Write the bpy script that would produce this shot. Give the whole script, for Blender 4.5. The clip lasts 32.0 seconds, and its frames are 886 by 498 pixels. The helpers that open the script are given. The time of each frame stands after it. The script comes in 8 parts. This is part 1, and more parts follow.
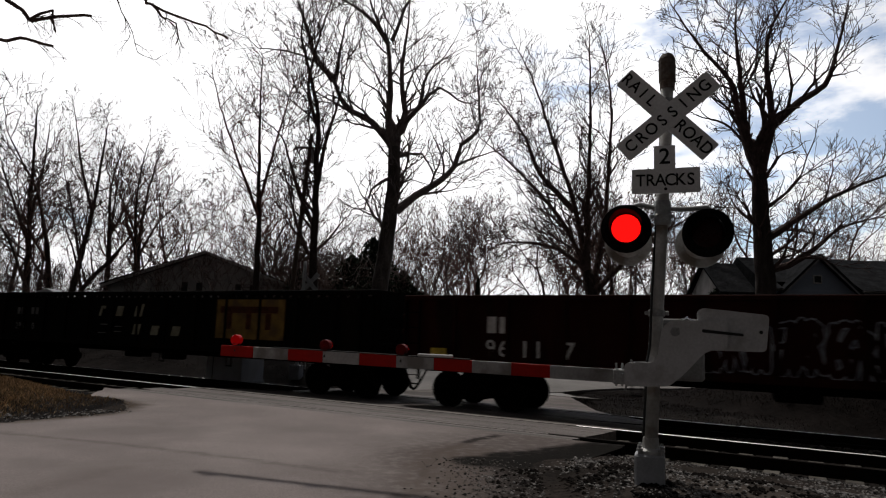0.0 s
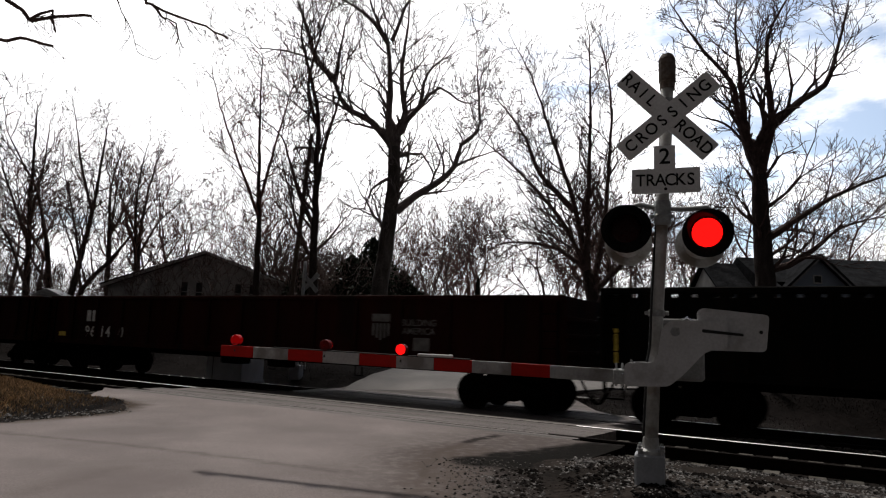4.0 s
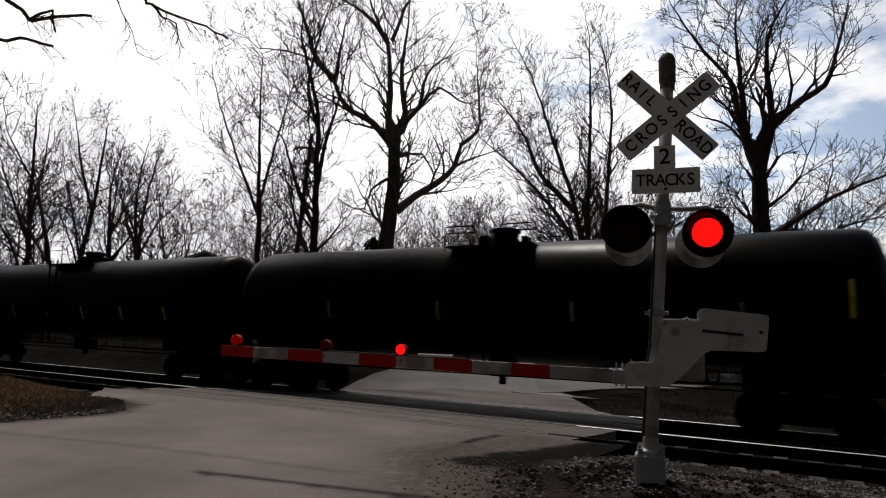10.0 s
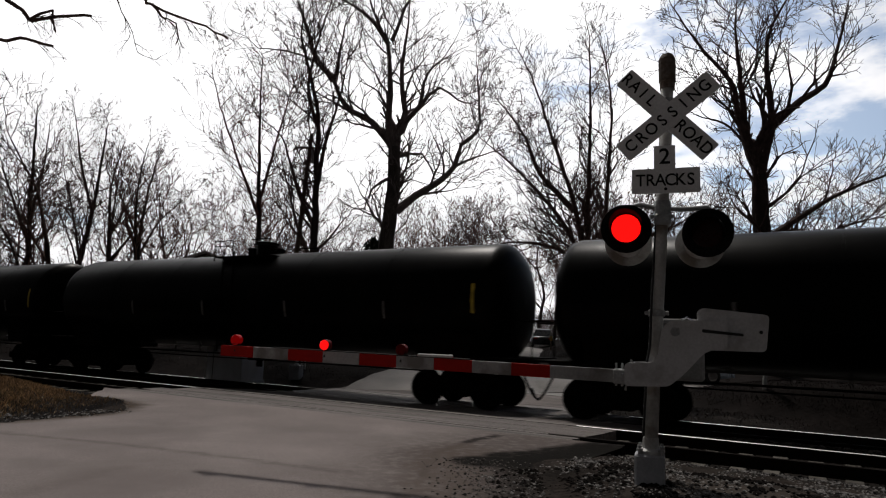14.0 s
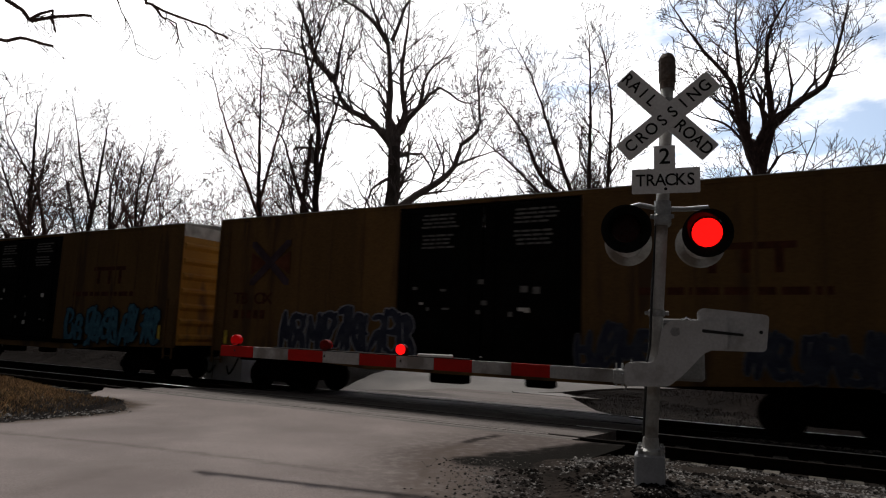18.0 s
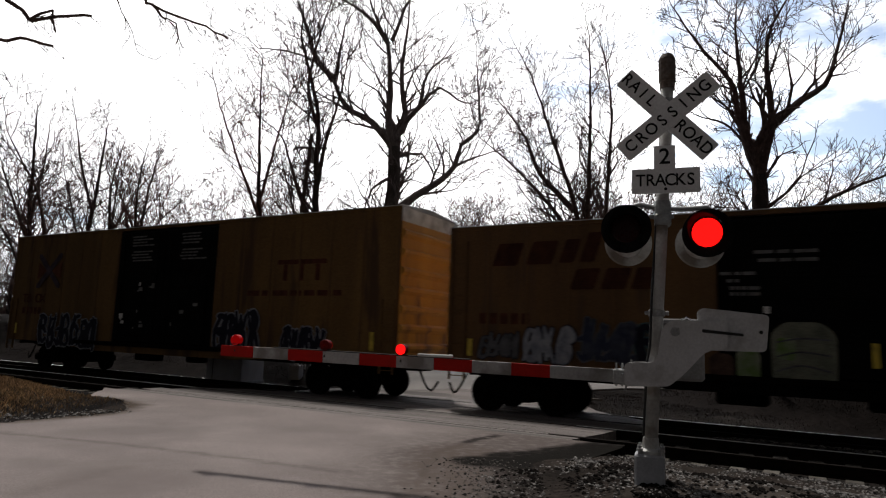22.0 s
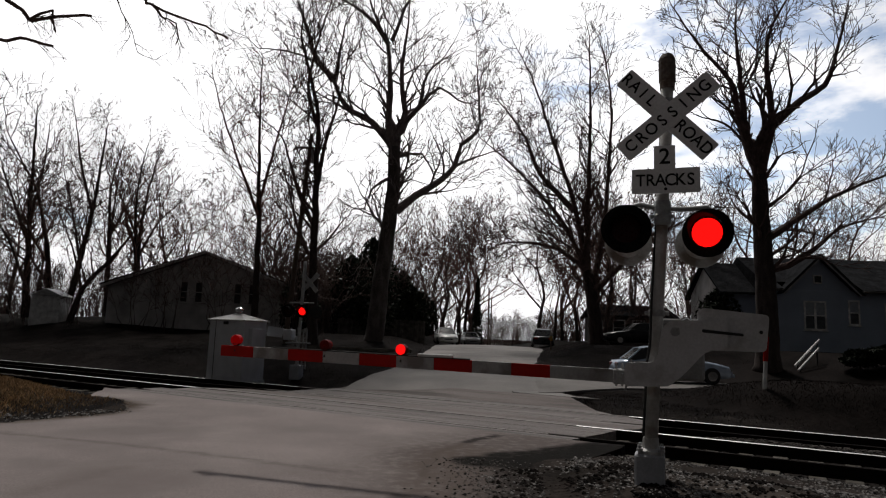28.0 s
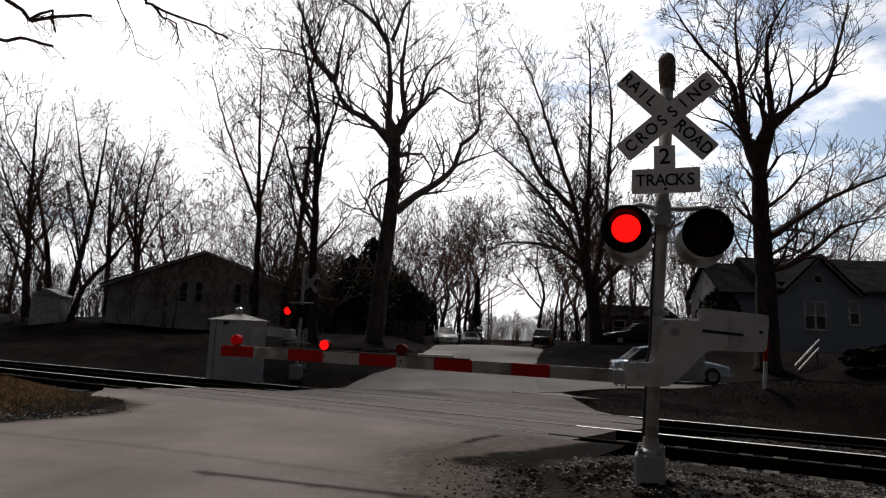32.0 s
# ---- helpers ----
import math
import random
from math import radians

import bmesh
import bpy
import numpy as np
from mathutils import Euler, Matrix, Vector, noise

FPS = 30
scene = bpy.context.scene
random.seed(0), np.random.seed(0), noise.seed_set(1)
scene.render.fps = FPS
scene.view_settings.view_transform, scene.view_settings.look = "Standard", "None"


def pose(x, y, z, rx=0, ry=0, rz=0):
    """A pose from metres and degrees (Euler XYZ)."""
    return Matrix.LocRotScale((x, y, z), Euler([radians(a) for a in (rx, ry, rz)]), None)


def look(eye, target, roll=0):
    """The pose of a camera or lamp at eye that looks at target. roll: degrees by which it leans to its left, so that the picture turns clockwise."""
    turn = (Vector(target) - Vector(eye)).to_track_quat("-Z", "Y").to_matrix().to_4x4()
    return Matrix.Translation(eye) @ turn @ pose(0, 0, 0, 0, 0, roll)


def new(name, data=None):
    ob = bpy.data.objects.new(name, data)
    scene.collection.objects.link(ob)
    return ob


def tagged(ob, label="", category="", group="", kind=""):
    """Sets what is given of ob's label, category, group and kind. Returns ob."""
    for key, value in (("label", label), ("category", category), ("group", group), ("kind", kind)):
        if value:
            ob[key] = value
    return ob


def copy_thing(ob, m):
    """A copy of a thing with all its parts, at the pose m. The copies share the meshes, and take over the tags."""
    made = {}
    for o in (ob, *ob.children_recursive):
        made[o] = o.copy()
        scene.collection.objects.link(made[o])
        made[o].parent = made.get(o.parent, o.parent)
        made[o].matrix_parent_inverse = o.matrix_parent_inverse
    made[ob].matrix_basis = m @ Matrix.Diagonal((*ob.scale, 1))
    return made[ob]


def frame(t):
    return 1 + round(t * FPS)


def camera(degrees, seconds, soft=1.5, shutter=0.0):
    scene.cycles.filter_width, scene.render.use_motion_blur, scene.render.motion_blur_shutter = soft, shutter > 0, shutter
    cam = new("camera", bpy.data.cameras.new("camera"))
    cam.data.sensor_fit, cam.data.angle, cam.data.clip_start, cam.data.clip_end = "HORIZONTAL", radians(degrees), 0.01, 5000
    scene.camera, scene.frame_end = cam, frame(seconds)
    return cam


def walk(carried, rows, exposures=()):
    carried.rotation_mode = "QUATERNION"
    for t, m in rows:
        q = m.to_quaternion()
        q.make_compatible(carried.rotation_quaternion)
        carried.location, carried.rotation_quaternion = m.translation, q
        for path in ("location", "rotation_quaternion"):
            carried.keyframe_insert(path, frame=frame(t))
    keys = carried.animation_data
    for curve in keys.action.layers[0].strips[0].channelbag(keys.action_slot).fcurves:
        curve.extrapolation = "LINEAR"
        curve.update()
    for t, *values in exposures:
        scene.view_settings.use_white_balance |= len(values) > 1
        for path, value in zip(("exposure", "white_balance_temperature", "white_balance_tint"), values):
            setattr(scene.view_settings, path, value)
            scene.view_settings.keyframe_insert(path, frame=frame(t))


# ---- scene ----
cam = camera(68.06, 32.0, soft=1.15, shutter=0.22)
EYE = (0.0, 0.0, 1.627)
GAZE = (0.0, 10.0 * math.cos(radians(7.664)), 1.627 + 10.0 * math.sin(radians(7.664)))
walk(cam, [(0, look(EYE, GAZE, 2.0)), (32, look(EYE, GAZE, 2.0))], exposures=[(0, -0.28), (1, -0.22), (1.6, 0.02), (3, 0.2), (4.5, 0.0), (5.5, -0.12), (8, -0.3), (11, -0.38), (13, -0.34), (17, -0.15), (18, 0.1), (20, 0.2), (23.5, 0.24), (24.5, -0.05), (25, -0.2), (28, -0.3), (32, -0.2)])

# ---- world and sun ----
SUN_AZ, SUN_EL = radians(-5), radians(60)          # azimuth from +y towards +x
BRIGHT_EL = radians(14)                            # the thin cloud below the sun, where the sky is brightest


def sky_way(az, el):
    return Vector((math.sin(az) * math.cos(el), math.cos(az) * math.cos(el), math.sin(el)))


SUN_DIR, BRIGHT_DIR = sky_way(SUN_AZ, SUN_EL), sky_way(SUN_AZ, BRIGHT_EL)


def make_world():
    w = bpy.data.worlds.new("sky")
    w.use_nodes = True
    scene.world = w
    nt = w.node_tree
    nt.nodes.clear()
    N, Lk = nt.nodes.new, nt.links.new
    out, bg = N("ShaderNodeOutputWorld"), N("ShaderNodeBackground")
    sky = N("ShaderNodeTexSky")
    sky.sky_type, sky.sun_disc = "NISHITA", False
    sky.sun_elevation, sky.sun_rotation = SUN_EL, SUN_AZ
    sky.air_density, sky.dust_density, sky.ozone_density = 1.0, 0.3, 3.0
    tc = N("ShaderNodeTexCoord")
    # clouds: brighter towards the sun behind them
    dot = N("ShaderNodeVectorMath")
    dot.operation = "DOT_PRODUCT"
    dot.inputs[1].default_value = BRIGHT_DIR
    Lk(tc.outputs["Generated"], dot.inputs[0])
    glow = N("ShaderNodeMapRange")
    glow.inputs["From Min"].default_value, glow.inputs["From Max"].default_value = 0.58, 0.88
    glow.inputs["To Min"].default_value, glow.inputs["To Max"].default_value = 0.0, 1.0
    glow.interpolation_type = "SMOOTHSTEP"
    Lk(dot.outputs["Value"], glow.inputs["Value"])
    ramp = N("ShaderNodeMath")
    ramp.operation = "MULTIPLY_ADD"
    ramp.inputs[1].default_value, ramp.inputs[2].default_value = 1.55, 0.052
    Lk(glow.outputs["Result"], ramp.inputs[0])
    mp = N("ShaderNodeMapping")
    mp.inputs["Scale"].default_value = (1.0, 1.0, 2.6)
    Lk(tc.outputs["Generated"], mp.inputs["Vector"])
    n1 = N("ShaderNodeTexNoise")
    n1.inputs["Scale"].default_value, n1.inputs["Detail"].default_value, n1.inputs["Roughness"].default_value = 4.4, 7.0, 0.58
    Lk(mp.outputs["Vector"], n1.inputs["Vector"])
    # the cloud sheet breaks up on one side
    side = N("ShaderNodeVectorMath")
    side.operation = "DOT_PRODUCT"
    side.inputs[1].default_value = Vector((0.58, 0.74, 0.42)).normalized()
    Lk(tc.outputs["Generated"], side.inputs[0])
    thin = N("ShaderNodeMapRange")
    thin.inputs["From Min"].default_value, thin.inputs["From Max"].default_value = 0.66, 0.97
    thin.inputs["To Min"].default_value, thin.inputs["To Max"].default_value = 0.25, 0.035
    Lk(side.outputs["Value"], thin.inputs["Value"])
    add = N("ShaderNodeMath")
    add.operation = "ADD"
    Lk(n1.outputs["Fac"], add.inputs[0]), Lk(thin.outputs["Result"], add.inputs[1])
    mask = N("ShaderNodeMapRange")
    mask.inputs["From Min"].default_value, mask.inputs["From Max"].default_value = 0.44, 0.60
    mask.inputs["To Min"].default_value = 0.22
    mask.interpolation_type = "SMOOTHSTEP"
    Lk(add.outputs["Value"], mask.inputs["Value"])
    cloud = N("ShaderNodeMix")
    cloud.data_type, cloud.blend_type = "RGBA", "MULTIPLY"
    cloud.inputs["Factor"].default_value = 1.0
    cloud.inputs["A"].default_value = (1.0, 0.99, 1.005, 1)
    Lk(ramp.outputs["Value"], cloud.inputs["B"])
    skys = N("ShaderNodeMix")
    skys.data_type, skys.blend_type = "RGBA", "MULTIPLY"
    skys.inputs["Factor"].default_value = 1.0
    skys.inputs["B"].default_value = (0.125, 0.125, 0.12, 1)
    Lk(sky.outputs["Color"], skys.inputs["A"])
    mix = N("ShaderNodeMix")
    mix.data_type = "RGBA"
    Lk(mask.outputs["Result"], mix.inputs["Factor"])
    Lk(skys.outputs["Result"], mix.inputs["A"]), Lk(cloud.outputs["Result"], mix.inputs["B"])
    bg.inputs["Strength"].default_value = 1.0
    Lk(mix.outputs["Result"], bg.inputs["Color"])
    Lk(bg.outputs["Background"], out.inputs["Surface"])


make_world()
sun = new("sun", bpy.data.lights.new("sun", "SUN"))
sun.data.energy, sun.data.angle, sun.data.color = 2.4, radians(5), (1.0, 0.95, 0.89)
sun.matrix_world = look(SUN_DIR * 50, (0, 0, 0))


# ---- materials ----
def pbr(name, color, rough=0.8, metal=0.0, second=None, scale=3.0, vary=0.35, fine=40.0, bump=0.2, spec=0.5, stain=None, stain_scale=0.8, streak=1.0, island=False, obrand=0.0, spread=0.45, drawn=1.0):
    """A surface with a coarse mottle between two colours, fine grain, an optional stain, and a bump."""
    m = bpy.data.materials.new(name)
    m.use_nodes = True
    nt = m.node_tree
    N, Lk = nt.nodes.new, nt.links.new
    b = nt.nodes["Principled BSDF"]
    tc = N("ShaderNodeTexCoord")
    mp = N("ShaderNodeMapping")
    mp.inputs["Scale"].default_value = (1.0 / drawn, 1, 1.0 / streak)
    Lk(tc.outputs["Object"], mp.inputs["Vector"])
    n1, n2 = N("ShaderNodeTexNoise"), N("ShaderNodeTexNoise")
    n1.inputs["Scale"].default_value, n1.inputs["Detail"].default_value = scale, 6
    n2.inputs["Scale"].default_value, n2.inputs["Detail"].default_value = fine, 4
    Lk(mp.outputs["Vector"], n1.inputs["Vector"]), Lk(tc.outputs["Object"], n2.inputs["Vector"])
    second = second or tuple(c * 0.55 for c in color)
    mr = N("ShaderNodeMapRange")
    mr.inputs["From Min"].default_value, mr.inputs["From Max"].default_value = 0.35, 0.68
    Lk(n1.outputs["Fac"], mr.inputs["Value"])
    mx = N("ShaderNodeMix")
    mx.data_type = "RGBA"
    mx.inputs["A"].default_value, mx.inputs["B"].default_value = (*color, 1), (*second, 1)
    Lk(mr.outputs["Result"], mx.inputs["Factor"])
    gr = N("ShaderNodeMapRange")
    gr.inputs["From Min"].default_value, gr.inputs["From Max"].default_value = 0.3, 0.7
    gr.inputs["To Min"].default_value, gr.inputs["To Max"].default_value = 1.0 - vary, 1.0 + vary
    Lk(n2.outputs["Fac"], gr.inputs["Value"])
    mul = N("ShaderNodeMix")
    mul.data_type, mul.blend_type = "RGBA", "MULTIPLY"
    mul.inputs["Factor"].default_value = 1.0
    Lk(mx.outputs["Result"], mul.inputs["A"]), Lk(gr.outputs["Result"], mul.inputs["B"])
    col = mul.outputs["Result"]
    if stain:
        n3 = N("ShaderNodeTexNoise")
        n3.inputs["Scale"].default_value, n3.inputs["Detail"].default_value = stain_scale, 8
        Lk(mp.outputs["Vector"], n3.inputs["Vector"])
        sr = N("ShaderNodeMapRange")
        sr.inputs["From Min"].default_value, sr.inputs["From Max"].default_value = 0.52, 0.64
        Lk(n3.outputs["Fac"], sr.inputs["Value"])
        m3 = N("ShaderNodeMix")
        m3.data_type = "RGBA"
        m3.inputs["B"].default_value = (*stain, 1)
        Lk(sr.outputs["Result"], m3.inputs["Factor"]), Lk(col, m3.inputs["A"])
        col = m3.outputs["Result"]
    if island or obrand:
        rnd = N("ShaderNodeNewGeometry").outputs["Random Per Island"] if island else N("ShaderNodeObjectInfo").outputs["Random"]
        r2 = N("ShaderNodeMapRange")
        k = obrand or spread
        r2.inputs["To Min"].default_value, r2.inputs["To Max"].default_value = 1 - k, 1 + k
        Lk(rnd, r2.inputs["Value"])
        m4 = N("ShaderNodeMix")
        m4.data_type, m4.blend_type = "RGBA", "MULTIPLY"
        m4.inputs["Factor"].default_value = 1.0
        Lk(col, m4.inputs["A"]), Lk(r2.outputs["Result"], m4.inputs["B"])
        col = m4.outputs["Result"]
    Lk(col, b.inputs["Base Color"])
    rr = N("ShaderNodeMapRange")
    rr.inputs["To Min"].default_value, rr.inputs["To Max"].default_value = max(0.02, rough - 0.12), min(1, rough + 0.12)
    Lk(n1.outputs["Fac"], rr.inputs["Value"]), Lk(rr.outputs["Result"], b.inputs["Roughness"])
    b.inputs["Metallic"].default_value = metal
    b.inputs["Specular IOR Level"].default_value = spec
    if bump:
        bp = N("ShaderNodeBump")
        bp.inputs["Strength"].default_value, bp.inputs["Distance"].default_value = bump, 0.02
        Lk(n2.outputs["Fac"], bp.inputs["Height"]), Lk(bp.outputs["Normal"], b.inputs["Normal"])
    return m


def add_marks(m, marks):
    """Stains, worn streaks and other darker marks along lines in plan: (points, width, soft edge, colour, strength,
    ragged).
    """
    nt = m.node_tree
    N, Lk = nt.nodes.new, nt.links.new
    b = nt.nodes["Principled BSDF"]
    col = b.inputs["Base Color"].links[0].from_socket
    tc, flat, warp, blot = N("ShaderNodeTexCoord"), N("ShaderNodeVectorMath"), N("ShaderNodeTexNoise"), N("ShaderNodeTexNoise")
    flat.operation = "MULTIPLY"
    flat.inputs[1].default_value = (1, 1, 0)
    Lk(tc.outputs["Object"], flat.inputs[0])
    warp.inputs["Scale"].default_value, warp.inputs["Detail"].default_value = 2.2, 5
    blot.inputs["Scale"].default_value, blot.inputs["Detail"].default_value = 7.0, 6
    Lk(flat.outputs["Vector"], warp.inputs["Vector"]), Lk(flat.outputs["Vector"], blot.inputs["Vector"])
    gloss = None
    for pts, width, soft, colour, strength, ragged in marks:
        off, wv = N("ShaderNodeVectorMath"), N("ShaderNodeVectorMath")
        off.operation, wv.operation = "SUBTRACT", "MULTIPLY_ADD"
        off.inputs[1].default_value = (0.5, 0.5, 0.5)
        Lk(warp.outputs["Color"], off.inputs[0])
        wv.inputs[1].default_value = (ragged, ragged, 0)
        Lk(off.outputs["Vector"], wv.inputs[0]), Lk(flat.outputs["Vector"], wv.inputs[2])
        near = None
        for p, q in zip(pts, pts[1:]):
            ab = Vector((q[0] - p[0], q[1] - p[1], 0))
            v, h, cl, sc, ds = N("ShaderNodeVectorMath"), N("ShaderNodeVectorMath"), N("ShaderNodeMapRange"), N("ShaderNodeVectorMath"), N("ShaderNodeVectorMath")
            v.operation, h.operation, sc.operation, ds.operation = "SUBTRACT", "DOT_PRODUCT", "SCALE", "DISTANCE"
            v.inputs[1].default_value = (p[0], p[1], 0)
            Lk(wv.outputs["Vector"], v.inputs[0])
            h.inputs[1].default_value = ab / ab.length_squared
            Lk(v.outputs["Vector"], h.inputs[0]), Lk(h.outputs["Value"], cl.inputs["Value"])
            sc.inputs[0].default_value = ab
            Lk(cl.outputs["Result"], sc.inputs["Scale"])
            Lk(v.outputs["Vector"], ds.inputs[0]), Lk(sc.outputs["Vector"], ds.inputs[1])
            if near is None:
                near = ds.outputs["Value"]
            else:
                mn = N("ShaderNodeMath")
                mn.operation = "MINIMUM"
                Lk(near, mn.inputs[0]), Lk(ds.outputs["Value"], mn.inputs[1])
                near = mn.outputs["Value"]
        mk, bl, ml, mx = N("ShaderNodeMapRange"), N("ShaderNodeMapRange"), N("ShaderNodeMath"), N("ShaderNodeMix")
        mk.interpolation_type = "SMOOTHSTEP"
        mk.inputs["From Min"].default_value, mk.inputs["From Max"].default_value = width, width + soft
        mk.inputs["To Min"].default_value, mk.inputs["To Max"].default_value = strength, 0.0
        bl.inputs["From Min"].default_value, bl.inputs["From Max"].default_value = 0.35, 0.55
        bl.inputs["To Min"].default_value = 0.45 if strength < 0.95 else 0.85
        ml.operation, mx.data_type = "MULTIPLY", "RGBA"
        Lk(near, mk.inputs["Value"]), Lk(blot.outputs["Fac"], bl.inputs["Value"])
        Lk(mk.outputs["Result"], ml.inputs[0]), Lk(bl.outputs["Result"], ml.inputs[1])
        mx.inputs["B"].default_value = (*colour, 1)
        Lk(ml.outputs["Value"], mx.inputs["Factor"]), Lk(col, mx.inputs["A"])
        col = mx.outputs["Result"]
        dull = N("ShaderNodeMix")
        dull.inputs["A"].default_value, dull.inputs["B"].default_value = b.inputs["Specular IOR Level"].default_value, 0.02
        Lk(ml.outputs["Value"], dull.inputs["Factor"])
        if gloss:
            Lk(gloss, dull.inputs["A"])
        gloss = dull.outputs["Result"]
    Lk(col, b.inputs["Base Color"]), Lk(gloss, b.inputs["Specular IOR Level"])


def glowing(name, color, strength):
    m = bpy.data.materials.new(name)
    m.use_nodes = True
    b = m.node_tree.nodes["Principled BSDF"]
    b.inputs["Base Color"].default_value = (*(0.3 * c for c in color), 1)
    b.inputs["Specular IOR Level"].default_value = 0.05
    b.inputs["Emission Color"].default_value = (*color, 1)
    b.inputs["Emission Strength"].default_value = strength
    b.inputs["Roughness"].default_value = 0.3
    return m


M = {}
M["asphalt"] = pbr("asphalt", (0.150, 0.127, 0.120), 0.9, scale=1.6, second=(0.115, 0.096, 0.091), vary=0.4, fine=50, bump=0.3, stain=(0.07, 0.06, 0.055), stain_scale=2.0, spec=0.3, drawn=9.0)
M["asphalt_near"] = pbr("asphalt_near", (0.215, 0.181, 0.172), 0.9, scale=0.5, second=(0.158, 0.132, 0.126), vary=0.26, fine=60, bump=0.25, stain=(0.145, 0.120, 0.114), stain_scale=0.35, spec=0.3)
EARTH = (0.022, 0.018, 0.016)
add_marks(M["asphalt_near"], [
    ([(-6.3, 9.77), (-4.26, 9.15), (-2.73, 8.56), (-1.03, 7.87)], 0.0, 0.16, (0.10, 0.085, 0.08), 0.55, 0.25),
    ([(-3.87, 6.35), (-3.5, 7.7)], 0.0, 0.25, (0.13, 0.11, 0.10), 0.4, 0.3),
    ([(0.67, 10.75), (0.32, 9.97), (0.01, 9.43), (-0.02, 8.91), (-0.14, 8.32), (-0.14, 7.82)], 0.01, 0.10, (0.02, 0.017, 0.016), 1.0, 0.16),
    ([(-0.08, 9.2), (-0.16, 7.9)], 0.05, 0.5, (0.12, 0.10, 0.093), 0.6, 0.4),
    ([(0.78, 4.6), (0.83, 6.6), (0.93, 8.4)], 0.5, 0.55, (0.032, 0.027, 0.025), 0.94, 0.6),
    ([(0.3, 9.0), (0.8, 9.6), (1.6, 10.4)], 0.4, 0.9, (0.09, 0.075, 0.07), 0.85, 0.5),
    # broad darker tone towards the signal and the crossing's end
    ([(0.2, 7.0), (0.3, 9.0), (1.3, 11.0), (2.8, 12.2)], 0.3, 1.9, (0.105, 0.088, 0.082), 0.7, 0.6),
    ([(0.05, 7.0), (0.1, 8.6), (0.35, 9.6)], 0.2, 0.55, (0.10, 0.080, 0.070), 0.75, 0.5),
    ([(0.47, 10.4), (0.62, 10.65), (1.0, 11.2)], 0.03, 0.14, (0.02, 0.017, 0.016), 0.9, 0.12),
    ([(1.3, 4.6), (1.35, 6.6), (1.5, 8.2)], 0.55, 0.45, EARTH, 0.95, 0.6),
    # damp earth at the broken edge, the drop's shade put into its near-black
    ([(0.55, 8.85), (0.95, 8.78), (1.4, 9.0), (2.0, 9.6), (2.6, 10.3)], 0.26, 0.2, (0.010, 0.009, 0.008), 1.0, 0.2),
    ([(1.05, 9.2), (1.5, 9.45), (2.1, 9.95), (2.9, 10.7)], 0.30, 0.25, (0.010, 0.009, 0.008), 1.0, 0.2),
    ([(-8.2, 10.55), (-7.03, 10.95), (-6.5, 11.6), (-6.1, 12.5), (-6.3, 13.7), (-7.4, 14.6)], 0.12, 0.5, (0.06, 0.045, 0.034), 0.95, 0.4)])
M["rubble"] = pbr("rubble_stone", (0.19, 0.18, 0.175), 0.9, scale=6, vary=0.3, fine=60, bump=0.3, island=True, spread=0.96, spec=0.02)
M["earth"] = pbr("damp_earth", (0.012, 0.010, 0.009), 0.95, scale=3, vary=0.4, fine=30, bump=0.6, spec=0.02)
M["faded_red"] = pbr("faded_red", (0.15, 0.055, 0.03), 0.7, scale=3, vary=0.2, bump=0.0, spec=0.08)
M["faded_blue"] = pbr("faded_blue", (0.085, 0.06, 0.075), 0.7, scale=3, vary=0.2, bump=0.0, spec=0.08)
M["ballast_stone"] = pbr("ballast_stone", (0.06, 0.053, 0.05), 0.95, scale=6, vary=0.3, fine=60, bump=0.3, island=True, spread=0.85, spec=0.02)
M["house_roof"] = pbr("house_roof", (0.10, 0.093, 0.09), 0.95, scale=2, vary=0.3, fine=12, bump=0.3, spec=0.05)
M["litter"] = pbr("dead_litter", (0.27, 0.185, 0.125), 0.95, scale=1.2, second=(0.14, 0.095, 0.068), vary=0.35, fine=20, bump=0.2, island=True, spread=0.6, spec=0.02)
M["verge"] = pbr("verge_grass", (0.072, 0.060, 0.058), 0.95, scale=1.3, second=(0.026, 0.021, 0.020), vary=0.5, fine=20, bump=0.2, island=True, spec=0.02)
M["asphalt_far"] = pbr("asphalt_far", (0.215, 0.20, 0.192), 0.9, scale=0.4, second=(0.14, 0.133, 0.13), vary=0.2, fine=40, bump=0.2, spec=0.3)
M["drive"] = pbr("drive_asphalt", (0.19, 0.178, 0.17), 0.9, scale=0.4, second=(0.125, 0.117, 0.113), vary=0.25, fine=40, bump=0.2, spec=0.2)
M["panel"] = pbr("crossing_panel", (0.145, 0.124, 0.118), 0.85, scale=3.0, second=(0.105, 0.089, 0.084), vary=0.5, fine=30, bump=0.3, obrand=0.08, stain=(0.06, 0.052, 0.048), stain_scale=3.4, drawn=16.0)
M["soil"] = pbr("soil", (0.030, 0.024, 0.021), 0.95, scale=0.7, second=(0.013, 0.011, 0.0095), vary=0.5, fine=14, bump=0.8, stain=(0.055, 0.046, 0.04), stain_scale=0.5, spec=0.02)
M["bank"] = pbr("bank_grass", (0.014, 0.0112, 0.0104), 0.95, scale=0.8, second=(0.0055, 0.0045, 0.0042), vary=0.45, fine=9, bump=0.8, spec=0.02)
M["straw"] = pbr("dry_grass", (0.56, 0.40, 0.235), 0.9, scale=2.0, second=(0.31, 0.215, 0.13), vary=0.4, fine=20, bump=0.5, island=True, spec=0.02)
M["bank_blade"] = pbr("dull_grass", (0.027, 0.022, 0.021), 0.95, scale=1.1, second=(0.009, 0.0075, 0.007), vary=0.5, fine=20, bump=0.2, island=True, spread=0.5, spec=0.02)
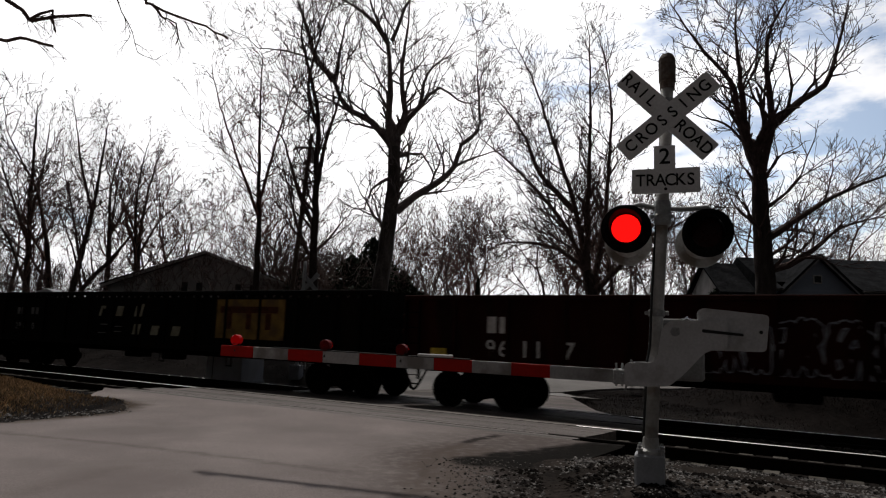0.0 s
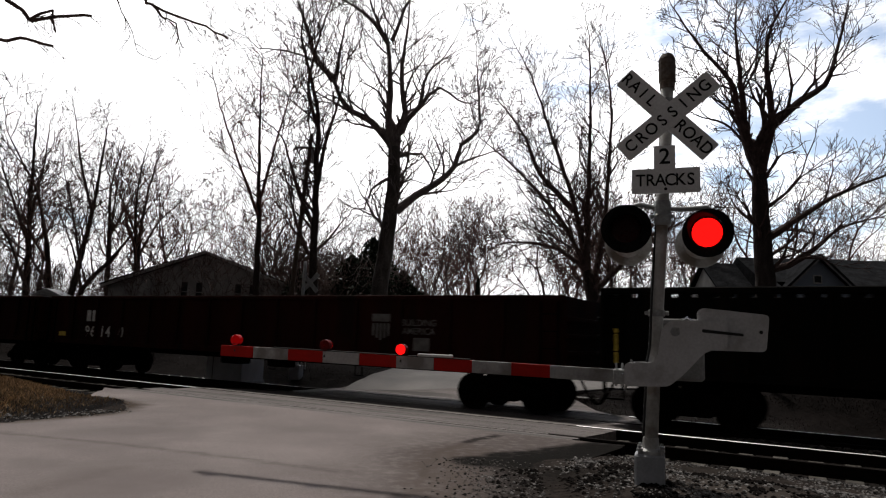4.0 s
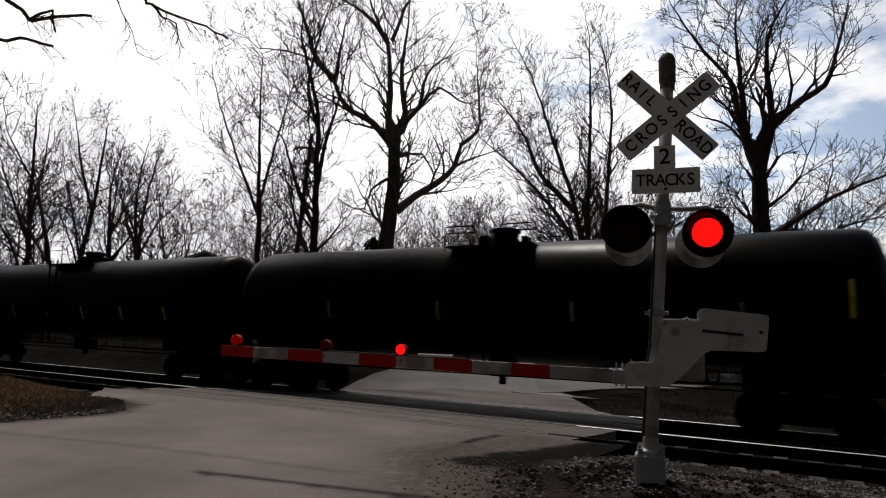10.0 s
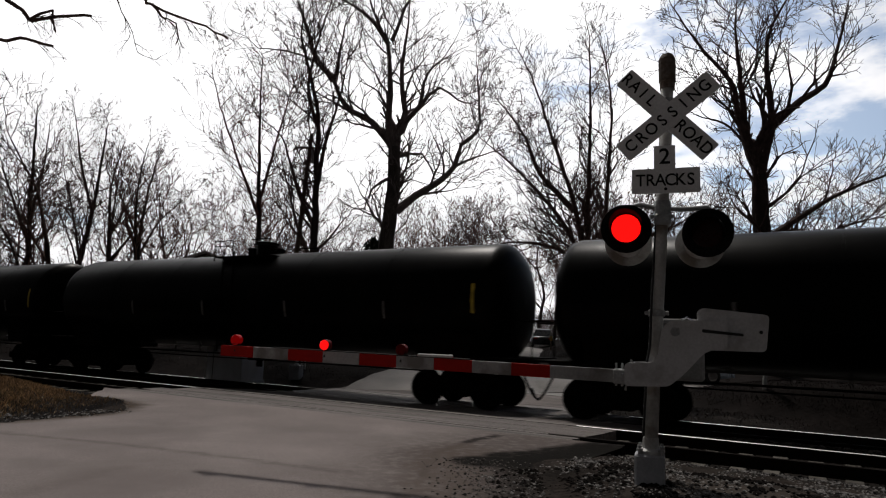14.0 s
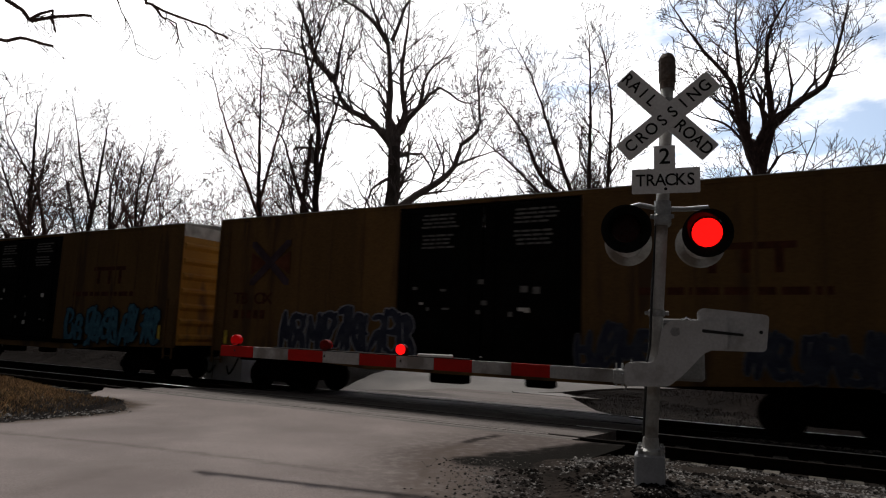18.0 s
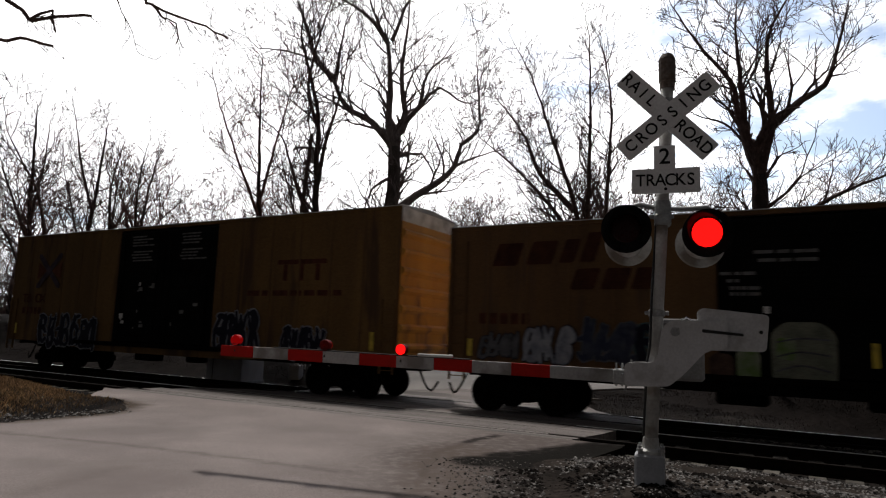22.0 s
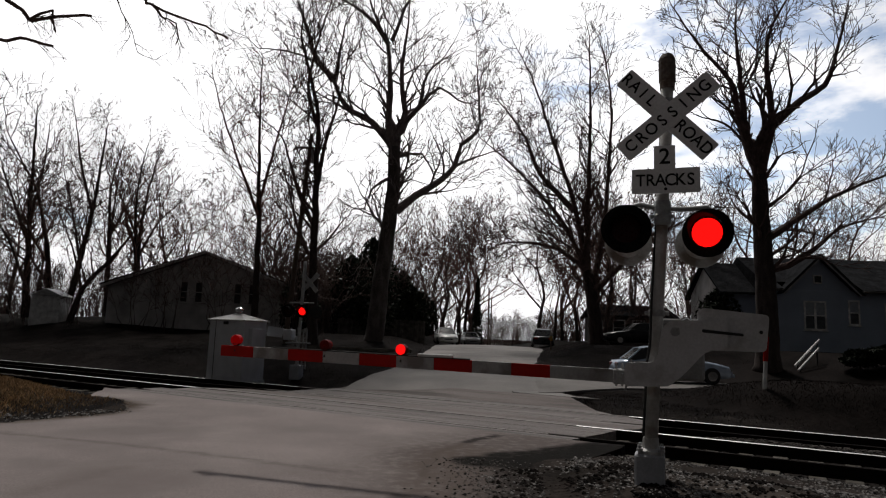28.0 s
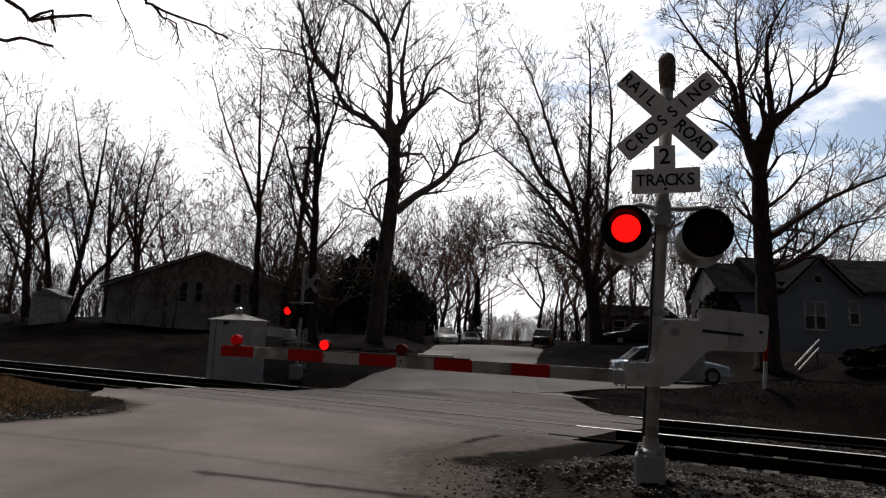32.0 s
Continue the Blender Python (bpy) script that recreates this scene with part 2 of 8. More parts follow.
M["ballast"] = pbr("ballast", (0.026, 0.022, 0.020), 0.95, scale=1.5, second=(0.012, 0.0105, 0.0095), vary=0.6, fine=22, bump=1.0, spec=0.02)
M["stone"] = pbr("stone", (0.11, 0.10, 0.094), 0.9, scale=6, vary=0.3, fine=60, bump=0.3, island=True, spread=0.92, spec=0.02)
M["tie"] = pbr("tie_wood", (0.15, 0.14, 0.125), 0.9, scale=3, second=(0.05, 0.045, 0.04), vary=0.4, fine=30, bump=0.5, obrand=0.3, spec=0.02)
M["rail_head"] = pbr("rail_head", (0.82, 0.81, 0.80), 0.52, 1.0, scale=2.5, second=(0.66, 0.64, 0.62), vary=0.1, bump=0.05)
M["rail_web"] = pbr("rail_web", (0.014, 0.010, 0.008), 0.95, 0.0, spec=0.03, scale=6, vary=0.35, bump=0.3)
M["rust"] = pbr("rusty_paint", (0.11, 0.075, 0.055), 0.8, 0.2, scale=12, second=(0.20, 0.17, 0.15), vary=0.3, bump=0.2)
M["rail_dusty"] = pbr("rail_dusty", (0.20, 0.18, 0.17), 0.6, 0.5, scale=3, second=(0.12, 0.105, 0.10), vary=0.3, bump=0.1)
# rail head without a glint: its dimness is put in as near-black steel
M["rail_unlit"] = pbr("rail_unlit", (0.014, 0.011, 0.010), 0.85, 0.0, spec=0.05, scale=4, vary=0.3, bump=0.1)
M["brown_side"] = pbr("boxcar_brown", (0.155, 0.086, 0.038), 0.75, spec=0.1, scale=1.0, second=(0.100, 0.057, 0.028), vary=0.15, fine=25, bump=0.06, stain=(0.09, 0.055, 0.035), stain_scale=1.4, streak=6)
M["graf_grey"] = pbr("paint_grey", (0.13, 0.13, 0.14), 0.6, scale=4, vary=0.25, bump=0.0, spec=0.08)
M["graf_slate"] = pbr("paint_slate", (0.030, 0.036, 0.065), 0.6, scale=4, second=(0.06, 0.065, 0.09), vary=0.25, bump=0.0, spec=0.08)
M["graf_green"] = pbr("paint_green", (0.12, 0.20, 0.05), 0.6, scale=3, second=(0.30, 0.30, 0.25), vary=0.2, bump=0.0, spec=0.08)
M["galv"] = pbr("galvanised", (0.40, 0.41, 0.41), 0.5, 0.6, scale=9, second=(0.28, 0.28, 0.28), vary=0.15, bump=0.1)
M["silver"] = pbr("silver_paint", (0.50, 0.50, 0.49), 0.55, 0.0, scale=5, second=(0.36, 0.35, 0.33), vary=0.15, bump=0.08, stain=(0.22, 0.19, 0.16), stain_scale=3.0)
# darker copy of the mechanism paint: shade behind the arm put into the colour
M["mech_shaded"] = pbr("mechanism_paint_shaded", (0.30, 0.30, 0.30), 0.7, 0.0, scale=3, second=(0.22, 0.22, 0.22), vary=0.15, bump=0.08, spec=0.15)
M["mech"] = pbr("mechanism_paint", (0.62, 0.62, 0.63), 0.6, 0.0, scale=3, second=(0.53, 0.53, 0.53), vary=0.1, bump=0.08, spec=0.2, stain=(0.36, 0.35, 0.34), stain_scale=2.6)
M["sign"] = pbr("sign_white", (0.86, 0.865, 0.875), 0.5, 0.0, scale=4, second=(0.78, 0.78, 0.78), vary=0.08, bump=0.03)
M["black"] = pbr("black_paint", (0.014, 0.014, 0.014), 0.6, 0.0, scale=6, vary=0.3, bump=0.08)
M["hood"] = pbr("hood_black", (0.010, 0.010, 0.010), 0.8, 0.0, scale=6, vary=0.3, bump=0.05, spec=0.08)
M["letter"] = pbr("letter_black", (0.02, 0.02, 0.022), 0.6, 0.0, scale=6, vary=0.2, bump=0.0, spec=0.08)
M["concrete"] = pbr("concrete", (0.42, 0.43, 0.46), 0.85, scale=4, second=(0.33, 0.34, 0.36), vary=0.1, fine=50, bump=0.2)
M["red_tape"] = pbr("red_tape", (0.42, 0.012, 0.009), 0.5, scale=5, second=(0.34, 0.014, 0.010), vary=0.1, bump=0.02, spec=0.08)
M["white_tape"] = pbr("white_tape", (0.42, 0.42, 0.42), 0.5, scale=5, second=(0.33, 0.33, 0.33), vary=0.12, bump=0.02, spec=0.1, stain=(0.22, 0.21, 0.20), stain_scale=3.0)
M["lens_red"] = pbr("lens_red", (0.022, 0.002, 0.002), 0.3, scale=30, vary=0.3, bump=0.2, spec=0.15)
M["arm_lens"] = pbr("arm_lens", (0.16, 0.005, 0.005), 0.5, scale=30, vary=0.1, bump=0.1, spec=0.08)
M["lit"] = glowing("lit_red", (1.0, 0.005, 0.004), 1.8)
M["lit_tip"] = glowing("lit_red_steady", (1.0, 0.004, 0.006), 0.1)
M["lit_arm"] = glowing("lit_red_small", (1.0, 0.006, 0.006), 1.3)
M["bark"] = pbr("bark", (0.066, 0.050, 0.046), 0.95, scale=6, second=(0.036, 0.027, 0.024), vary=0.4, fine=25, bump=0.8, streak=4, spec=0.2)
M["bark_near"] = pbr("bark_near", (0.13, 0.085, 0.075), 0.95, scale=6, second=(0.09, 0.06, 0.05), vary=0.3, fine=40, bump=0.5, spec=0.2)
M["bark_pale"] = pbr("bark_pale", (0.125, 0.108, 0.10), 0.95, scale=3, second=(0.06, 0.05, 0.045), vary=0.5, fine=25, bump=0.6, streak=3, spec=0.2)
M["twig_pale"] = pbr("twig_pale", (0.24, 0.20, 0.19), 0.95, scale=3, vary=0.2, fine=10, bump=0.0, spec=0.15)
M["twig"] = pbr("twig", (0.13, 0.088, 0.080), 0.95, scale=3, vary=0.2, fine=10, bump=0.0, spec=0.15)
M["twig_red"] = pbr("twig_red", (0.21, 0.115, 0.095), 0.95, scale=3, vary=0.2, fine=10, bump=0.0, spec=0.15)
M["wood_pole"] = pbr("pole_wood", (0.12, 0.085, 0.065), 0.9, scale=5, vary=0.3, bump=0.4, streak=5)
M["evergreen"] = pbr("evergreen", (0.020, 0.026, 0.015), 0.9, scale=2, vary=0.3, bump=0.0, island=True, spec=0.2)
M["gon_red"] = pbr("gon_red", (0.034, 0.008, 0.006), 0.8, spec=0.05, scale=1.2, second=(0.020, 0.006, 0.005), vary=0.25, bump=0.1, stain=(0.016, 0.008, 0.006), stain_scale=1.5, streak=4)
M["gon_black"] = pbr("gon_black", (0.0045, 0.0045, 0.0045), 0.8, spec=0.05, scale=1.2, second=(0.007, 0.006, 0.0055), vary=0.25, bump=0.1, stain=(0.010, 0.007, 0.006), stain_scale=1.5, streak=4)
M["tank_black"] = pbr("tank_black", (0.0015, 0.0015, 0.0016), 0.34, spec=0.045, scale=0.9, second=(0.0025, 0.0025, 0.0025), vary=0.15, bump=0.03, stain=(0.004, 0.0037, 0.0034), stain_scale=1.0, streak=4)
M["yellow"] = pbr("boxcar_yellow", (0.182, 0.104, 0.038), 0.75, spec=0.1, scale=0.9, second=(0.122, 0.072, 0.030), vary=0.2, fine=25, bump=0.06, stain=(0.085, 0.05, 0.028), stain_scale=1.6, streak=6)
# end beside the tank car: dirt, and that car's shading put into the colour
M["dirty_shaded_end"] = pbr("boxcar_end_dirty_shaded", (0.27, 0.15, 0.045), 0.75, scale=1.0, second=(0.16, 0.085, 0.03), vary=0.3, bump=0.06, stain=(0.05, 0.035, 0.025), stain_scale=1.1, streak=3, spec=0.15)
# brighter copy of boxcar_yellow: the stronger light on the ends put into the colour
M["yellow_lit_end"] = pbr("boxcar_end_lit", (0.62, 0.33, 0.05), 0.6, scale=1.0, second=(0.50, 0.25, 0.045), vary=0.15, bump=0.06, stain=(0.25, 0.13, 0.05), stain_scale=1.3, streak=4)
M["roof"] = pbr("galvanised_roof", (0.55, 0.54, 0.52), 0.5, 0.3, scale=1.0, vary=0.15, bump=0.05)
M["door_black"] = pbr("door_black", (0.006, 0.006, 0.006), 0.8, spec=0.05, scale=1.2, vary=0.25, bump=0.08)
M["underframe"] = pbr("underframe", (0.006, 0.005, 0.0045), 0.95, 0.0, spec=0.03, scale=5, vary=0.35, bump=0.3)
M["wheel"] = pbr("wheel_steel", (0.009, 0.007, 0.0065), 0.9, 0.0, spec=0.05, scale=6, vary=0.35, bump=0.2)
M["faded_white"] = pbr("faded_white", (0.34, 0.335, 0.32), 0.6, scale=6, second=(0.22, 0.215, 0.20), vary=0.2, bump=0.0)
M["white_letter"] = pbr("white_letter", (0.70, 0.69, 0.67), 0.6, scale=6, second=(0.52, 0.51, 0.49), vary=0.15, bump=0.0)
M["cream_mark"] = pbr("cream_mark", (0.36, 0.34, 0.25), 0.7, scale=6, second=(0.24, 0.22, 0.16), vary=0.2, bump=0.0, spec=0.08)
M["dim_letter"] = pbr("dim_letter", (0.17, 0.165, 0.16), 0.6, scale=6, vary=0.2, bump=0.0)
M["brown_letter"] = pbr("brown_letter", (0.10, 0.035, 0.02), 0.7, scale=6, vary=0.2, bump=0.0, spec=0.08)
M["logo_yellow"] = pbr("logo_yellow", (0.27, 0.155, 0.025), 0.7, scale=3, vary=0.2, bump=0.0, stain=(0.13, 0.075, 0.025), stain_scale=2)
M["reflector"] = pbr("reflector_yellow", (0.70, 0.50, 0.04), 0.4, scale=6, vary=0.1, bump=0.0)
M["brand_brown"] = pbr("brand_brown", (0.040, 0.014, 0.010), 0.7, scale=3, second=(0.07, 0.026, 0.014), vary=0.3, bump=0.0, spec=0.06)
M["graf_teal"] = pbr("paint_teal", (0.10, 0.17, 0.17), 0.6, scale=4, second=(0.05, 0.08, 0.09), vary=0.3, bump=0.0, spec=0.08)
M["graf_cream"] = pbr("paint_cream", (0.21, 0.21, 0.16), 0.6, scale=3, second=(0.12, 0.13, 0.10), vary=0.3, bump=0.0, spec=0.08)
M["graf_brown"] = pbr("paint_brown", (0.10, 0.06, 0.045), 0.6, scale=4, vary=0.3, bump=0.0, spec=0.08)
M["graf_blue"] = pbr("paint_blue", (0.04, 0.12, 0.19), 0.6, scale=5, second=(0.08, 0.22, 0.31), vary=0.2, bump=0.0, spec=0.08)
M["graf_pale"] = pbr("paint_pale", (0.34, 0.35, 0.38), 0.6, scale=4, second=(0.18, 0.19, 0.23), vary=0.2, bump=0.0, spec=0.08)
M["graf_dark"] = pbr("paint_dark", (0.02, 0.02, 0.035), 0.6, scale=4, vary=0.2, bump=0.0, spec=0.08)
M["mark_blue"] = pbr("mark_blue", (0.028, 0.038, 0.135), 0.6, scale=4, vary=0.2, bump=0.0, spec=0.08)
M["graf_red"] = pbr("paint_red", (0.30, 0.035, 0.028), 0.6, scale=4, vary=0.2, bump=0.0, spec=0.08)
M["cabinet"] = pbr("cabinet_metal", (0.60, 0.61, 0.64), 0.6, 0.0, scale=2, second=(0.50, 0.51, 0.53), vary=0.1, bump=0.05)
M["white_wall"] = pbr("siding_grey", (0.55, 0.53, 0.52), 0.8, scale=1, vary=0.1, bump=0.05)
M["blue_wall"] = pbr("siding_blue", (0.34, 0.395, 0.48), 0.8, scale=1, second=(0.29, 0.34, 0.42), vary=0.1, bump=0.05)
M["rake"] = pbr("rake_board_paint", (0.42, 0.43, 0.45), 0.7, scale=3, vary=0.1, bump=0.02)
M["dark_wall"] = pbr("siding_dark", (0.045, 0.04, 0.036), 0.85, scale=1, vary=0.15, bump=0.05)
M["shingle"] = pbr("roof_shingle", (0.032, 0.033, 0.036), 0.95, spec=0.0, scale=2, vary=0.35, fine=12, bump=0.4)
M["white_trim"] = pbr("trim_white", (0.82, 0.82, 0.81), 0.6, scale=3, vary=0.06, bump=0.02)
M["car_white"] = pbr("car_white", (0.86, 0.86, 0.86), 0.2, 0.0, scale=2, vary=0.03, bump=0.0)
M["car_blue"] = pbr("car_pale_blue", (0.42, 0.50, 0.62), 0.25, 0.2, scale=2, vary=0.03, bump=0.0)
M["car_dark"] = pbr("car_dark", (0.02, 0.02, 0.024), 0.3, 0.0, scale=2, vary=0.05, bump=0.0, spec=0.25)
M["car_grey"] = pbr("car_grey", (0.20, 0.20, 0.21), 0.3, 0.5, scale=2, vary=0.05, bump=0.0)
M["pane"] = pbr("window_pane", (0.015, 0.016, 0.018), 0.35, 0.0, scale=2, vary=0.05, bump=0.0, spec=0.3)
M["sash"] = pbr("dim_pane", (0.10, 0.11, 0.125), 0.3, 0.0, scale=5, second=(0.05, 0.056, 0.065), vary=0.2, bump=0.0, spec=0.3)
M["curtain"] = pbr("curtained_pane", (0.36, 0.39, 0.43), 0.3, 0.0, scale=6, second=(0.25, 0.28, 0.31), vary=0.1, bump=0.0, spec=0.3)
M["glass"] = pbr("dark_glass", (0.02, 0.022, 0.025), 0.12, 0.0, scale=2, vary=0.05, bump=0.0, spec=0.4)
M["rubber"] = pbr("rubber", (0.02, 0.02, 0.02), 0.9, scale=8, vary=0.2, bump=0.1)
M["chrome"] = pbr("chrome", (0.6, 0.6, 0.6), 0.2, 1.0, scale=4, vary=0.05, bump=0.0)


# ---- mesh building ----
class Build:
    """Collects the vertices and faces of one mesh."""

    def __init__(self):
        self.v, self.f = [], []

    def add(self, verts, faces):
        k = len(self.v)
        self.v.extend(tuple(p) for p in verts)
        self.f.extend(tuple(i + k for i in f) for f in faces)
        return self

    def box(self, x0, x1, y0, y1, z0, z1, c=0.0, m=None):
        """A box, with chamfered edges of width c."""
        cx, cy, cz = (x0 + x1) / 2, (y0 + y1) / 2, (z0 + z1) / 2
        hx, hy, hz = abs(x1 - x0) / 2, abs(y1 - y0) / 2, abs(z1 - z0) / 2
        c = min(c, hx * 0.9, hy * 0.9, hz * 0.9)
        sg = [(-1, -1, -1), (1, -1, -1), (1, 1, -1), (-1, 1, -1), (-1, -1, 1), (1, -1, 1), (1, 1, 1), (-1, 1, 1)]
        main = [(0, 3, 2, 1), (4, 5, 6, 7), (0, 1, 5, 4), (1, 2, 6, 5), (2, 3, 7, 6), (3, 0, 4, 7)]
        if c <= 0:
            vs = [(cx + a * hx, cy + b * hy, cz + d * hz) for a, b, d in sg]
            fs = main
        else:
            vs, fs = [], []
            for a, b, d in sg:
                vs += [(cx + a * hx, cy + b * (hy - c), cz + d * (hz - c)), (cx + a * (hx - c), cy + b * hy, cz + d * (hz - c)), (cx + a * (hx - c), cy + b * (hy - c), cz + d * hz)]
            axis = [2, 2, 1, 0, 1, 0]
            for q, ax in zip(main, axis):
                fs.append(tuple(i * 3 + ax for i in q))
            for q, ax in zip(main, axis):
                for i in range(4):
                    p, n = q[i], q[(i + 1) % 4]
                    for q2, ax2 in zip(main, axis):
                        if q2 != q and p in q2 and n in q2 and main.index(q) < main.index(q2):
                            fs.append((n * 3 + ax, p * 3 + ax, p * 3 + ax2, n * 3 + ax2))
            flip = {0: 1, 1: -1, 2: 1, 3: -1, 4: -1, 5: 1, 6: -1, 7: 1}
            for i in range(8):
                t = (i * 3, i * 3 + 1, i * 3 + 2)
                fs.append(t if flip[i] < 0 else t[::-1])
        if m is not None:
            vs = [m @ Vector(p) for p in vs]
        return self.add(vs, fs)

    def tube(self, pts, radii, sides=8, cap=True):
        """A tapered round bar along a line of points."""
        pts = [Vector(p) for p in pts]
        rings = []
        up = Vector((0.31, 0.17, 0.93))
        for i, p in enumerate(pts):
            d = pts[min(i + 1, len(pts) - 1)] - pts[max(i - 1, 0)]
            if d.length < 1e-9:
                d = Vector((0, 0, 1))
            d.normalize()
            a = d.cross(up)
            if a.length < 0.05:
                a = d.cross(Vector((1, 0, 0)))
            a.normalize()
            b = d.cross(a)
            r = radii[i] if hasattr(radii, "__len__") else radii
            rings.append([p + (a * math.cos(6.28318 * k / sides) + b * math.sin(6.28318 * k / sides)) * r for k in range(sides)])
        vs = [p for ring in rings for p in ring]
        fs = []
        for i in range(len(pts) - 1):
            for k in range(sides):
                k2 = (k + 1) % sides
                fs.append((i * sides + k, i * sides + k2, (i + 1) * sides + k2, (i + 1) * sides + k))
        if cap:
            fs.append(tuple(range(sides))[::-1])
            fs.append(tuple((len(pts) - 1) * sides + k for k in range(sides)))
        return self.add(vs, fs)

    def lathe(self, prof, sides=24, m=None, a0=0.0, a1=2 * math.pi):
        """Turns a profile of (radius, height) round z."""
        full = abs(a1 - a0 - 2 * math.pi) < 1e-6
        cols = sides if full else sides + 1
        vs = [(r * math.cos(a0 + (a1 - a0) * k / sides), r * math.sin(a0 + (a1 - a0) * k / sides), z) for r, z in prof for k in range(cols)]
        fs = []
        for i in range(len(prof) - 1):
            for k in range(sides):
                k2 = (k + 1) % cols
                fs.append((i * cols + k, i * cols + k2, (i + 1) * cols + k2, (i + 1) * cols + k))
        if m is not None:
            vs = [m @ Vector(p) for p in vs]
        return self.add(vs, fs)

    def slab(self, outline, y0, y1, m=None):
        """An outline of (x, z), extruded from y0 to y1."""
        n = len(outline)
        vs = [(x, y0, z) for x, z in outline] + [(x, y1, z) for x, z in outline]
        fs = [tuple(range(n)), tuple(range(2 * n - 1, n - 1, -1))]
        fs += [(i, i + n, (i + 1) % n + n, (i + 1) % n) for i in range(n)]
        if m is not None:
            vs = [m @ Vector(p) for p in vs]
        return self.add(vs, fs)

    def mesh(self, name, mats, smooth=False):
        me = bpy.data.meshes.new(name)
        me.from_pydata(self.v, [], self.f)
        for mt in (mats if isinstance(mats, (list, tuple)) else [mats]):
            me.materials.append(mt)
        if smooth:
            me.polygons.foreach_set("use_smooth", [True] * len(me.polygons))
        me.update()
        return me


def part(name, bld, material, parent, label="", smooth=False, m=None):
    me = bld.mesh(name, material, smooth) if isinstance(bld, Build) else bld
    ob = new(name, me)
    ob.parent = parent
    if m is not None:
        ob.matrix_basis = m
    if label:
        ob["label"] = label
    return ob


def thing(name, m, label, category, group="", kind=""):
    return tagged(place(new(name), m), label, category, group, kind)


def place(ob, m):
    ob.matrix_basis = m
    return ob


def fix_normals(me):
    bm = bmesh.new()
    bm.from_mesh(me)
    bmesh.ops.recalc_face_normals(bm, faces=bm.faces)
    bm.to_mesh(me)
    bm.free()
    return me


def lettering(name, text, size, material, parent, m, label="", depth=0.002, space=1.0, wide=1.0):
    cu = bpy.data.curves.new(name, "FONT")
    cu.body, cu.size, cu.extrude, cu.align_x, cu.align_y = text, size, depth, "CENTER", "CENTER"
    cu.space_character, cu.offset = space, size * 0.010
    tmp = bpy.data.objects.new("tmp", cu)
    scene.collection.objects.link(tmp)
    bpy.context.view_layer.update()
    me = bpy.data.meshes.new_from_object(tmp.evaluated_get(bpy.context.evaluated_depsgraph_get()))
    bpy.data.objects.remove(tmp)
    bpy.data.curves.remove(cu)
    me.transform(Matrix.Diagonal((wide, 1, 1, 1)))
    me.materials.clear()
    me.materials.append(material)
    me.name = name
    return part(name, me, None, parent, label, m=m)


FACING = Euler((radians(90), 0, 0)).to_matrix().to_4x4()      # text upright, read from -y

# ---- plan: the two tracks run along TRACK, ACROSS points away from the eye ----
ANG = radians(30.19)
TRACK, ACROSS = Vector((math.cos(ANG), -math.sin(ANG), 0)), Vector((math.sin(ANG), math.cos(ANG), 0))
FAR_N, NEAR_N, GAUGE = 16.2, 12.1, 1.505
FAR_Z = -0.17           # the far track lies a little lower


def on_track(s, n, z=0.0):
    return TRACK * s + ACROSS * n + Vector((0, 0, z))


def track_pose(s, n, z=0.0):
    return Matrix.Translation(on_track(s, n, z)) @ pose(0, 0, 0, 0, 0, -30.19)


def sn(x, y):
    return TRACK.x * x + TRACK.y * y, ACROSS.x * x + ACROSS.y * y


def smooth(a, b, x):
    t = max(0.0, min(1.0, (x - a) / (b - a)))
    return t * t * (3 - 2 * t)


def along(y, table):
    """Reads a value at y from rows of (y, value)."""
    if y <= table[0][0]:
        return table[0][1]
    for (y0, v0), (y1, v1) in zip(table, table[1:]):
        if y <= y1:
            return v0 + (v1 - v0) * (y - y0) / (y1 - y0)
    return table[-1][1]


def road_z(y):
    return along(y, [(18.6, -0.55), (20.6, -0.42), (21.6, -0.14), (22.5, 0.04), (24, 0.2), (30, 0.56), (36, 0.82), (46, 1.08), (60, 1.04), (100, 0.5), (170, 0.2)])


def road_mid(y):
    return along(y, [(19, -0.3), (23, 0.37), (30, 1.6), (36, 2.3), (45, 3.3), (300, 23.0)])


def road_half(y):
    return along(y, [(19, 3.5), (23, 3.05), (30, 2.75), (36, 3.1), (45, 3.7)])


def drive_z(x, y):
    k = smooth(0.0, 3.0, off_road(x, y))
    return max(0.0, road_z(y) - 0.03) * (1 - k) + 0.13 * k


def off_road(x, y):
    """How far outside the far road's edge a place is."""
    return abs(x - road_mid(y)) - road_half(y)


def crossing_end(n):
    """Where the crossing's surface ends along the tracks, on the signal's side."""
    return along(n, [(10.7, -3.8), (12.5, -3.47), (14.0, -3.25), (15.2, -3.4), (16.4, -3.6), (17.0, -4.7), (17.7, -5.4), (18.5, -6.0), (19.3, -6.7), (20.4, -7.4)])


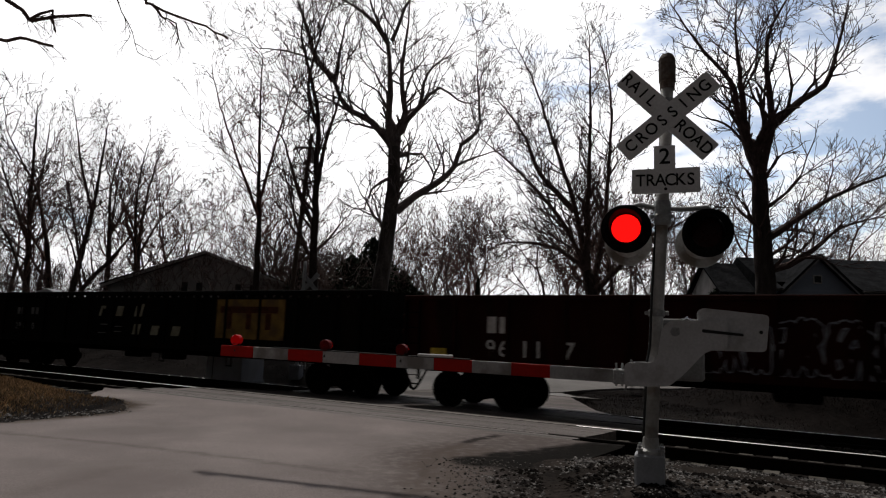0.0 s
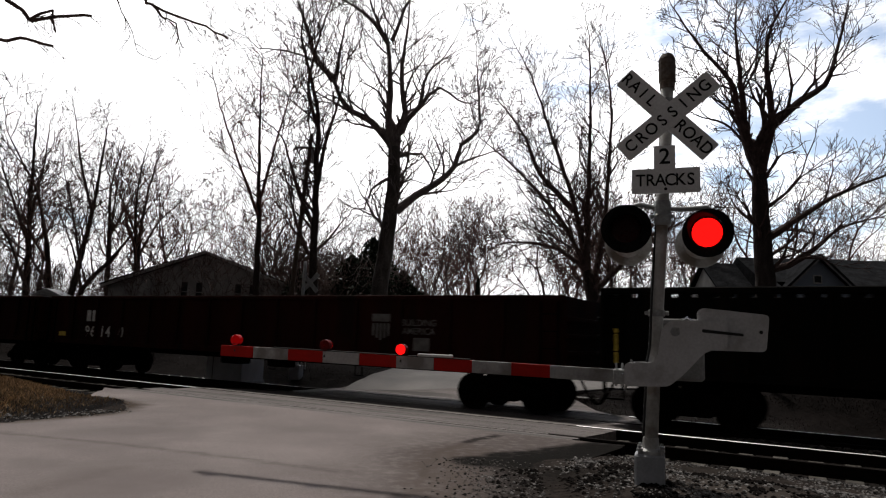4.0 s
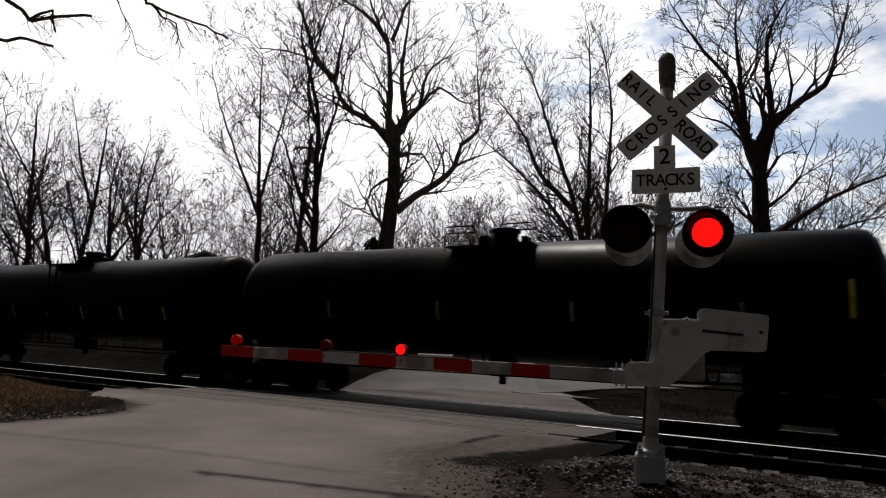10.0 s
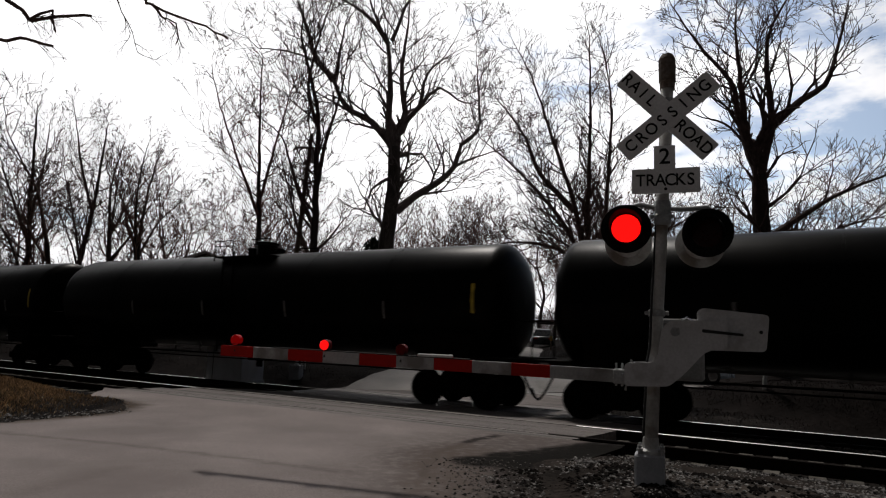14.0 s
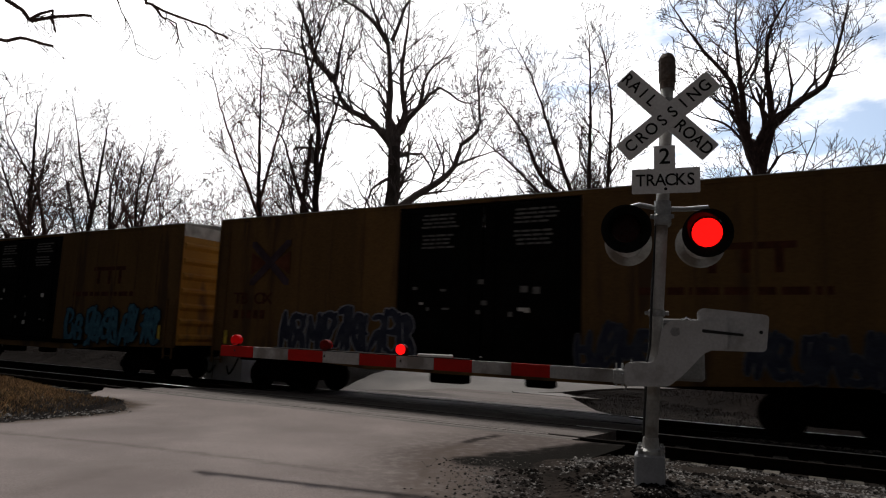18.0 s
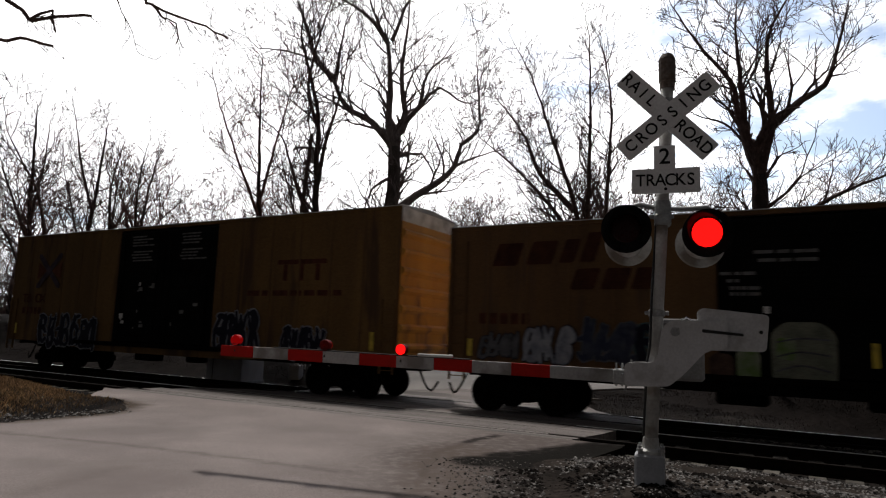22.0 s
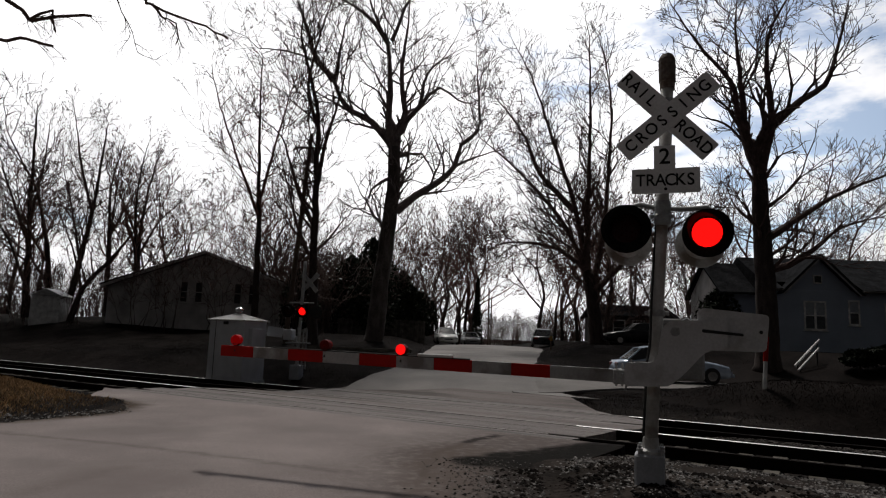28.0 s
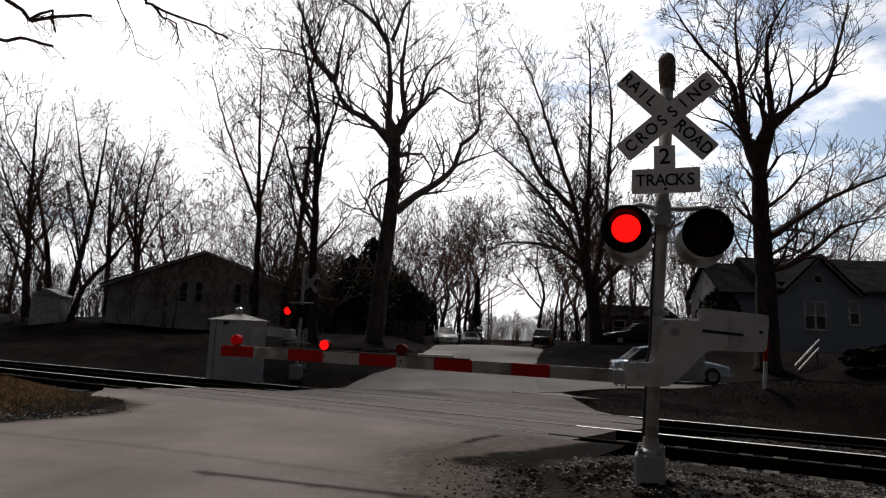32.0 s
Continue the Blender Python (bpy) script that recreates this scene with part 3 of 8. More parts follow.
def ground_z(x, y):
    s, n = sn(x, y)
    if n < 9.6:
        z = 0.03 - 0.10 * smooth(0.9, 0.4, x - 0.7 * max(0, y - 8.6)) * (1 if x > -6 else 0)
        z += 0.23 * smooth(1.2, 2.1, x) * smooth(9.3, 7.4, n)
        z += 0.52 * smooth(-6.3, -9.2, x) * smooth(15.2, 13.3, y) * smooth(10.0 + (-8 - x) * -0.12, 12.2, y) if x < -6 else 0
    else:
        z = 0.03 - 0.28 * smooth(9.6, 10.8, n) + FAR_Z * smooth(13.8, 15.0, n)
    if s > -3.4 and 13.0 < n < 15.4:            # a ridge of ballast between the tracks
        z += 0.17 * smooth(-3.2, -1.2, s) * smooth(13.05, 13.7, n) * smooth(15.3, 14.6, n)
    if n > 17.6:
        left = 0.55 * smooth(18.6, 22, n) + 1.05 * smooth(21, 33, n)
        left += 0.75 * smooth(-16, -25, x) * smooth(21, 26.5, n)
        right = 0.78 * smooth(18.4, 20.8, n) - 0.68 * smooth(21.2, 23.8, n) + 1.42 * smooth(29.5, 38, n)
        w = smooth(-2.0, 6.0, x)
        rise = left * (1 - w) + right * w + 0.25 * smooth(38, 70, n)
        rz = road_z(y)
        k = smooth(0.0, 3.2 + 4.0 * smooth(1.0, 4.0, x) * smooth(34, 26, y), off_road(x, y))
        z = ((FAR_Z - 0.25) * smooth(19.8, 18.4, n)) + (rz - 0.06) * (1 - k) + rise * k
        z -= 0.9 * smooth(60, 160, y) * k
    if x > 3 and 21.5 < n < 29:                 # bed of the side drive
        k = smooth(21.7, 22.5, n) * smooth(28.6, 27.6, n) * smooth(-0.1, 0.2, off_road(x, y))
        z += k * min(0.0, drive_z(x, y) - 0.07 - z)
    if 17.1 < n < 20.5 and s > -8.5:            # verge level with the end of the crossing
        k = smooth(-0.25, 0.35, s - crossing_end(n)) * smooth(1.5, -1.5, s) * smooth(17.1, 17.5, n)
        z += k * max(0.0, along(n, [(17.1, -0.26), (17.7, -0.215), (19.3, -0.05), (20.5, 0.05)]) - z)
    z += (0.03 if n > 10.4 or x < -6 else 0.012) * noise.noise(Vector((x * 0.9, y * 0.9, 3.1)))
    return z


def make_ground():
    xs = [-900, -500, -300, -180, -110, -80, -60]
    ys = [-900, -400, -200, -90, -40, -15]
    x, y = -46.0, -4.0
    while x < 34:
        xs.append(x)
        x += 0.5 if -14 < x < 14 else 1.0
    xs += [34, 42, 55, 80, 130, 200, 350, 600, 900]
    while y < 52:
        ys.append(y)
        y += 0.4 if 4 < y < 22 else 0.8
    ys += [52, 60, 70, 85, 100, 125, 150, 200, 300, 500, 900, 1600]
    b = Build()
    b.v = [(px, py, ground_z(px, py)) for py in ys for px in xs]
    w = len(xs)
    mats = []
    for j in range(len(ys) - 1):
        for i in range(w - 1):
            b.f.append((j * w + i, j * w + i + 1, (j + 1) * w + i + 1, (j + 1) * w + i))
            cx, cy = (xs[i] + xs[i + 1]) / 2, (ys[j] + ys[j + 1]) / 2
            s, n = sn(cx, cy)
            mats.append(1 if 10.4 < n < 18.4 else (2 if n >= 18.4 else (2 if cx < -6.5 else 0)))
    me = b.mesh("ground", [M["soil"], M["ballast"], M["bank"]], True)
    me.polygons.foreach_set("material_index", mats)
    tagged(new("ground", me), "dark soil, ballast and dull winter grass", "ground", kind="structure")


make_ground()


def jitter_outline(pts, amp, step=0.35, seed=1):
    """A closed outline with points every step metres and a broken edge."""
    rng = random.Random(seed)
    out = []
    for (x0, y0, a0), (x1, y1, _) in zip(pts, pts[1:] + pts[:1]):
        n = max(1, int(math.hypot(x1 - x0, y1 - y0) / step)) if a0 else 1
        for i in range(n):
            t = i / n
            k = amp * a0 * (1 if i else 0.3)
            out.append((x0 + (x1 - x0) * t + rng.uniform(-k, k), y0 + (y1 - y0) * t + rng.uniform(-k, k)))
    return out


def plate(name, outline, z0, z1, material, label, category="road", parent=None):
    """A flat sheet with an outline in plan."""
    bm = bmesh.new()
    top = [bm.verts.new((x, y, z1)) for x, y in outline]
    bm.faces.new(top)
    bmesh.ops.triangulate(bm, faces=bm.faces[:])
    low = [bm.verts.new((x, y, z0)) for x, y in outline]
    for i in range(len(top)):
        j = (i + 1) % len(top)
        bm.faces.new((top[i], low[i], low[j], top[j]))
    bmesh.ops.recalc_face_normals(bm, faces=bm.faces)
    me = bpy.data.meshes.new(name)
    bm.to_mesh(me)
    bm.free()
    me.materials.append(material)
    ob = new(name, me)
    if parent:
        ob.parent = parent
    else:
        tagged(ob, label, category, kind="structure")
    return ob


def edge_on_n(n, s0, s1):
    a, b = on_track(s0, n), on_track(s1, n)
    return (a.x, a.y), (b.x, b.y)


# road on this side of the tracks
(nl, nr) = edge_on_n(NEAR_N - GAUGE / 2 - 0.75, -16.1, -3.75)
near_outline = jitter_outline([(nr[0], nr[1], 0.3), (3.0, 10.65, 1), (2.5, 9.9, 1), (1.9, 9.1, 1), (1.5, 8.2, 1), (1.3, 6.6, 1), (1.2, 4.5, 0.4), (0.9, -3, 0), (-30, -3, 0), (-30, 6.2, 0.5), (-13, 9.1, 0.7), (-8.2, 10.4, 1), (-6.6, 11.2, 1), (-5.9, 12.7, 1), (-6.4, 13.9, 1), (-7.6, 14.4, 0.6), (nl[0], nl[1], 0)], 0.10, seed=4)
plate("road_near", near_outline, -0.3, 0.045, M["asphalt_near"], "worn pale grey asphalt with cracks and tar streaks")

# far road, rising away from the crossing
def make_far_road():
    b = Build()
    rng = random.Random(8)
    ys = [18.6 + 0.6 * i for i in range(70)] + [61 + 5 * i for i in range(40)]
    cols = 9
    for y in ys:
        for i in range(cols):
            t = i / (cols - 1) * 2 - 1
            e = 0.12 * noise.noise(Vector((i, y * 0.8, 1.7))) if i in (0, cols - 1) else 0
            x = road_mid(y) + t * (road_half(y) + e)
            yy = y - (x + 0.3) * 0.42 * smooth(25, 18.6, y)
            b.v.append((x, yy, road_z(y) + 0.03 - 0.05 * t * t))
    for j in range(len(ys) - 1):
        for i in range(cols - 1):
            b.f.append((j * cols + i, j * cols + i + 1, (j + 1) * cols + i + 1, (j + 1) * cols + i))
    tagged(new("road_far", b.mesh("road_far", M["asphalt_far"], True)), "grey asphalt street rising away beyond the tracks", "road", kind="structure")


make_far_road()


plate("road_apron", jitter_outline([(3.0, 20.65, 0), (4.8, 19.6, 1), (4.25, 20.5, 1), (3.95, 21.6, 1), (3.5, 24.0, 0.3), (2.4, 24.0, 0), (2.4, 21.2, 0)], 0.07, 0.3, seed=14), -0.6, -0.010, M["asphalt_far"], "grey asphalt apron where the street widens at the tracks")
drive = plate("side_drive", jitter_outline([(3.2, 21.3, 0.5), (5.2, 22.2, 1), (7.5, 23.2, 1), (14, 25.6, 1), (24, 26.5, 0), (24, 29.5, 0), (14, 29.0, 1), (6, 27.6, 1), (3.8, 26.6, 0.3)], 0.10, 0.4, seed=15), -0.4, 0.13, M["drive"], "grey asphalt side drive along the bank")
for vert in drive.data.vertices:
    vert.co.z += drive_z(vert.co.x, vert.co.y) - 0.13


# ---- tracks ----
def rail_profile(sg):
    return [(-0.070, -0.186), (0.070, -0.186), (0.070, -0.172), (0.012, -0.155), (0.010, -0.045), (0.036, -0.035), (0.037, -0.006), (0.030, 0.0), (-0.030, 0.0), (-0.037, -0.006), (-0.036, -0.035), (-0.010, -0.045), (-0.012, -0.155), (-0.070, -0.172)]


def make_rail(n, track, head, s0, s1):
    b = Build()
    prof = rail_profile(1)
    k = len(prof)
    b.v = [(s, y, z) for s in (s0, s1) for y, z in prof]
    b.f = [(i, (i + 1) % k, (i + 1) % k + k, i + k) for i in range(k)] + [tuple(range(k))[::-1], tuple(range(k, 2 * k))]
    me = b.mesh("rail", [M["rail_web"], head])
    me.polygons.foreach_set("material_index", [1 if i in (6, 7, 8) else 0 for i in range(k + 2)])
    return part("rail", me, None, track, "steel rail with a polished head" if head is M["rail_head"] else "steel rail, its head dusty on the crossing or darkened for shade", m=pose(0, n, 0))


def make_track(name, n, label, z=0.0):
    track = thing(name, track_pose(0, n, z), label, "railway track", kind="structure")
    for sg in (-1, 1):
        # the nearer rail's missing glint is painted as a dark head
        head = M["rail_head"] if sg > 0 else M["rail_unlit"]
        for s0, s1, hd in ((-260, -15.3, head), (-15.296, -4.304, M["rail_dusty"]), (-4.3, 300, head)):
            make_rail(sg * GAUGE / 2, track, hd, s0, s1)
    b = Build().box(-0.115, 0.115, -1.38, 1.34, -0.17, 0.0, 0.012)
    tie = b.mesh("tie", M["tie"])
    rng = random.Random(int(n * 10))
    s = -34.0
    while s < 22:
        if not (-16.0 < s < -3.7):
            part("tie", tie, None, track, m=pose(s + rng.uniform(-0.03, 0.03), rng.uniform(-0.06, 0.06), -0.178 + rng.uniform(-0.012, 0.012), 0, 0, rng.uniform(-1.5, 1.5)))
        s += 0.52
    return track


near_track = make_track("track_near", NEAR_N, "railway track with wooden ties in dark ballast")
far_track = make_track("track_far", FAR_N, "railway track with shiny rail heads in dark ballast", FAR_Z)


# crossing surface: panels beside and between the rails
def panel_z(n):
    """The height of the crossing's surface, which dips to the lower far track."""
    return along(n, [(12.9, 0.0), (15.4, FAR_Z), (17.0, FAR_Z), (17.75, FAR_Z), (19.3, 0.0)]) - 0.006


def make_crossing():
    cr = thing("crossing_surface", track_pose(0, 0), "grey worn crossing panels flush with the rails", "level crossing", kind="structure")
    rng = random.Random(5)
    strips = []
    for n in (NEAR_N, FAR_N):
        strips += [(n - GAUGE / 2 - 0.74, n - GAUGE / 2 - 0.06), (n - GAUGE / 2 + 0.12, n - 0.012), (n + 0.012, n + GAUGE / 2 - 0.12), (n + GAUGE / 2 + 0.06, n + GAUGE / 2 + 0.74)]
    strips.append((NEAR_N + GAUGE / 2 + 0.76, FAR_N - GAUGE / 2 - 0.76))
    strips.append((FAR_N + GAUGE / 2 + 0.76, FAR_N + GAUGE / 2 + 2.3))
    def right_end(n):
        return crossing_end(n) + 0.12 * noise.noise(Vector((n * 2.3, 4.1, 0.0)))
    for a, bn in strips:
        s = along(a, [(10, -15.9), (11, -16.2), (12, -15.4), (13.8, -15.2), (14.6, -14.5), (18.7, -14.0)])
        right = max(right_end(a), right_end(bn))
        while s < right - 0.1:
            e = s + (1.83 if bn - a < 1 else 30)
            last = e > right - 0.9
            za, zb = panel_z(a) + rng.uniform(-0.003, 0.003), panel_z(bn) + rng.uniform(-0.003, 0.003)
            b = Build().box(s + 0.0015, e - 0.0015, a, bn, -0.5, 0.0, 0.010)
            mid = (s + e) / 2
            b.v = [(max(s + 0.05, right_end(y)) if last and x > mid else x, y, z + za + (zb - za) * (y - a) / (bn - a)) for x, y, z in b.v]
            part("panel", b, M["panel"] if bn - a < 1 else M["asphalt"], cr)
            s = right if last else e


make_crossing()


# ---- freight train ----
CARS = []


def wheelset_mesh():
    b = Build()
    for y in (-GAUGE / 2, GAUGE / 2):
        sg = 1 if y > 0 else -1
        m = Matrix.Translation((0, y, 0)) @ Euler((radians(90 * -sg), 0, 0)).to_matrix().to_4x4()
        b.lathe([(0.001, 0.075), (0.11, 0.075), (0.13, 0.02), (0.36, 0.0), (0.38, 0.065), (0.455, 0.065), (0.46, -0.05), (0.487, -0.06), (0.485, -0.075), (0.37, -0.075), (0.36, -0.02), (0.001, -0.02)], 22, m)
    b.tube([(0, -GAUGE / 2, 0), (0, GAUGE / 2, 0)], 0.085, 10)
    for k in range(4):                      # casting marks that show the turning
        a = k * math.pi / 2
        for y in (-0.80, 0.80):
            b.box(0.2 * math.cos(a) - 0.03, 0.2 * math.cos(a) + 0.03, y - 0.012, y + 0.012, 0.2 * math.sin(a) - 0.03, 0.2 * math.sin(a) + 0.03)
    return b.mesh("wheelset", M["wheel"], False)


def side_frame_mesh():
    b = Build()
    o = [(-1.05, 0.36), (-1.05, 0.58), (-0.72, 0.66), (-0.42, 0.80), (0.42, 0.80), (0.72, 0.66), (1.05, 0.58), (1.05, 0.36), (0.78, 0.36), (0.72, 0.50), (0.40, 0.30), (-0.40, 0.30), (-0.72, 0.50), (-0.78, 0.36)]
    b.slab(o, -0.07, 0.07)
    for x in (-0.22, 0, 0.22):
        b.tube([(x, -0.02, 0.33), (x, -0.02, 0.66)], 0.085, 10)
    for x in (-0.89, 0.89):
        b.tube([(x, -0.12, 0.46), (x, 0.0, 0.46)], 0.11, 12)
    return b.mesh("side_frame", M["underframe"])


WHEELS, FRAME = wheelset_mesh(), side_frame_mesh()
BOLSTER = Build().box(-0.22, 0.22, -1.1, 1.1, 0.50, 1.10, 0.03).box(-0.36, 0.36, -0.95, 0.95, 0.28, 0.56, 0.04).mesh("bolster", M["underframe"])


def add_truck(car, x):
    tr = part("truck", BOLSTER, None, car, "dark cast steel truck with two wheelsets", m=pose(x, 0, FAR_Z))
    for y in (-1.0, 1.0):
        part("side_frame", FRAME, None, tr, m=pose(0, y, 0))
    for dx in (-0.89, 0.89):
        w = part("wheelset", WHEELS, None, tr, m=pose(dx, 0, 0.46))
        car_wheels.setdefault(car.name, []).append((w, dx))


car_wheels = {}


def add_couplers(car, half):
    for sg in (-1, 1):
        b = Build()
        b.box(sg * (half - 0.1), sg * (half + 0.38), -0.10, 0.10, 0.76, 0.94, 0.02)
        b.box(sg * (half + 0.34), sg * (half + 0.60), -0.17, 0.14, 0.72, 0.99, 0.05)
        b.tube(curve_through([Vector(q) for q in ((sg * half, -0.35, 0.75), (sg * (half + 0.22), -0.38, 0.34), (sg * (half + 0.42), -0.36, 0.16), (sg * (half + 0.6), -0.3, 0.42))], 0.1), 0.030, 6)
        part("coupler", b, M["underframe"], car)


def add_ladder(car, x, y, z0, z1, width=0.42, mat=None):
    b = Build()
    for dx in (-width / 2, width / 2):
        b.box(x + dx - 0.018, x + dx + 0.018, y - 0.06, y, z0, z1)
    z = z0 + 0.1
    while z < z1:
        b.tube([(x - width / 2, y - 0.05, z), (x + width / 2, y - 0.05, z)], 0.013, 6)
        z += 0.40
    part("ladder", b, mat or M["underframe"], car)


def new_car(name, s20, half, label, category, group):
    car = thing(name, track_pose(s20, FAR_N), label, category, group)
    CARS.append((car, s20))
    return car


def curve_through(pts, gap):
    """A smooth line through points, with a point about every gap metres."""
    out = []
    for i in range(len(pts) - 1):
        p0, p1, p2, p3 = pts[max(0, i - 1)], pts[i], pts[i + 1], pts[min(len(pts) - 1, i + 2)]
        m = max(2, int((p2 - p1).length / gap))
        for k in range(m):
            t = k / m
            out.append(0.5 * ((2 * p1) + (p2 - p0) * t + (2 * p0 - 5 * p1 + 4 * p2 - p3) * t * t + (3 * p1 - p0 - 3 * p2 + p3) * t ** 3))
    out.append(pts[-1].copy())
    return out


def ribbon(b, pts, w, y):
    """A flat painted stroke along points (x, z), with rounded ends and an uneven width."""
    n = len(pts)
    left, right = [], []
    for i in range(n):
        d = (pts[min(i + 1, n - 1)] - pts[max(i - 1, 0)]).normalized()
        q = Vector((-d.z, 0, d.x)) * (w[i] / 2)
        left.append((pts[i].x + q.x, y, pts[i].z + q.z))
        right.append((pts[i].x - q.x, y, pts[i].z - q.z))
    b.add(left + right, [(i, i + 1, n + i + 1, n + i) for i in range(n - 1)])
    for e in (0, n - 1):
        b.add([(pts[e].x + w[e] / 2 * math.cos(k * 0.7854), y, pts[e].z + w[e] / 2 * math.sin(k * 0.7854)) for k in range(8)], [tuple(range(8))])


SPRAY = (((0.12, 0.0), (0.08, 0.5), (0.18, 1.0)), ((0.85, 1.0), (0.78, 0.45), (0.9, 0.0)), ((0.1, 0.92), (0.55, 1.02), (0.88, 0.75), (0.5, 0.48)), ((0.1, 0.5), (0.5, 0.56), (0.95, 0.42)),
         ((0.15, 0.08), (0.5, -0.02), (0.9, 0.16), (0.8, 0.5)), ((0.9, 0.9), (0.4, 0.95), (0.1, 0.5), (0.4, 0.04), (0.92, 0.14)), ((0.1, 1.0), (0.45, 0.35), (0.95, 0.95)), ((0.05, 0.05), (0.5, 0.62), (0.95, 0.0)), ((0.5, 1.0), (0.56, 0.5), (0.46, 0.0)))


def graffiti(car, x0, x1, z0, z1, y, fill, line, seed, label):
    """Sprayed shapes that cannot be read: crowded fat strokes, each with an outline behind its fill."""
    rng = random.Random(seed)
    h = z1 - z0
    n = max(2, round((x1 - x0) / (h * 0.44)))
    step = (x1 - x0) / n
    for i in range(n):
        w2, tall, lift, lean = step * rng.uniform(0.86, 1.05), h * rng.uniform(0.78, 1.0), h * rng.uniform(-0.06, 0.10), rng.uniform(-0.10, 0.24)
        bo, bf = Build(), Build()
        for k, stroke in enumerate(rng.sample(SPRAY, 4)):
            pts = []
            for px, pz in stroke:
                pz += rng.uniform(-0.07, 0.07)
                pts.append(Vector((x0 + i * step + (px + rng.uniform(-0.07, 0.07)) * w2 + lean * tall * pz, 0, z0 + lift + tall * pz)))
            cl = curve_through(pts, h * 0.07)
            base = h * rng.uniform(0.10, 0.16)
            w = [base * (0.75 + 0.5 * math.sin(math.pi * q / max(1, len(cl) - 1) + rng.uniform(-0.3, 0.3))) for q in range(len(cl))]
            d = 0.0010 * k + 0.0003 * (i % 2)
            ribbon(bo, cl, [q * 1.1 + h * 0.055 for q in w], y - 0.004 - d * 0.3)
            ribbon(bf, cl, w, y - 0.008 - d)
        g = part("graffiti", bo, line, car, label)
        part("graffiti_fill", bf, fill, g)


def rounded(pts, r=0.03, n=4):
    """An outline with its corners cut round."""
    out = []
    k = len(pts)
    for i in range(k):
        p, a, b = Vector(pts[i]), Vector(pts[i - 1]), Vector(pts[(i + 1) % k])
        da, db = (a - p), (b - p)
        q = min(r, da.length * 0.45, db.length * 0.45)
        s, e = p + da.normalized() * q, p + db.normalized() * q
        for j in range(n + 1):
            t = j / n
            v = s * (1 - t) ** 2 + p * 2 * t * (1 - t) + e * t * t
            out.append((v.x, v.y))
    return out


def plain_bars(name, car, x, z, y, widths, h, mat, label="", gap=0.06, parent=None):
    for w in widths:
        if w > 0:
            part(name, Build().box(x, x + w, y - 0.006, y - 0.002, z, z + h, 0.0), mat, parent or car, label)
        x += abs(w) + gap


def shield(car, x, z, y, w, h, mat):
    o = [(x - w / 2, z + h * 0.42), (x - w * 0.3, z + h / 2), (x, z + h * 0.44), (x + w * 0.3, z + h / 2), (x + w / 2, z + h * 0.42), (x + w / 2, z - h * 0.2), (x, z - h / 2), (x - w / 2, z - h * 0.2)]
    b = Build()
    for i in range(5):
        xx = x - w * 0.4 + w * 0.2 * i
        b.box(xx - w * 0.06, xx + w * 0.06, y - 0.006, y - 0.002, z - h * (0.44 - 0.07 * abs(i - 2)), z + h * 0.12)
    b.box(x - w * 0.48, x + w * 0.48, y - 0.006, y - 0.002, z + h * 0.18, z + h * 0.44)
    part("emblem", b, mat, car, "faded painted shield emblem")


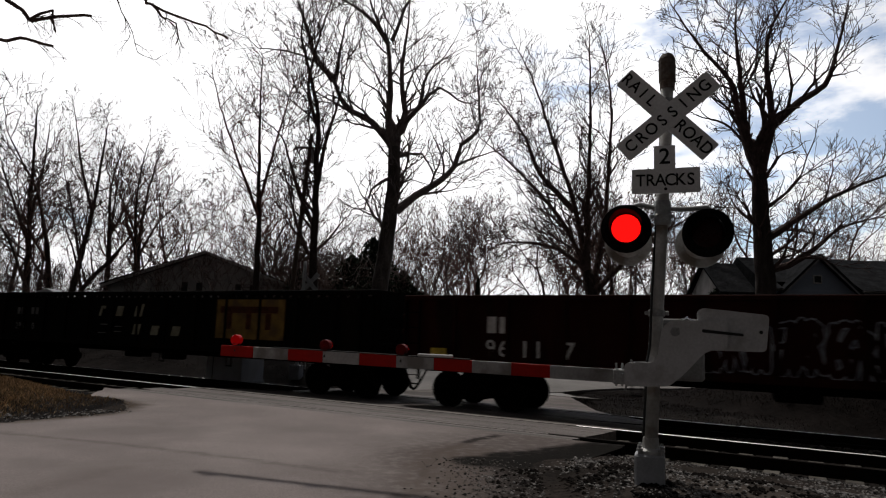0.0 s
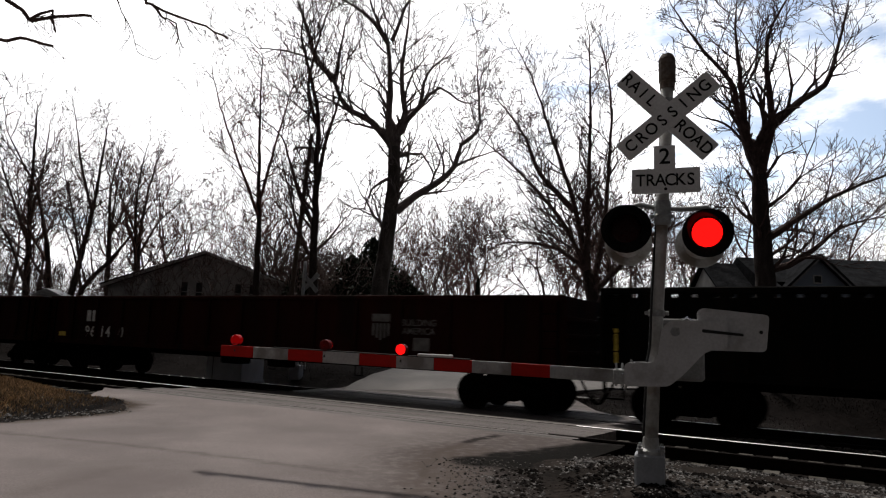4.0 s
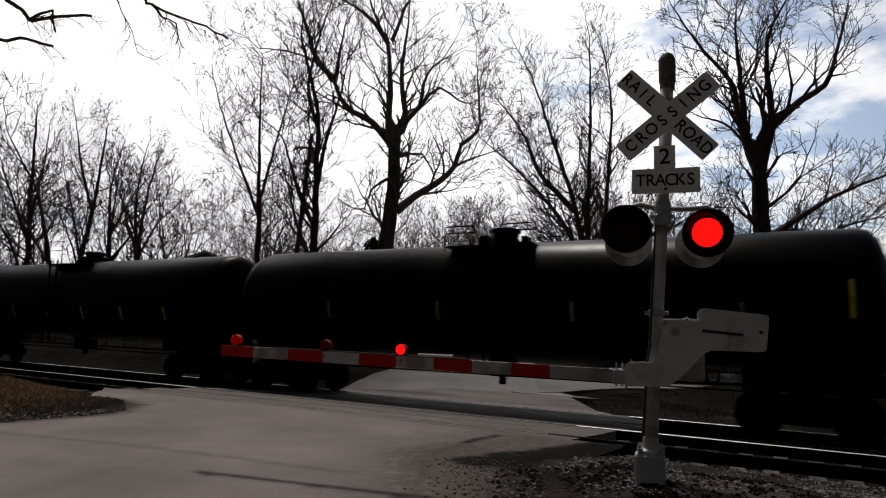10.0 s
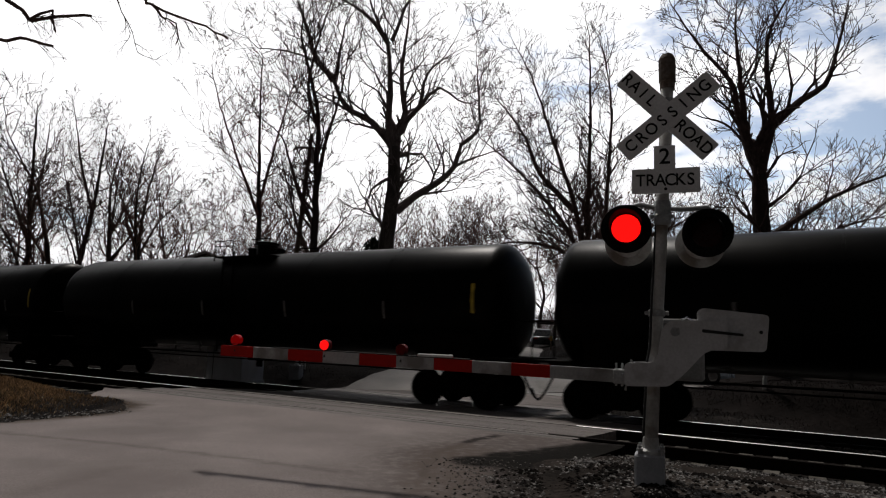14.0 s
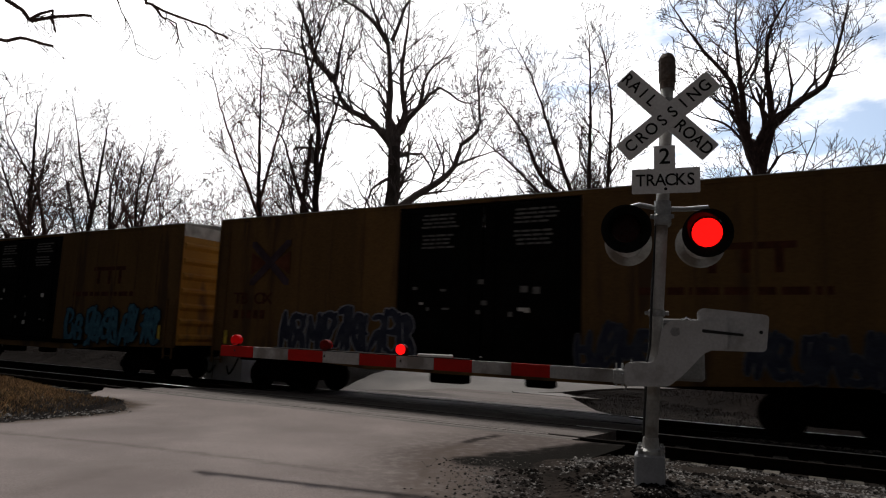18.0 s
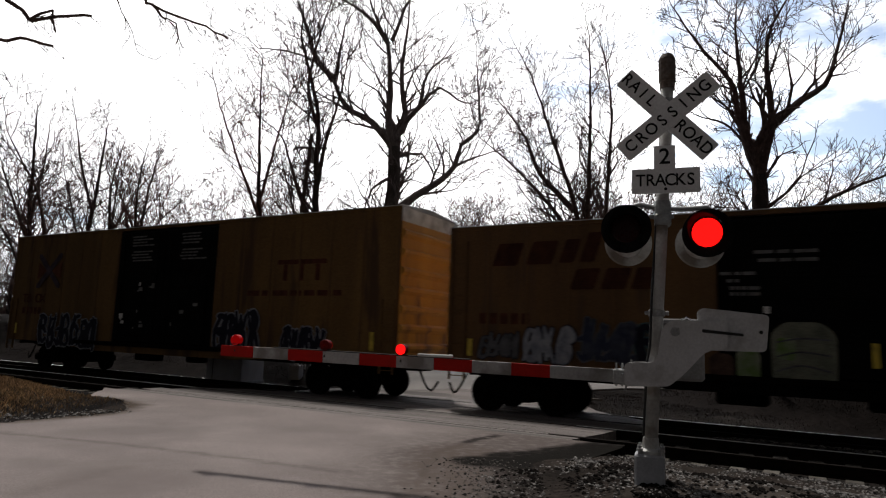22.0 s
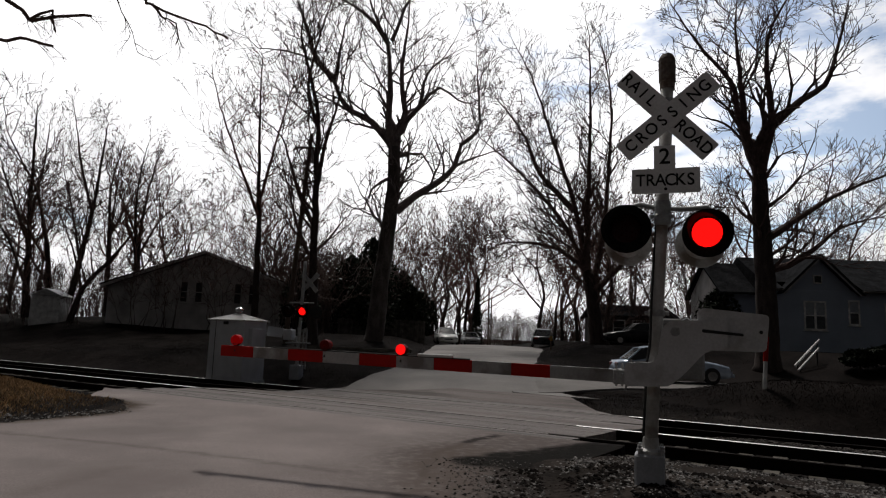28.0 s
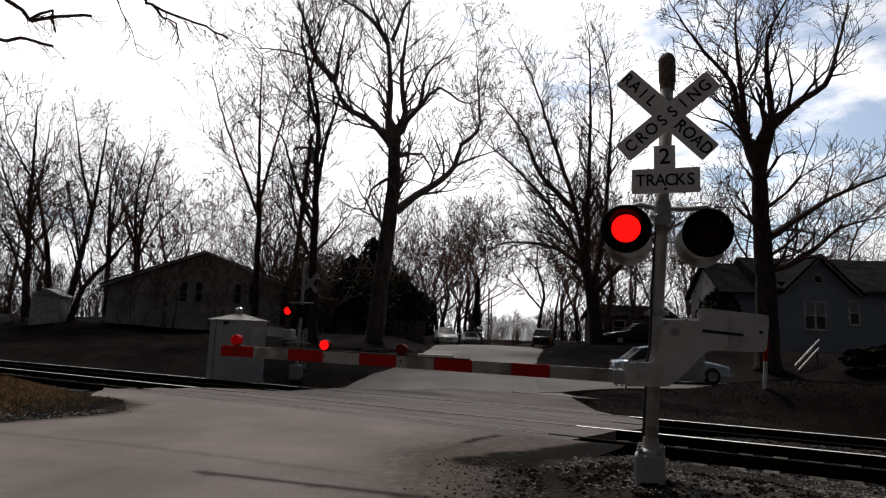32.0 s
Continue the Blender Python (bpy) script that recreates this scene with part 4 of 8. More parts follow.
def make_gondola(s_left, s_right, mat, label, top=2.72, holes=False):
    half = (s_right - s_left) / 2
    car = new_car("gondola_car", (s_left + s_right) / 2, half, label, "freight car", "freight train")
    W = 1.56
    for sg in (-1, 1):
        ya, yb = sg * (W - 0.02) - 0.012, sg * (W - 0.02) + 0.012
        part("side", Build().box(-half, half, ya, yb, 1.0, 2.635 if holes else top), mat, car)
        if holes:                            # a row of open slots under the rim
            rng, x, rim = random.Random(5), -half, Build()
            while x < half:
                e = min(half, x + rng.uniform(0.22, 0.34))
                rim.box(x, e, ya, yb, 2.635, 2.72)
                x = e + 0.10
            part("slotted_rim", rim, mat, car, "rim with a row of open slots")
        stake = Build().box(-0.05, 0.05, sg * W - 0.02, sg * (W + 0.075), 1.02, top - 0.1, 0.015).mesh("side_stake", mat)
        n = int(half * 2 / 1.42)
        for i in range(n + 1):
            part("side_stake", stake, None, car, m=pose(-half + 0.06 + (2 * half - 0.12) * i / n, 0, 0))
        part("top_chord", Build().box(-half, half, sg * W - 0.07, sg * W + 0.09, top - (0.145 if holes else 0.12), top, 0.02), mat, car)
        part("side_sill", Build().box(-half, half, sg * W - 0.05, sg * W + 0.08, 0.92, 1.10, 0.02), mat, car)
    for sg in (-1, 1):
        b = Build().box(sg * half - 0.03, sg * half + 0.03, -W, W, 1.0, top - 0.02)
        for z in (1.35, 1.75, 2.15):
            b.box(sg * half, sg * (half + 0.09), -W, W, z - 0.06, z + 0.06, 0.02)
        part("end_wall", b, mat, car)
    part("floor_plate", Build().box(-half, half, -W, W, 1.0, 1.09), M["underframe"], car)
    b = Build().box(-half, half, -0.3, 0.3, 0.70, 1.0)
    for i in range(9):
        x = -half + 1.2 + (2 * half - 2.4) * i / 8
        b.box(x - 0.06, x + 0.06, -1.45, 1.45, 0.84, 1.0)
    b.box(-1.6, -0.7, -0.9, -0.35, 0.55, 0.9, 0.05).box(0.6, 1.5, -1.0, -0.6, 0.55, 0.85, 0.05)
    part("underframe", b, M["underframe"], car)
    for sg in (-1, 1):
        add_truck(car, sg * (half - 1.82))
        add_ladder(car, sg * (half - 0.32), -W - 0.08, 0.55, top - 0.15)
        st = Build()
        for dx in (-0.2, 0.2):
            st.tube([(sg * (half - 0.32) + dx, -W, 0.95), (sg * (half - 0.32) + dx, -W, 0.42)], 0.016, 6)
        st.tube([(sg * (half - 0.32) - 0.2, -W, 0.42), (sg * (half - 0.32) + 0.2, -W, 0.42)], 0.02, 6)
        part("sill_step", st, M["underframe"], car)
    for x in (-4.2, 1.4, 4.6):
        st = Build()
        for dx in (-0.11, 0.11):
            st.tube([(x + dx, -W, 0.95), (x + dx, -W, 0.50)], 0.016, 6)
        st.tube([(x - 0.11, -W, 0.52), (x + 0.11, -W, 0.52)], 0.016, 6)
        part("stake_step", st, M["underframe"], car)
    add_couplers(car, half)
    return car, -W - 0.033


def digits(car, x, z, y, text, size, mat):
    for i, ch in enumerate(text):
        lettering("digit", ch, size, mat, car, pose(x + (i - (len(text) - 1) / 2) * size * 0.62, y, z) @ FACING, depth=0.002)


YF = -1.595         # plane just outside a gondola's side sheet


def red_gondola(sl, sr, nums, building=False, graf=None):
    car, y = make_gondola(sl, sr, M["gon_red"], "maroon steel gondola car with white lettering and dirty ribs", 2.70)
    off = -(sr - sl) / 2
    y = YF
    # reporting mark as two plain strokes, then the number
    plain_bars("mark", car, off + 2.44, 1.77, y, [0.24, 0.24], 0.40, M["white_letter"], "white painted reporting mark", gap=0.09)
    digits(car, off + 2.71, 1.39, y - 0.003, nums[0], 0.55, M["white_letter"])
    digits(car, off + 3.61, 1.39, y - 0.003, nums[1], 0.55, M["white_letter"])
    digits(car, off + 4.53, 1.39, y - 0.003, nums[2], 0.55, M["white_letter"])
    if building:
        shield(car, off + 15.75, 1.85, y, 0.62, 0.80, M["dim_letter"])
        lettering("slogan", "BUILDING", 0.24, M["dim_letter"], car, pose(off + 16.95, y - 0.003, 1.97) @ FACING)
        lettering("slogan", "AMERICA", 0.24, M["dim_letter"], car, pose(off + 16.95, y - 0.003, 1.75) @ FACING)
        plain_bars("data_panel", car, off + 16.8, 1.25, y, [0.5], 0.34, M["dim_letter"], "faded white data stencil")
    plain_bars("reflector", car, off + 0.9, 1.2, y - 0.09, [0.45], 0.16, M["reflector"], "dull yellow reflective patch")
    if graf:
        graffiti(car, off + graf[0], off + graf[1], 1.15, 2.15, y - 0.002, M["gon_red"], M["graf_pale"], 7, "pale sprayed scrawl")
    return car


def black_gondola(sl, sr, logo, logo_x, text_x, graf=None, nums=None, wide=2.9):
    car, y = make_gondola(sl, sr, M["gon_black"], "black steel gondola car with white lettering and a logo panel", 2.86, True)
    off = -(sr - sl) / 2
    y = YF
    part("logo_panel", Build().box(off + logo_x, off + logo_x + wide, y - 0.008, y + 0.01, 1.36, 2.58), logo, car, "painted logo panel")
    x = off + logo_x + 0.18
    for w0, w1, za, zb in ((0.0, 2.46, 2.16, 2.36), (0.30, 0.52, 1.66, 2.155), (1.14, 1.36, 1.66, 2.155), (1.96, 2.18, 1.66, 2.155)):      # plain bars of the logo
        part("logo_bar", Build().box(x + w0, x + w1, y - 0.014, y - 0.009, za, zb), M["brown_letter"], car, "faded brown logo bar")
    for bx, bz, bw, bh in ((0.0, 1.98, 0.13, 0.36), (0.15, 2.24, 0.22, 0.10), (0.98, 1.98, 0.36, 0.36), (2.02, 1.98, 0.13, 0.36), (2.32, 1.98, 0.13, 0.44), (2.0, 1.36, 0.38, 0.36), (2.98, 1.36, 0.38, 0.32), (4.05, 1.36, 0.40, 0.32)):
        sl_ = Build().slab([(off + text_x + bx, bz), (off + text_x + bx + bw, bz), (off + text_x + bx + bw + bh * 0.28, bz + bh), (off + text_x + bx + bh * 0.28, bz + bh)], y - 0.006, y - 0.002)
        part("mark", sl_, M["cream_mark"], car, "cream slanted mark")
    for bx, bz, bw, bh in ((0.05, 1.36, 0.45, 0.03), (0.12, 1.66, 0.45, 0.03), (0.98, 1.42, 0.42, 0.03), (1.0, 1.60, 0.42, 0.03)):
        part("mark_line", Build().box(off + text_x + bx, off + text_x + bx + bw, y - 0.006, y - 0.002, bz, bz + bh), M["dim_letter"], car, "thin grey line")
    plain_bars("reflector", car, off + 0.35, 1.2, y - 0.09, [0.07], 0.75, M["reflector"], "yellow reflective strip")
    if nums:
        plain_bars("mark", car, off + 2.5, 1.98, y, [0.22, 0.22, -0.34, 0.22, 0.22], 0.27, M["dim_letter"], "grey reporting mark", gap=0.08)
        for k, word in enumerate(nums):
            digits(car, off + 2.78 + 0.96 * k, 1.50, y - 0.003, word, 0.36, M["dim_letter"])
    if graf:
        graffiti(car, off + graf[0], off + graf[1], 1.18, 2.05, y - 0.002, M["graf_pale"], M["graf_dark"], 11, "pale grey sprayed shapes")
    return car


def make_tank(sl, sr, number=None, seed=1):
    half = (sr - sl) / 2
    car = new_car("tank_car", (sl + sr) / 2, half, "black railway tank car with a domed manway and platform", "freight car", "freight train")
    R, zc = 1.58, 2.62
    L = half - 0.15
    prof = [(0.001, -L), (0.55, -L + 0.03), (1.0, -L + 0.10), (1.34, -L + 0.22), (1.52, -L + 0.37), (R, -L + 0.58)]
    prof += [(R, -L + 0.58 + (2 * L - 1.16) * i / 6) for i in range(1, 7)]
    prof += [(r, -z) for r, z in prof[:6]][::-1][1:]
    b = Build().lathe(prof, 48, Euler((0, radians(90), 0)).to_matrix().to_4x4())
    b.v = [(x, y, z + zc) for x, y, z in b.v]
    shell = part("tank_shell", fix_normals(b.mesh("tank_shell", M["tank_black"], True)), None, car)
    for i in range(1, 6):
        x = -L + 0.58 + (2 * L - 1.16) * i / 6
        ring = Build().lathe([(R - 0.01, -0.015), (R + 0.006, -0.012), (R + 0.006, 0.012), (R - 0.01, 0.015)], 48, Matrix.Translation((x, 0, zc)) @ Euler((0, radians(90), 0)).to_matrix().to_4x4())
        part("weld_seam", ring, M["tank_black"], car)
    # manway, valves and platform
    t = zc + R
    d = Build().lathe([(0.36, -0.1), (0.36, 0.30), (0.42, 0.31), (0.42, 0.40), (0.30, 0.44), (0.001, 0.46)], 20, Matrix.Translation((0, 0, t)))
    d.box(-0.75, -0.45, -0.2, 0.2, t - 0.05, t + 0.25, 0.03).box(0.5, 0.7, -0.15, 0.15, t - 0.05, t + 0.2, 0.03)
    part("manway", d, M["tank_black"], car, "round black manway dome with valves")
    pl = Build()
    for x0, x1, y0, y1 in ((-1.25, 1.25, -1.15, -0.55), (-1.25, 1.25, 0.55, 1.15), (-1.25, -0.8, -0.55, 0.55), (0.8, 1.25, -0.55, 0.55)):
        pl.box(x0, x1, y0, y1, t - 0.20, t - 0.16)
    part("platform", pl, M["underframe"], car, "dark steel walkway round the manway")
    tall = 0.75 if seed % 2 else 0.35
    for y in (-1.15, 1.15):
        for x0, x1 in ((-1.25, -0.4), (0.4, 1.25)):
            rl = Build().tube([(x0, y, t - 0.3), (x0, y, t + tall), (x1, y, t + tall), (x1, y, t - 0.3)], 0.02, 6)
            rl.tube([(x0, y, t + tall * 0.5), (x1, y, t + tall * 0.5)], 0.015, 6)
            part("handrail", rl, M["underframe"], car)
    add_ladder(car, -0.0, -1.62, 0.95, t - 0.1, 0.46)
    # body bolsters, stub sills and running rods
    for sg in (-1, 1):
        u = Build().box(sg * (half + 0.15), sg * (half - 3.0), -0.35, 0.35, 0.72, 1.15, 0.03)
        u.slab([(sg * (half - 2.6), 0.85), (sg * (half - 1.2), 0.85), (sg * (half - 1.0), 1.9), (sg * (half - 2.8), 1.9)], -1.3, 1.3)
        u.box(sg * (half + 0.2), sg * (half - 1.0), -1.45, 1.45, 1.12, 1.17)
        part("end_sill", u, M["underframe"], car)
        hr = Build()
        for y in (-1.42, 1.42):
            hr.tube([(sg * (half + 0.15), y, 1.15), (sg * (half + 0.15), y, 2.1), (sg * (half - 0.9), y, 2.1), (sg * (half - 0.9), y, 1.15)], 0.018, 6)
        hr.tube([(sg * (half + 0.15), -1.42, 2.1), (sg * (half + 0.15), 1.42, 2.1)], 0.018, 6)
        part("end_rail", hr, M["underframe"], car)
        add_truck(car, sg * (half - 1.75))
    rod = Build()
    rod.tube([(-half + 2.5, -0.95, 0.86), (half - 2.5, -0.95, 0.86)], 0.028, 6)
    rod.tube([(-half + 2.5, -0.75, 0.72), (half - 2.5, -0.75, 0.72)], 0.02, 6)
    for i in range(12):
        x = -half + 3.0 + (2 * half - 6) * i / 11
        rod.tube([(x, -0.95, 1.2), (x, -0.95, 0.80)], 0.014, 5)
    rod.box(-0.3, 0.3, -0.35, 0.35, 0.66, 1.1, 0.06)
    rod.tube([(0, 0, 0.45), (0, 0, 0.8)], 0.1, 10)
    part("brake_rigging", rod, M["underframe"], car)
    def strip(x, z0, z1, w, mat, label):
        """A reflective strip bent round the shell."""
        vs = []
        for k in range(6):
            z = z0 + (z1 - z0) * k / 5
            out = math.sqrt(R * R - (z - zc) ** 2)
            vs += [(x - w / 2, -out - 0.008, z), (x + w / 2, -out - 0.008, z), (x + w / 2, -out + 0.01, z), (x - w / 2, -out + 0.01, z)]
        fs = [(k * 4 + i, k * 4 + (i + 1) % 4, k * 4 + 4 + (i + 1) % 4, k * 4 + 4 + i) for k in range(5) for i in range(4)]
        part("reflector", Build().add(vs, fs + [(3, 2, 1, 0), (20, 21, 22, 23)]), mat, car, label)
    if number == "2830":
        for i in range(6):
            strip(-5.2 + 2.37 * i, 1.86, 2.33, 0.075, M["reflector"], "yellow reflective strip")
        strip(-8.15, 1.82, 2.6, 0.06, M["reflector"], "yellow reflective strip")
        for k, ch in enumerate("DTLX"):
            lettering("mark", ch, 0.275, M["white_letter"], car, pose((-7.0, -6.79, -6.60, -6.41)[k], -R + 0.052, 2.10) @ FACING, "white reporting mark")
        for k, ch in enumerate(number):
            lettering("digit", ch, 0.275, M["white_letter"], car, pose((-6.03, -5.85, -5.66, -5.48)[k], -R + 0.052, 2.115) @ FACING, "white car number")
        plain_bars("stencil", car, -7.0, 1.77, -1.40, [0.3, 0.35, 0.5], 0.05, M["dim_letter"], "row of small stencilled text", gap=0.25)
        plain_bars("placard", car, -5.0, 2.0, -1.525, [0.1, 0.1], 0.2, M["dim_letter"], "small stencilled panel", gap=0.06)
    else:
        for i in range(4):
            strip(-4.78 + 3.6 * i, 2.08, 2.55, 0.06, M["dim_letter"], "upright reflective strip")
        strip(half - 0.91, 2.25, 3.0, 0.08, M["reflector"], "yellow reflective strip")
        if number:
            plain_bars("mark", car, -6.47, 1.78, -1.415, [0.11, 0.11, 0.11, 0.11], 0.15, M["dim_letter"], "small white reporting mark", gap=0.11)
            plain_bars("mark", car, -5.43, 1.78, -1.415, [0.10, 0.10, 0.10, 0.10, 0.10], 0.15, M["dim_letter"], "small white car number", gap=0.09)
    add_couplers(car, half)
    return car


def x_emblem(car, x, z, y, w, h, red, blue):
    """Two blue diagonals with red wedges to either side."""
    for sg in (-1, 1):
        b = Build().slab([(x + sg * w * 0.5, z + h * 0.26), (x + sg * w * 0.5, z - h * 0.26), (x + sg * w * 0.10, z)], y - 0.008, y - 0.004)
        part("emblem", b, red, car, "faded red and blue crossed emblem")
    for a in (-1, 1):
        b = Build().slab([(x - w * 0.5, z + a * h * 0.5), (x - w * 0.39, z + a * h * 0.5), (x + w * 0.5, z - a * h * 0.385), (x + w * 0.5, z - a * h * 0.5), (x + w * 0.39, z - a * h * 0.5), (x - w * 0.5, z + a * h * 0.385)], y - (0.013 if a > 0 else 0.017), y - 0.009)
        part("emblem", b, blue, car, "faded red and blue crossed emblem")


def make_boxcar(sl, sr, top, door, seed, grafs, label, short=False, emblem=None, logo=None, number=None):
    paint = M["brown_side"] if short else M["yellow"]
    # end colours carry each end's light or shading
    end_paint = M["dirty_shaded_end"] if seed == 1 else M["yellow_lit_end"]
    half = (sr - sl) / 2
    car = new_car("boxcar", (sl + sr) / 2, half, label, "freight car", "freight train")
    W, z0 = 1.52, 1.05
    dl, dr = door[0] - (sl + sr) / 2, door[1] - (sl + sr) / 2
    for sg in (-1, 1):
        spans = ((-half, dl), (dr, half))
        for a, c in spans:
            part("side_panel", Build().box(a, c, sg * W - 0.02, sg * W + 0.02, z0, top - 0.12), paint, car)
            post = Build().box(-0.045, 0.045, sg * W, sg * (W + 0.032), z0 + 0.02, top - 0.16, 0.018).mesh("side_post", paint)
            n = max(2, int((c - a) / 1.05))
            for i in range(n + 1):
                part("side_post", post, None, car, m=pose(a + 0.06 + (c - a - 0.12) * i / n, 0, 0))
        mid = (dl + dr) / 2 if not short else dr
        for a, c in (((dl, mid), (mid, dr)) if not short else ((dl, dr),)):
            dp = Build().box(a + 0.02, c - 0.02, sg * (W - 0.03), sg * (W + 0.03), z0 + 0.05, top - 0.2, 0.015)
            d = part("door", dp, M["door_black"], car, "black plug door")
            for i in range(7):
                z = z0 + 0.35 + (top - z0 - 0.9) * i / 6
                part("door_rib", Build().box(a + 0.1, c - 0.1, sg * (W + 0.02), sg * (W + 0.05), z - 0.05, z + 0.05, 0.012), M["door_black"], d)
            for x in (a + 0.35, c - 0.35):
                part("lock_rod", Build().tube([(x, sg * (W + 0.06), z0 + 0.1), (x, sg * (W + 0.06), top - 0.3)], 0.022, 6), M["door_black"], d)
        part("door_track", Build().box(dl - 2.2, dr + 2.2, sg * W, sg * (W + 0.10), z0 - 0.12, z0 + 0.02, 0.01), M["underframe"], car)
        part("side_sill", Build().slab([(-half, z0), (half, z0), (half, z0 - 0.08), (half - 2.6, z0 - 0.12), (dr + 1, z0 - 0.34), (dl - 1, z0 - 0.34), (-half + 2.6, z0 - 0.12), (-half, z0 - 0.08)], sg * W - 0.02, sg * W + 0.02), M["underframe"] if short else paint, car)
        part("eave", Build().box(-half, half, sg * W - 0.04, sg * W + 0.06, top - 0.14, top - 0.03, 0.015), paint, car)
    # roof of ribbed sheets
    rf = Build()
    rf.slab([(-W - 0.05, top - 0.04), (W + 0.05, top - 0.04), (W + 0.05, top - 0.02), (0, top + 0.09), (-W - 0.05, top - 0.02)], -half, half, Euler((0, 0, radians(90))).to_matrix().to_4x4())
    part("roof", rf, M["roof"], car, "galvanised sheet roof")
    rr = Build()
    n = int(half * 2 / 0.9)
    for i in range(n + 1):
        x = -half + 0.05 + (2 * half - 0.1) * i / n
        rr.tube([(x, -W - 0.02, top - 0.015), (x, 0, top + 0.1), (x, W + 0.02, top - 0.015)], 0.025, 4)
    part("roof_rib", rr, M["roof"], car)
    for sg in (-1, 1):
        part("end_wall", Build().box(sg * (half - 0.06), sg * half, -W, W, z0, top - 0.45), end_paint, car, "yellow ribbed steel end")
        z = z0 + 0.25
        while z < top - 0.75:
            eb = Build().slab([(sg * (half - 0.01), z - 0.14), (sg * (half + 0.09), z - 0.02), (sg * (half + 0.09), z + 0.06), (sg * (half - 0.01), z + 0.14)], -W + 0.06, W - 0.06)
            part("end_rib", eb, end_paint, car)
            z += 0.52
        part("end_cap", Build().box(sg * (half - 0.06), sg * (half + 0.005), -W, W, top - 0.45, top - 0.05), M["white_trim"] if not short else end_paint, car, "white painted gable sheet" if not short else "")
        add_truck(car, sg * (half - (1.7 if short else 2.4)))
        add_ladder(car, sg * (half - 0.3), -W - 0.02, 0.6, top - 0.4 if seed % 2 else 2.6, 0.42, paint)
    u = Build().box(-half, half, -0.3, 0.3, 0.66, z0)
    for i in range(9):
        x = -half + 1.0 + (2 * half - 2) * i / 8
        u.box(x - 0.08, x + 0.08, -W, W, 0.82, z0)
    u.box(-half, half, -W, W, z0 - 0.06, z0).box(-1.8, -0.8, -1.2, -0.7, 0.45, 0.9, 0.05).box(0.9, 1.6, -1.2, -0.8, 0.5, 0.85, 0.05)
    part("underframe", u, M["underframe"], car)
    add_couplers(car, half)
    y = -W - 0.02
    # stencils: plain bars where no word can be read
    rng = random.Random(seed)
    for cx in ((dl + 0.75, dr - 1.75) if not short else ()):
        for k in range(8):
            ws = [rng.uniform(0.12, 0.3) for _ in range(4)]
            plain_bars("stencil", car, cx + rng.uniform(0, 0.12), top - 0.42 - 0.105 * k - (0.12 if k > 3 else 0), y - 0.045, ws, 0.05, M["dim_letter"], gap=0.04)
    for i in range(15 if not short else 2):
        x = dl + 0.3 + rng.uniform(0, dr - dl - 0.9)
        plain_bars("placard", car, x, z0 + rng.uniform(0.4, 2.0), y - 0.05, [rng.uniform(0.06, 0.22)], rng.uniform(0.05, 0.2), M["white_letter"] if i % 4 == 0 else M["dim_letter"], "small pale placard")
    # faded block logo and number marks
    lx = dr + (half - dr) * 0.30 if logo is None else logo - (sl + sr) / 2
    for w0, w1, za, zb in ((0.0, 1.9, 1.42, 1.56), (0.24, 0.40, 1.565, 2.05), (0.88, 1.04, 1.565, 2.05), (1.5, 1.66, 1.565, 2.05)):
        part("logo_bar", Build().box(lx + w0, lx + w1, y - 0.010, y - 0.004, top - zb, top - za), M["brown_letter"], car, "faded brown logo bar")
    plain_bars("slogan", car, lx - 1.2, top - 2.5, y, [0.5, 0.35, 0.6, 0.45, 0.4, 0.5, 0.3], 0.16, M["brown_letter"], "faded brown line of lettering", gap=0.1)
    if emblem is not None:
        x_emblem(car, emblem - (sl + sr) / 2, 3.70, y - 0.034, 1.6, 1.36, *((M['graf_red'], M['mark_blue']) if number else (M['faded_red'], M['faded_blue'])))
    if short:
        # slanted brand shapes in two rows, door stencils, and a round pale throw-up on the door
        for x, w, z, h in ((-30.68, 0.66, 3.42, 0.55), (-29.78, 0.64, 3.44, 0.55), (-28.95, 0.36, 3.46, 0.55), (-28.45, 0.34, 3.47, 0.68), (-28.67, 0.56, 2.83, 0.48), (-27.96, 0.56, 2.83, 0.48), (-27.28, 0.50, 2.83, 0.48)):
            x -= (sl + sr) / 2
            o = rounded([(x, z), (x + w, z), (x + w + h * 0.34, z + h), (x + h * 0.34, z + h)], 0.06, 3)
            part("brand_shape", Build().slab(o, y - 0.020, y - 0.014), M["brand_brown"], car, "faded dark brown slanted block shape")
        for x, w, z in ((-24.78, 1.19, 3.53), (-24.70, 1.1, 3.36), (-25.43, 0.7, 3.10), (-25.30, 0.24, 2.95), (-25.24, 0.58, 2.80), (-25.24, 0.58, 2.68)):
            plain_bars("stencil", car, x - (sl + sr) / 2, z, y - 0.045, [w * 0.3, w * 0.2, w * 0.36], 0.07, M["dim_letter"], gap=w * 0.05)
        for x, w, z, h, mat, words in ((-25.66, 0.46, 1.0, 0.5, "graf_brown", "brown sprayed patch"), (-25.14, 0.42, 0.98, 0.66, "graf_green", "green sprayed patch"), (-24.5, 1.1, 1.0, 1.16, "graf_cream", "round pale sprayed shape")):
            x -= (sl + sr) / 2
            o = rounded([(x, z), (x + w, z), (x + w * 1.02, z + h * 0.8), (x + w * 0.8, z + h), (x + w * 0.2, z + h), (x - w * 0.02, z + h * 0.8)], 0.14 if w > 1 else 0.08, 4)
            g = part("graffiti", Build().slab(o, y - 0.066, y - 0.056), M[mat], car, words)
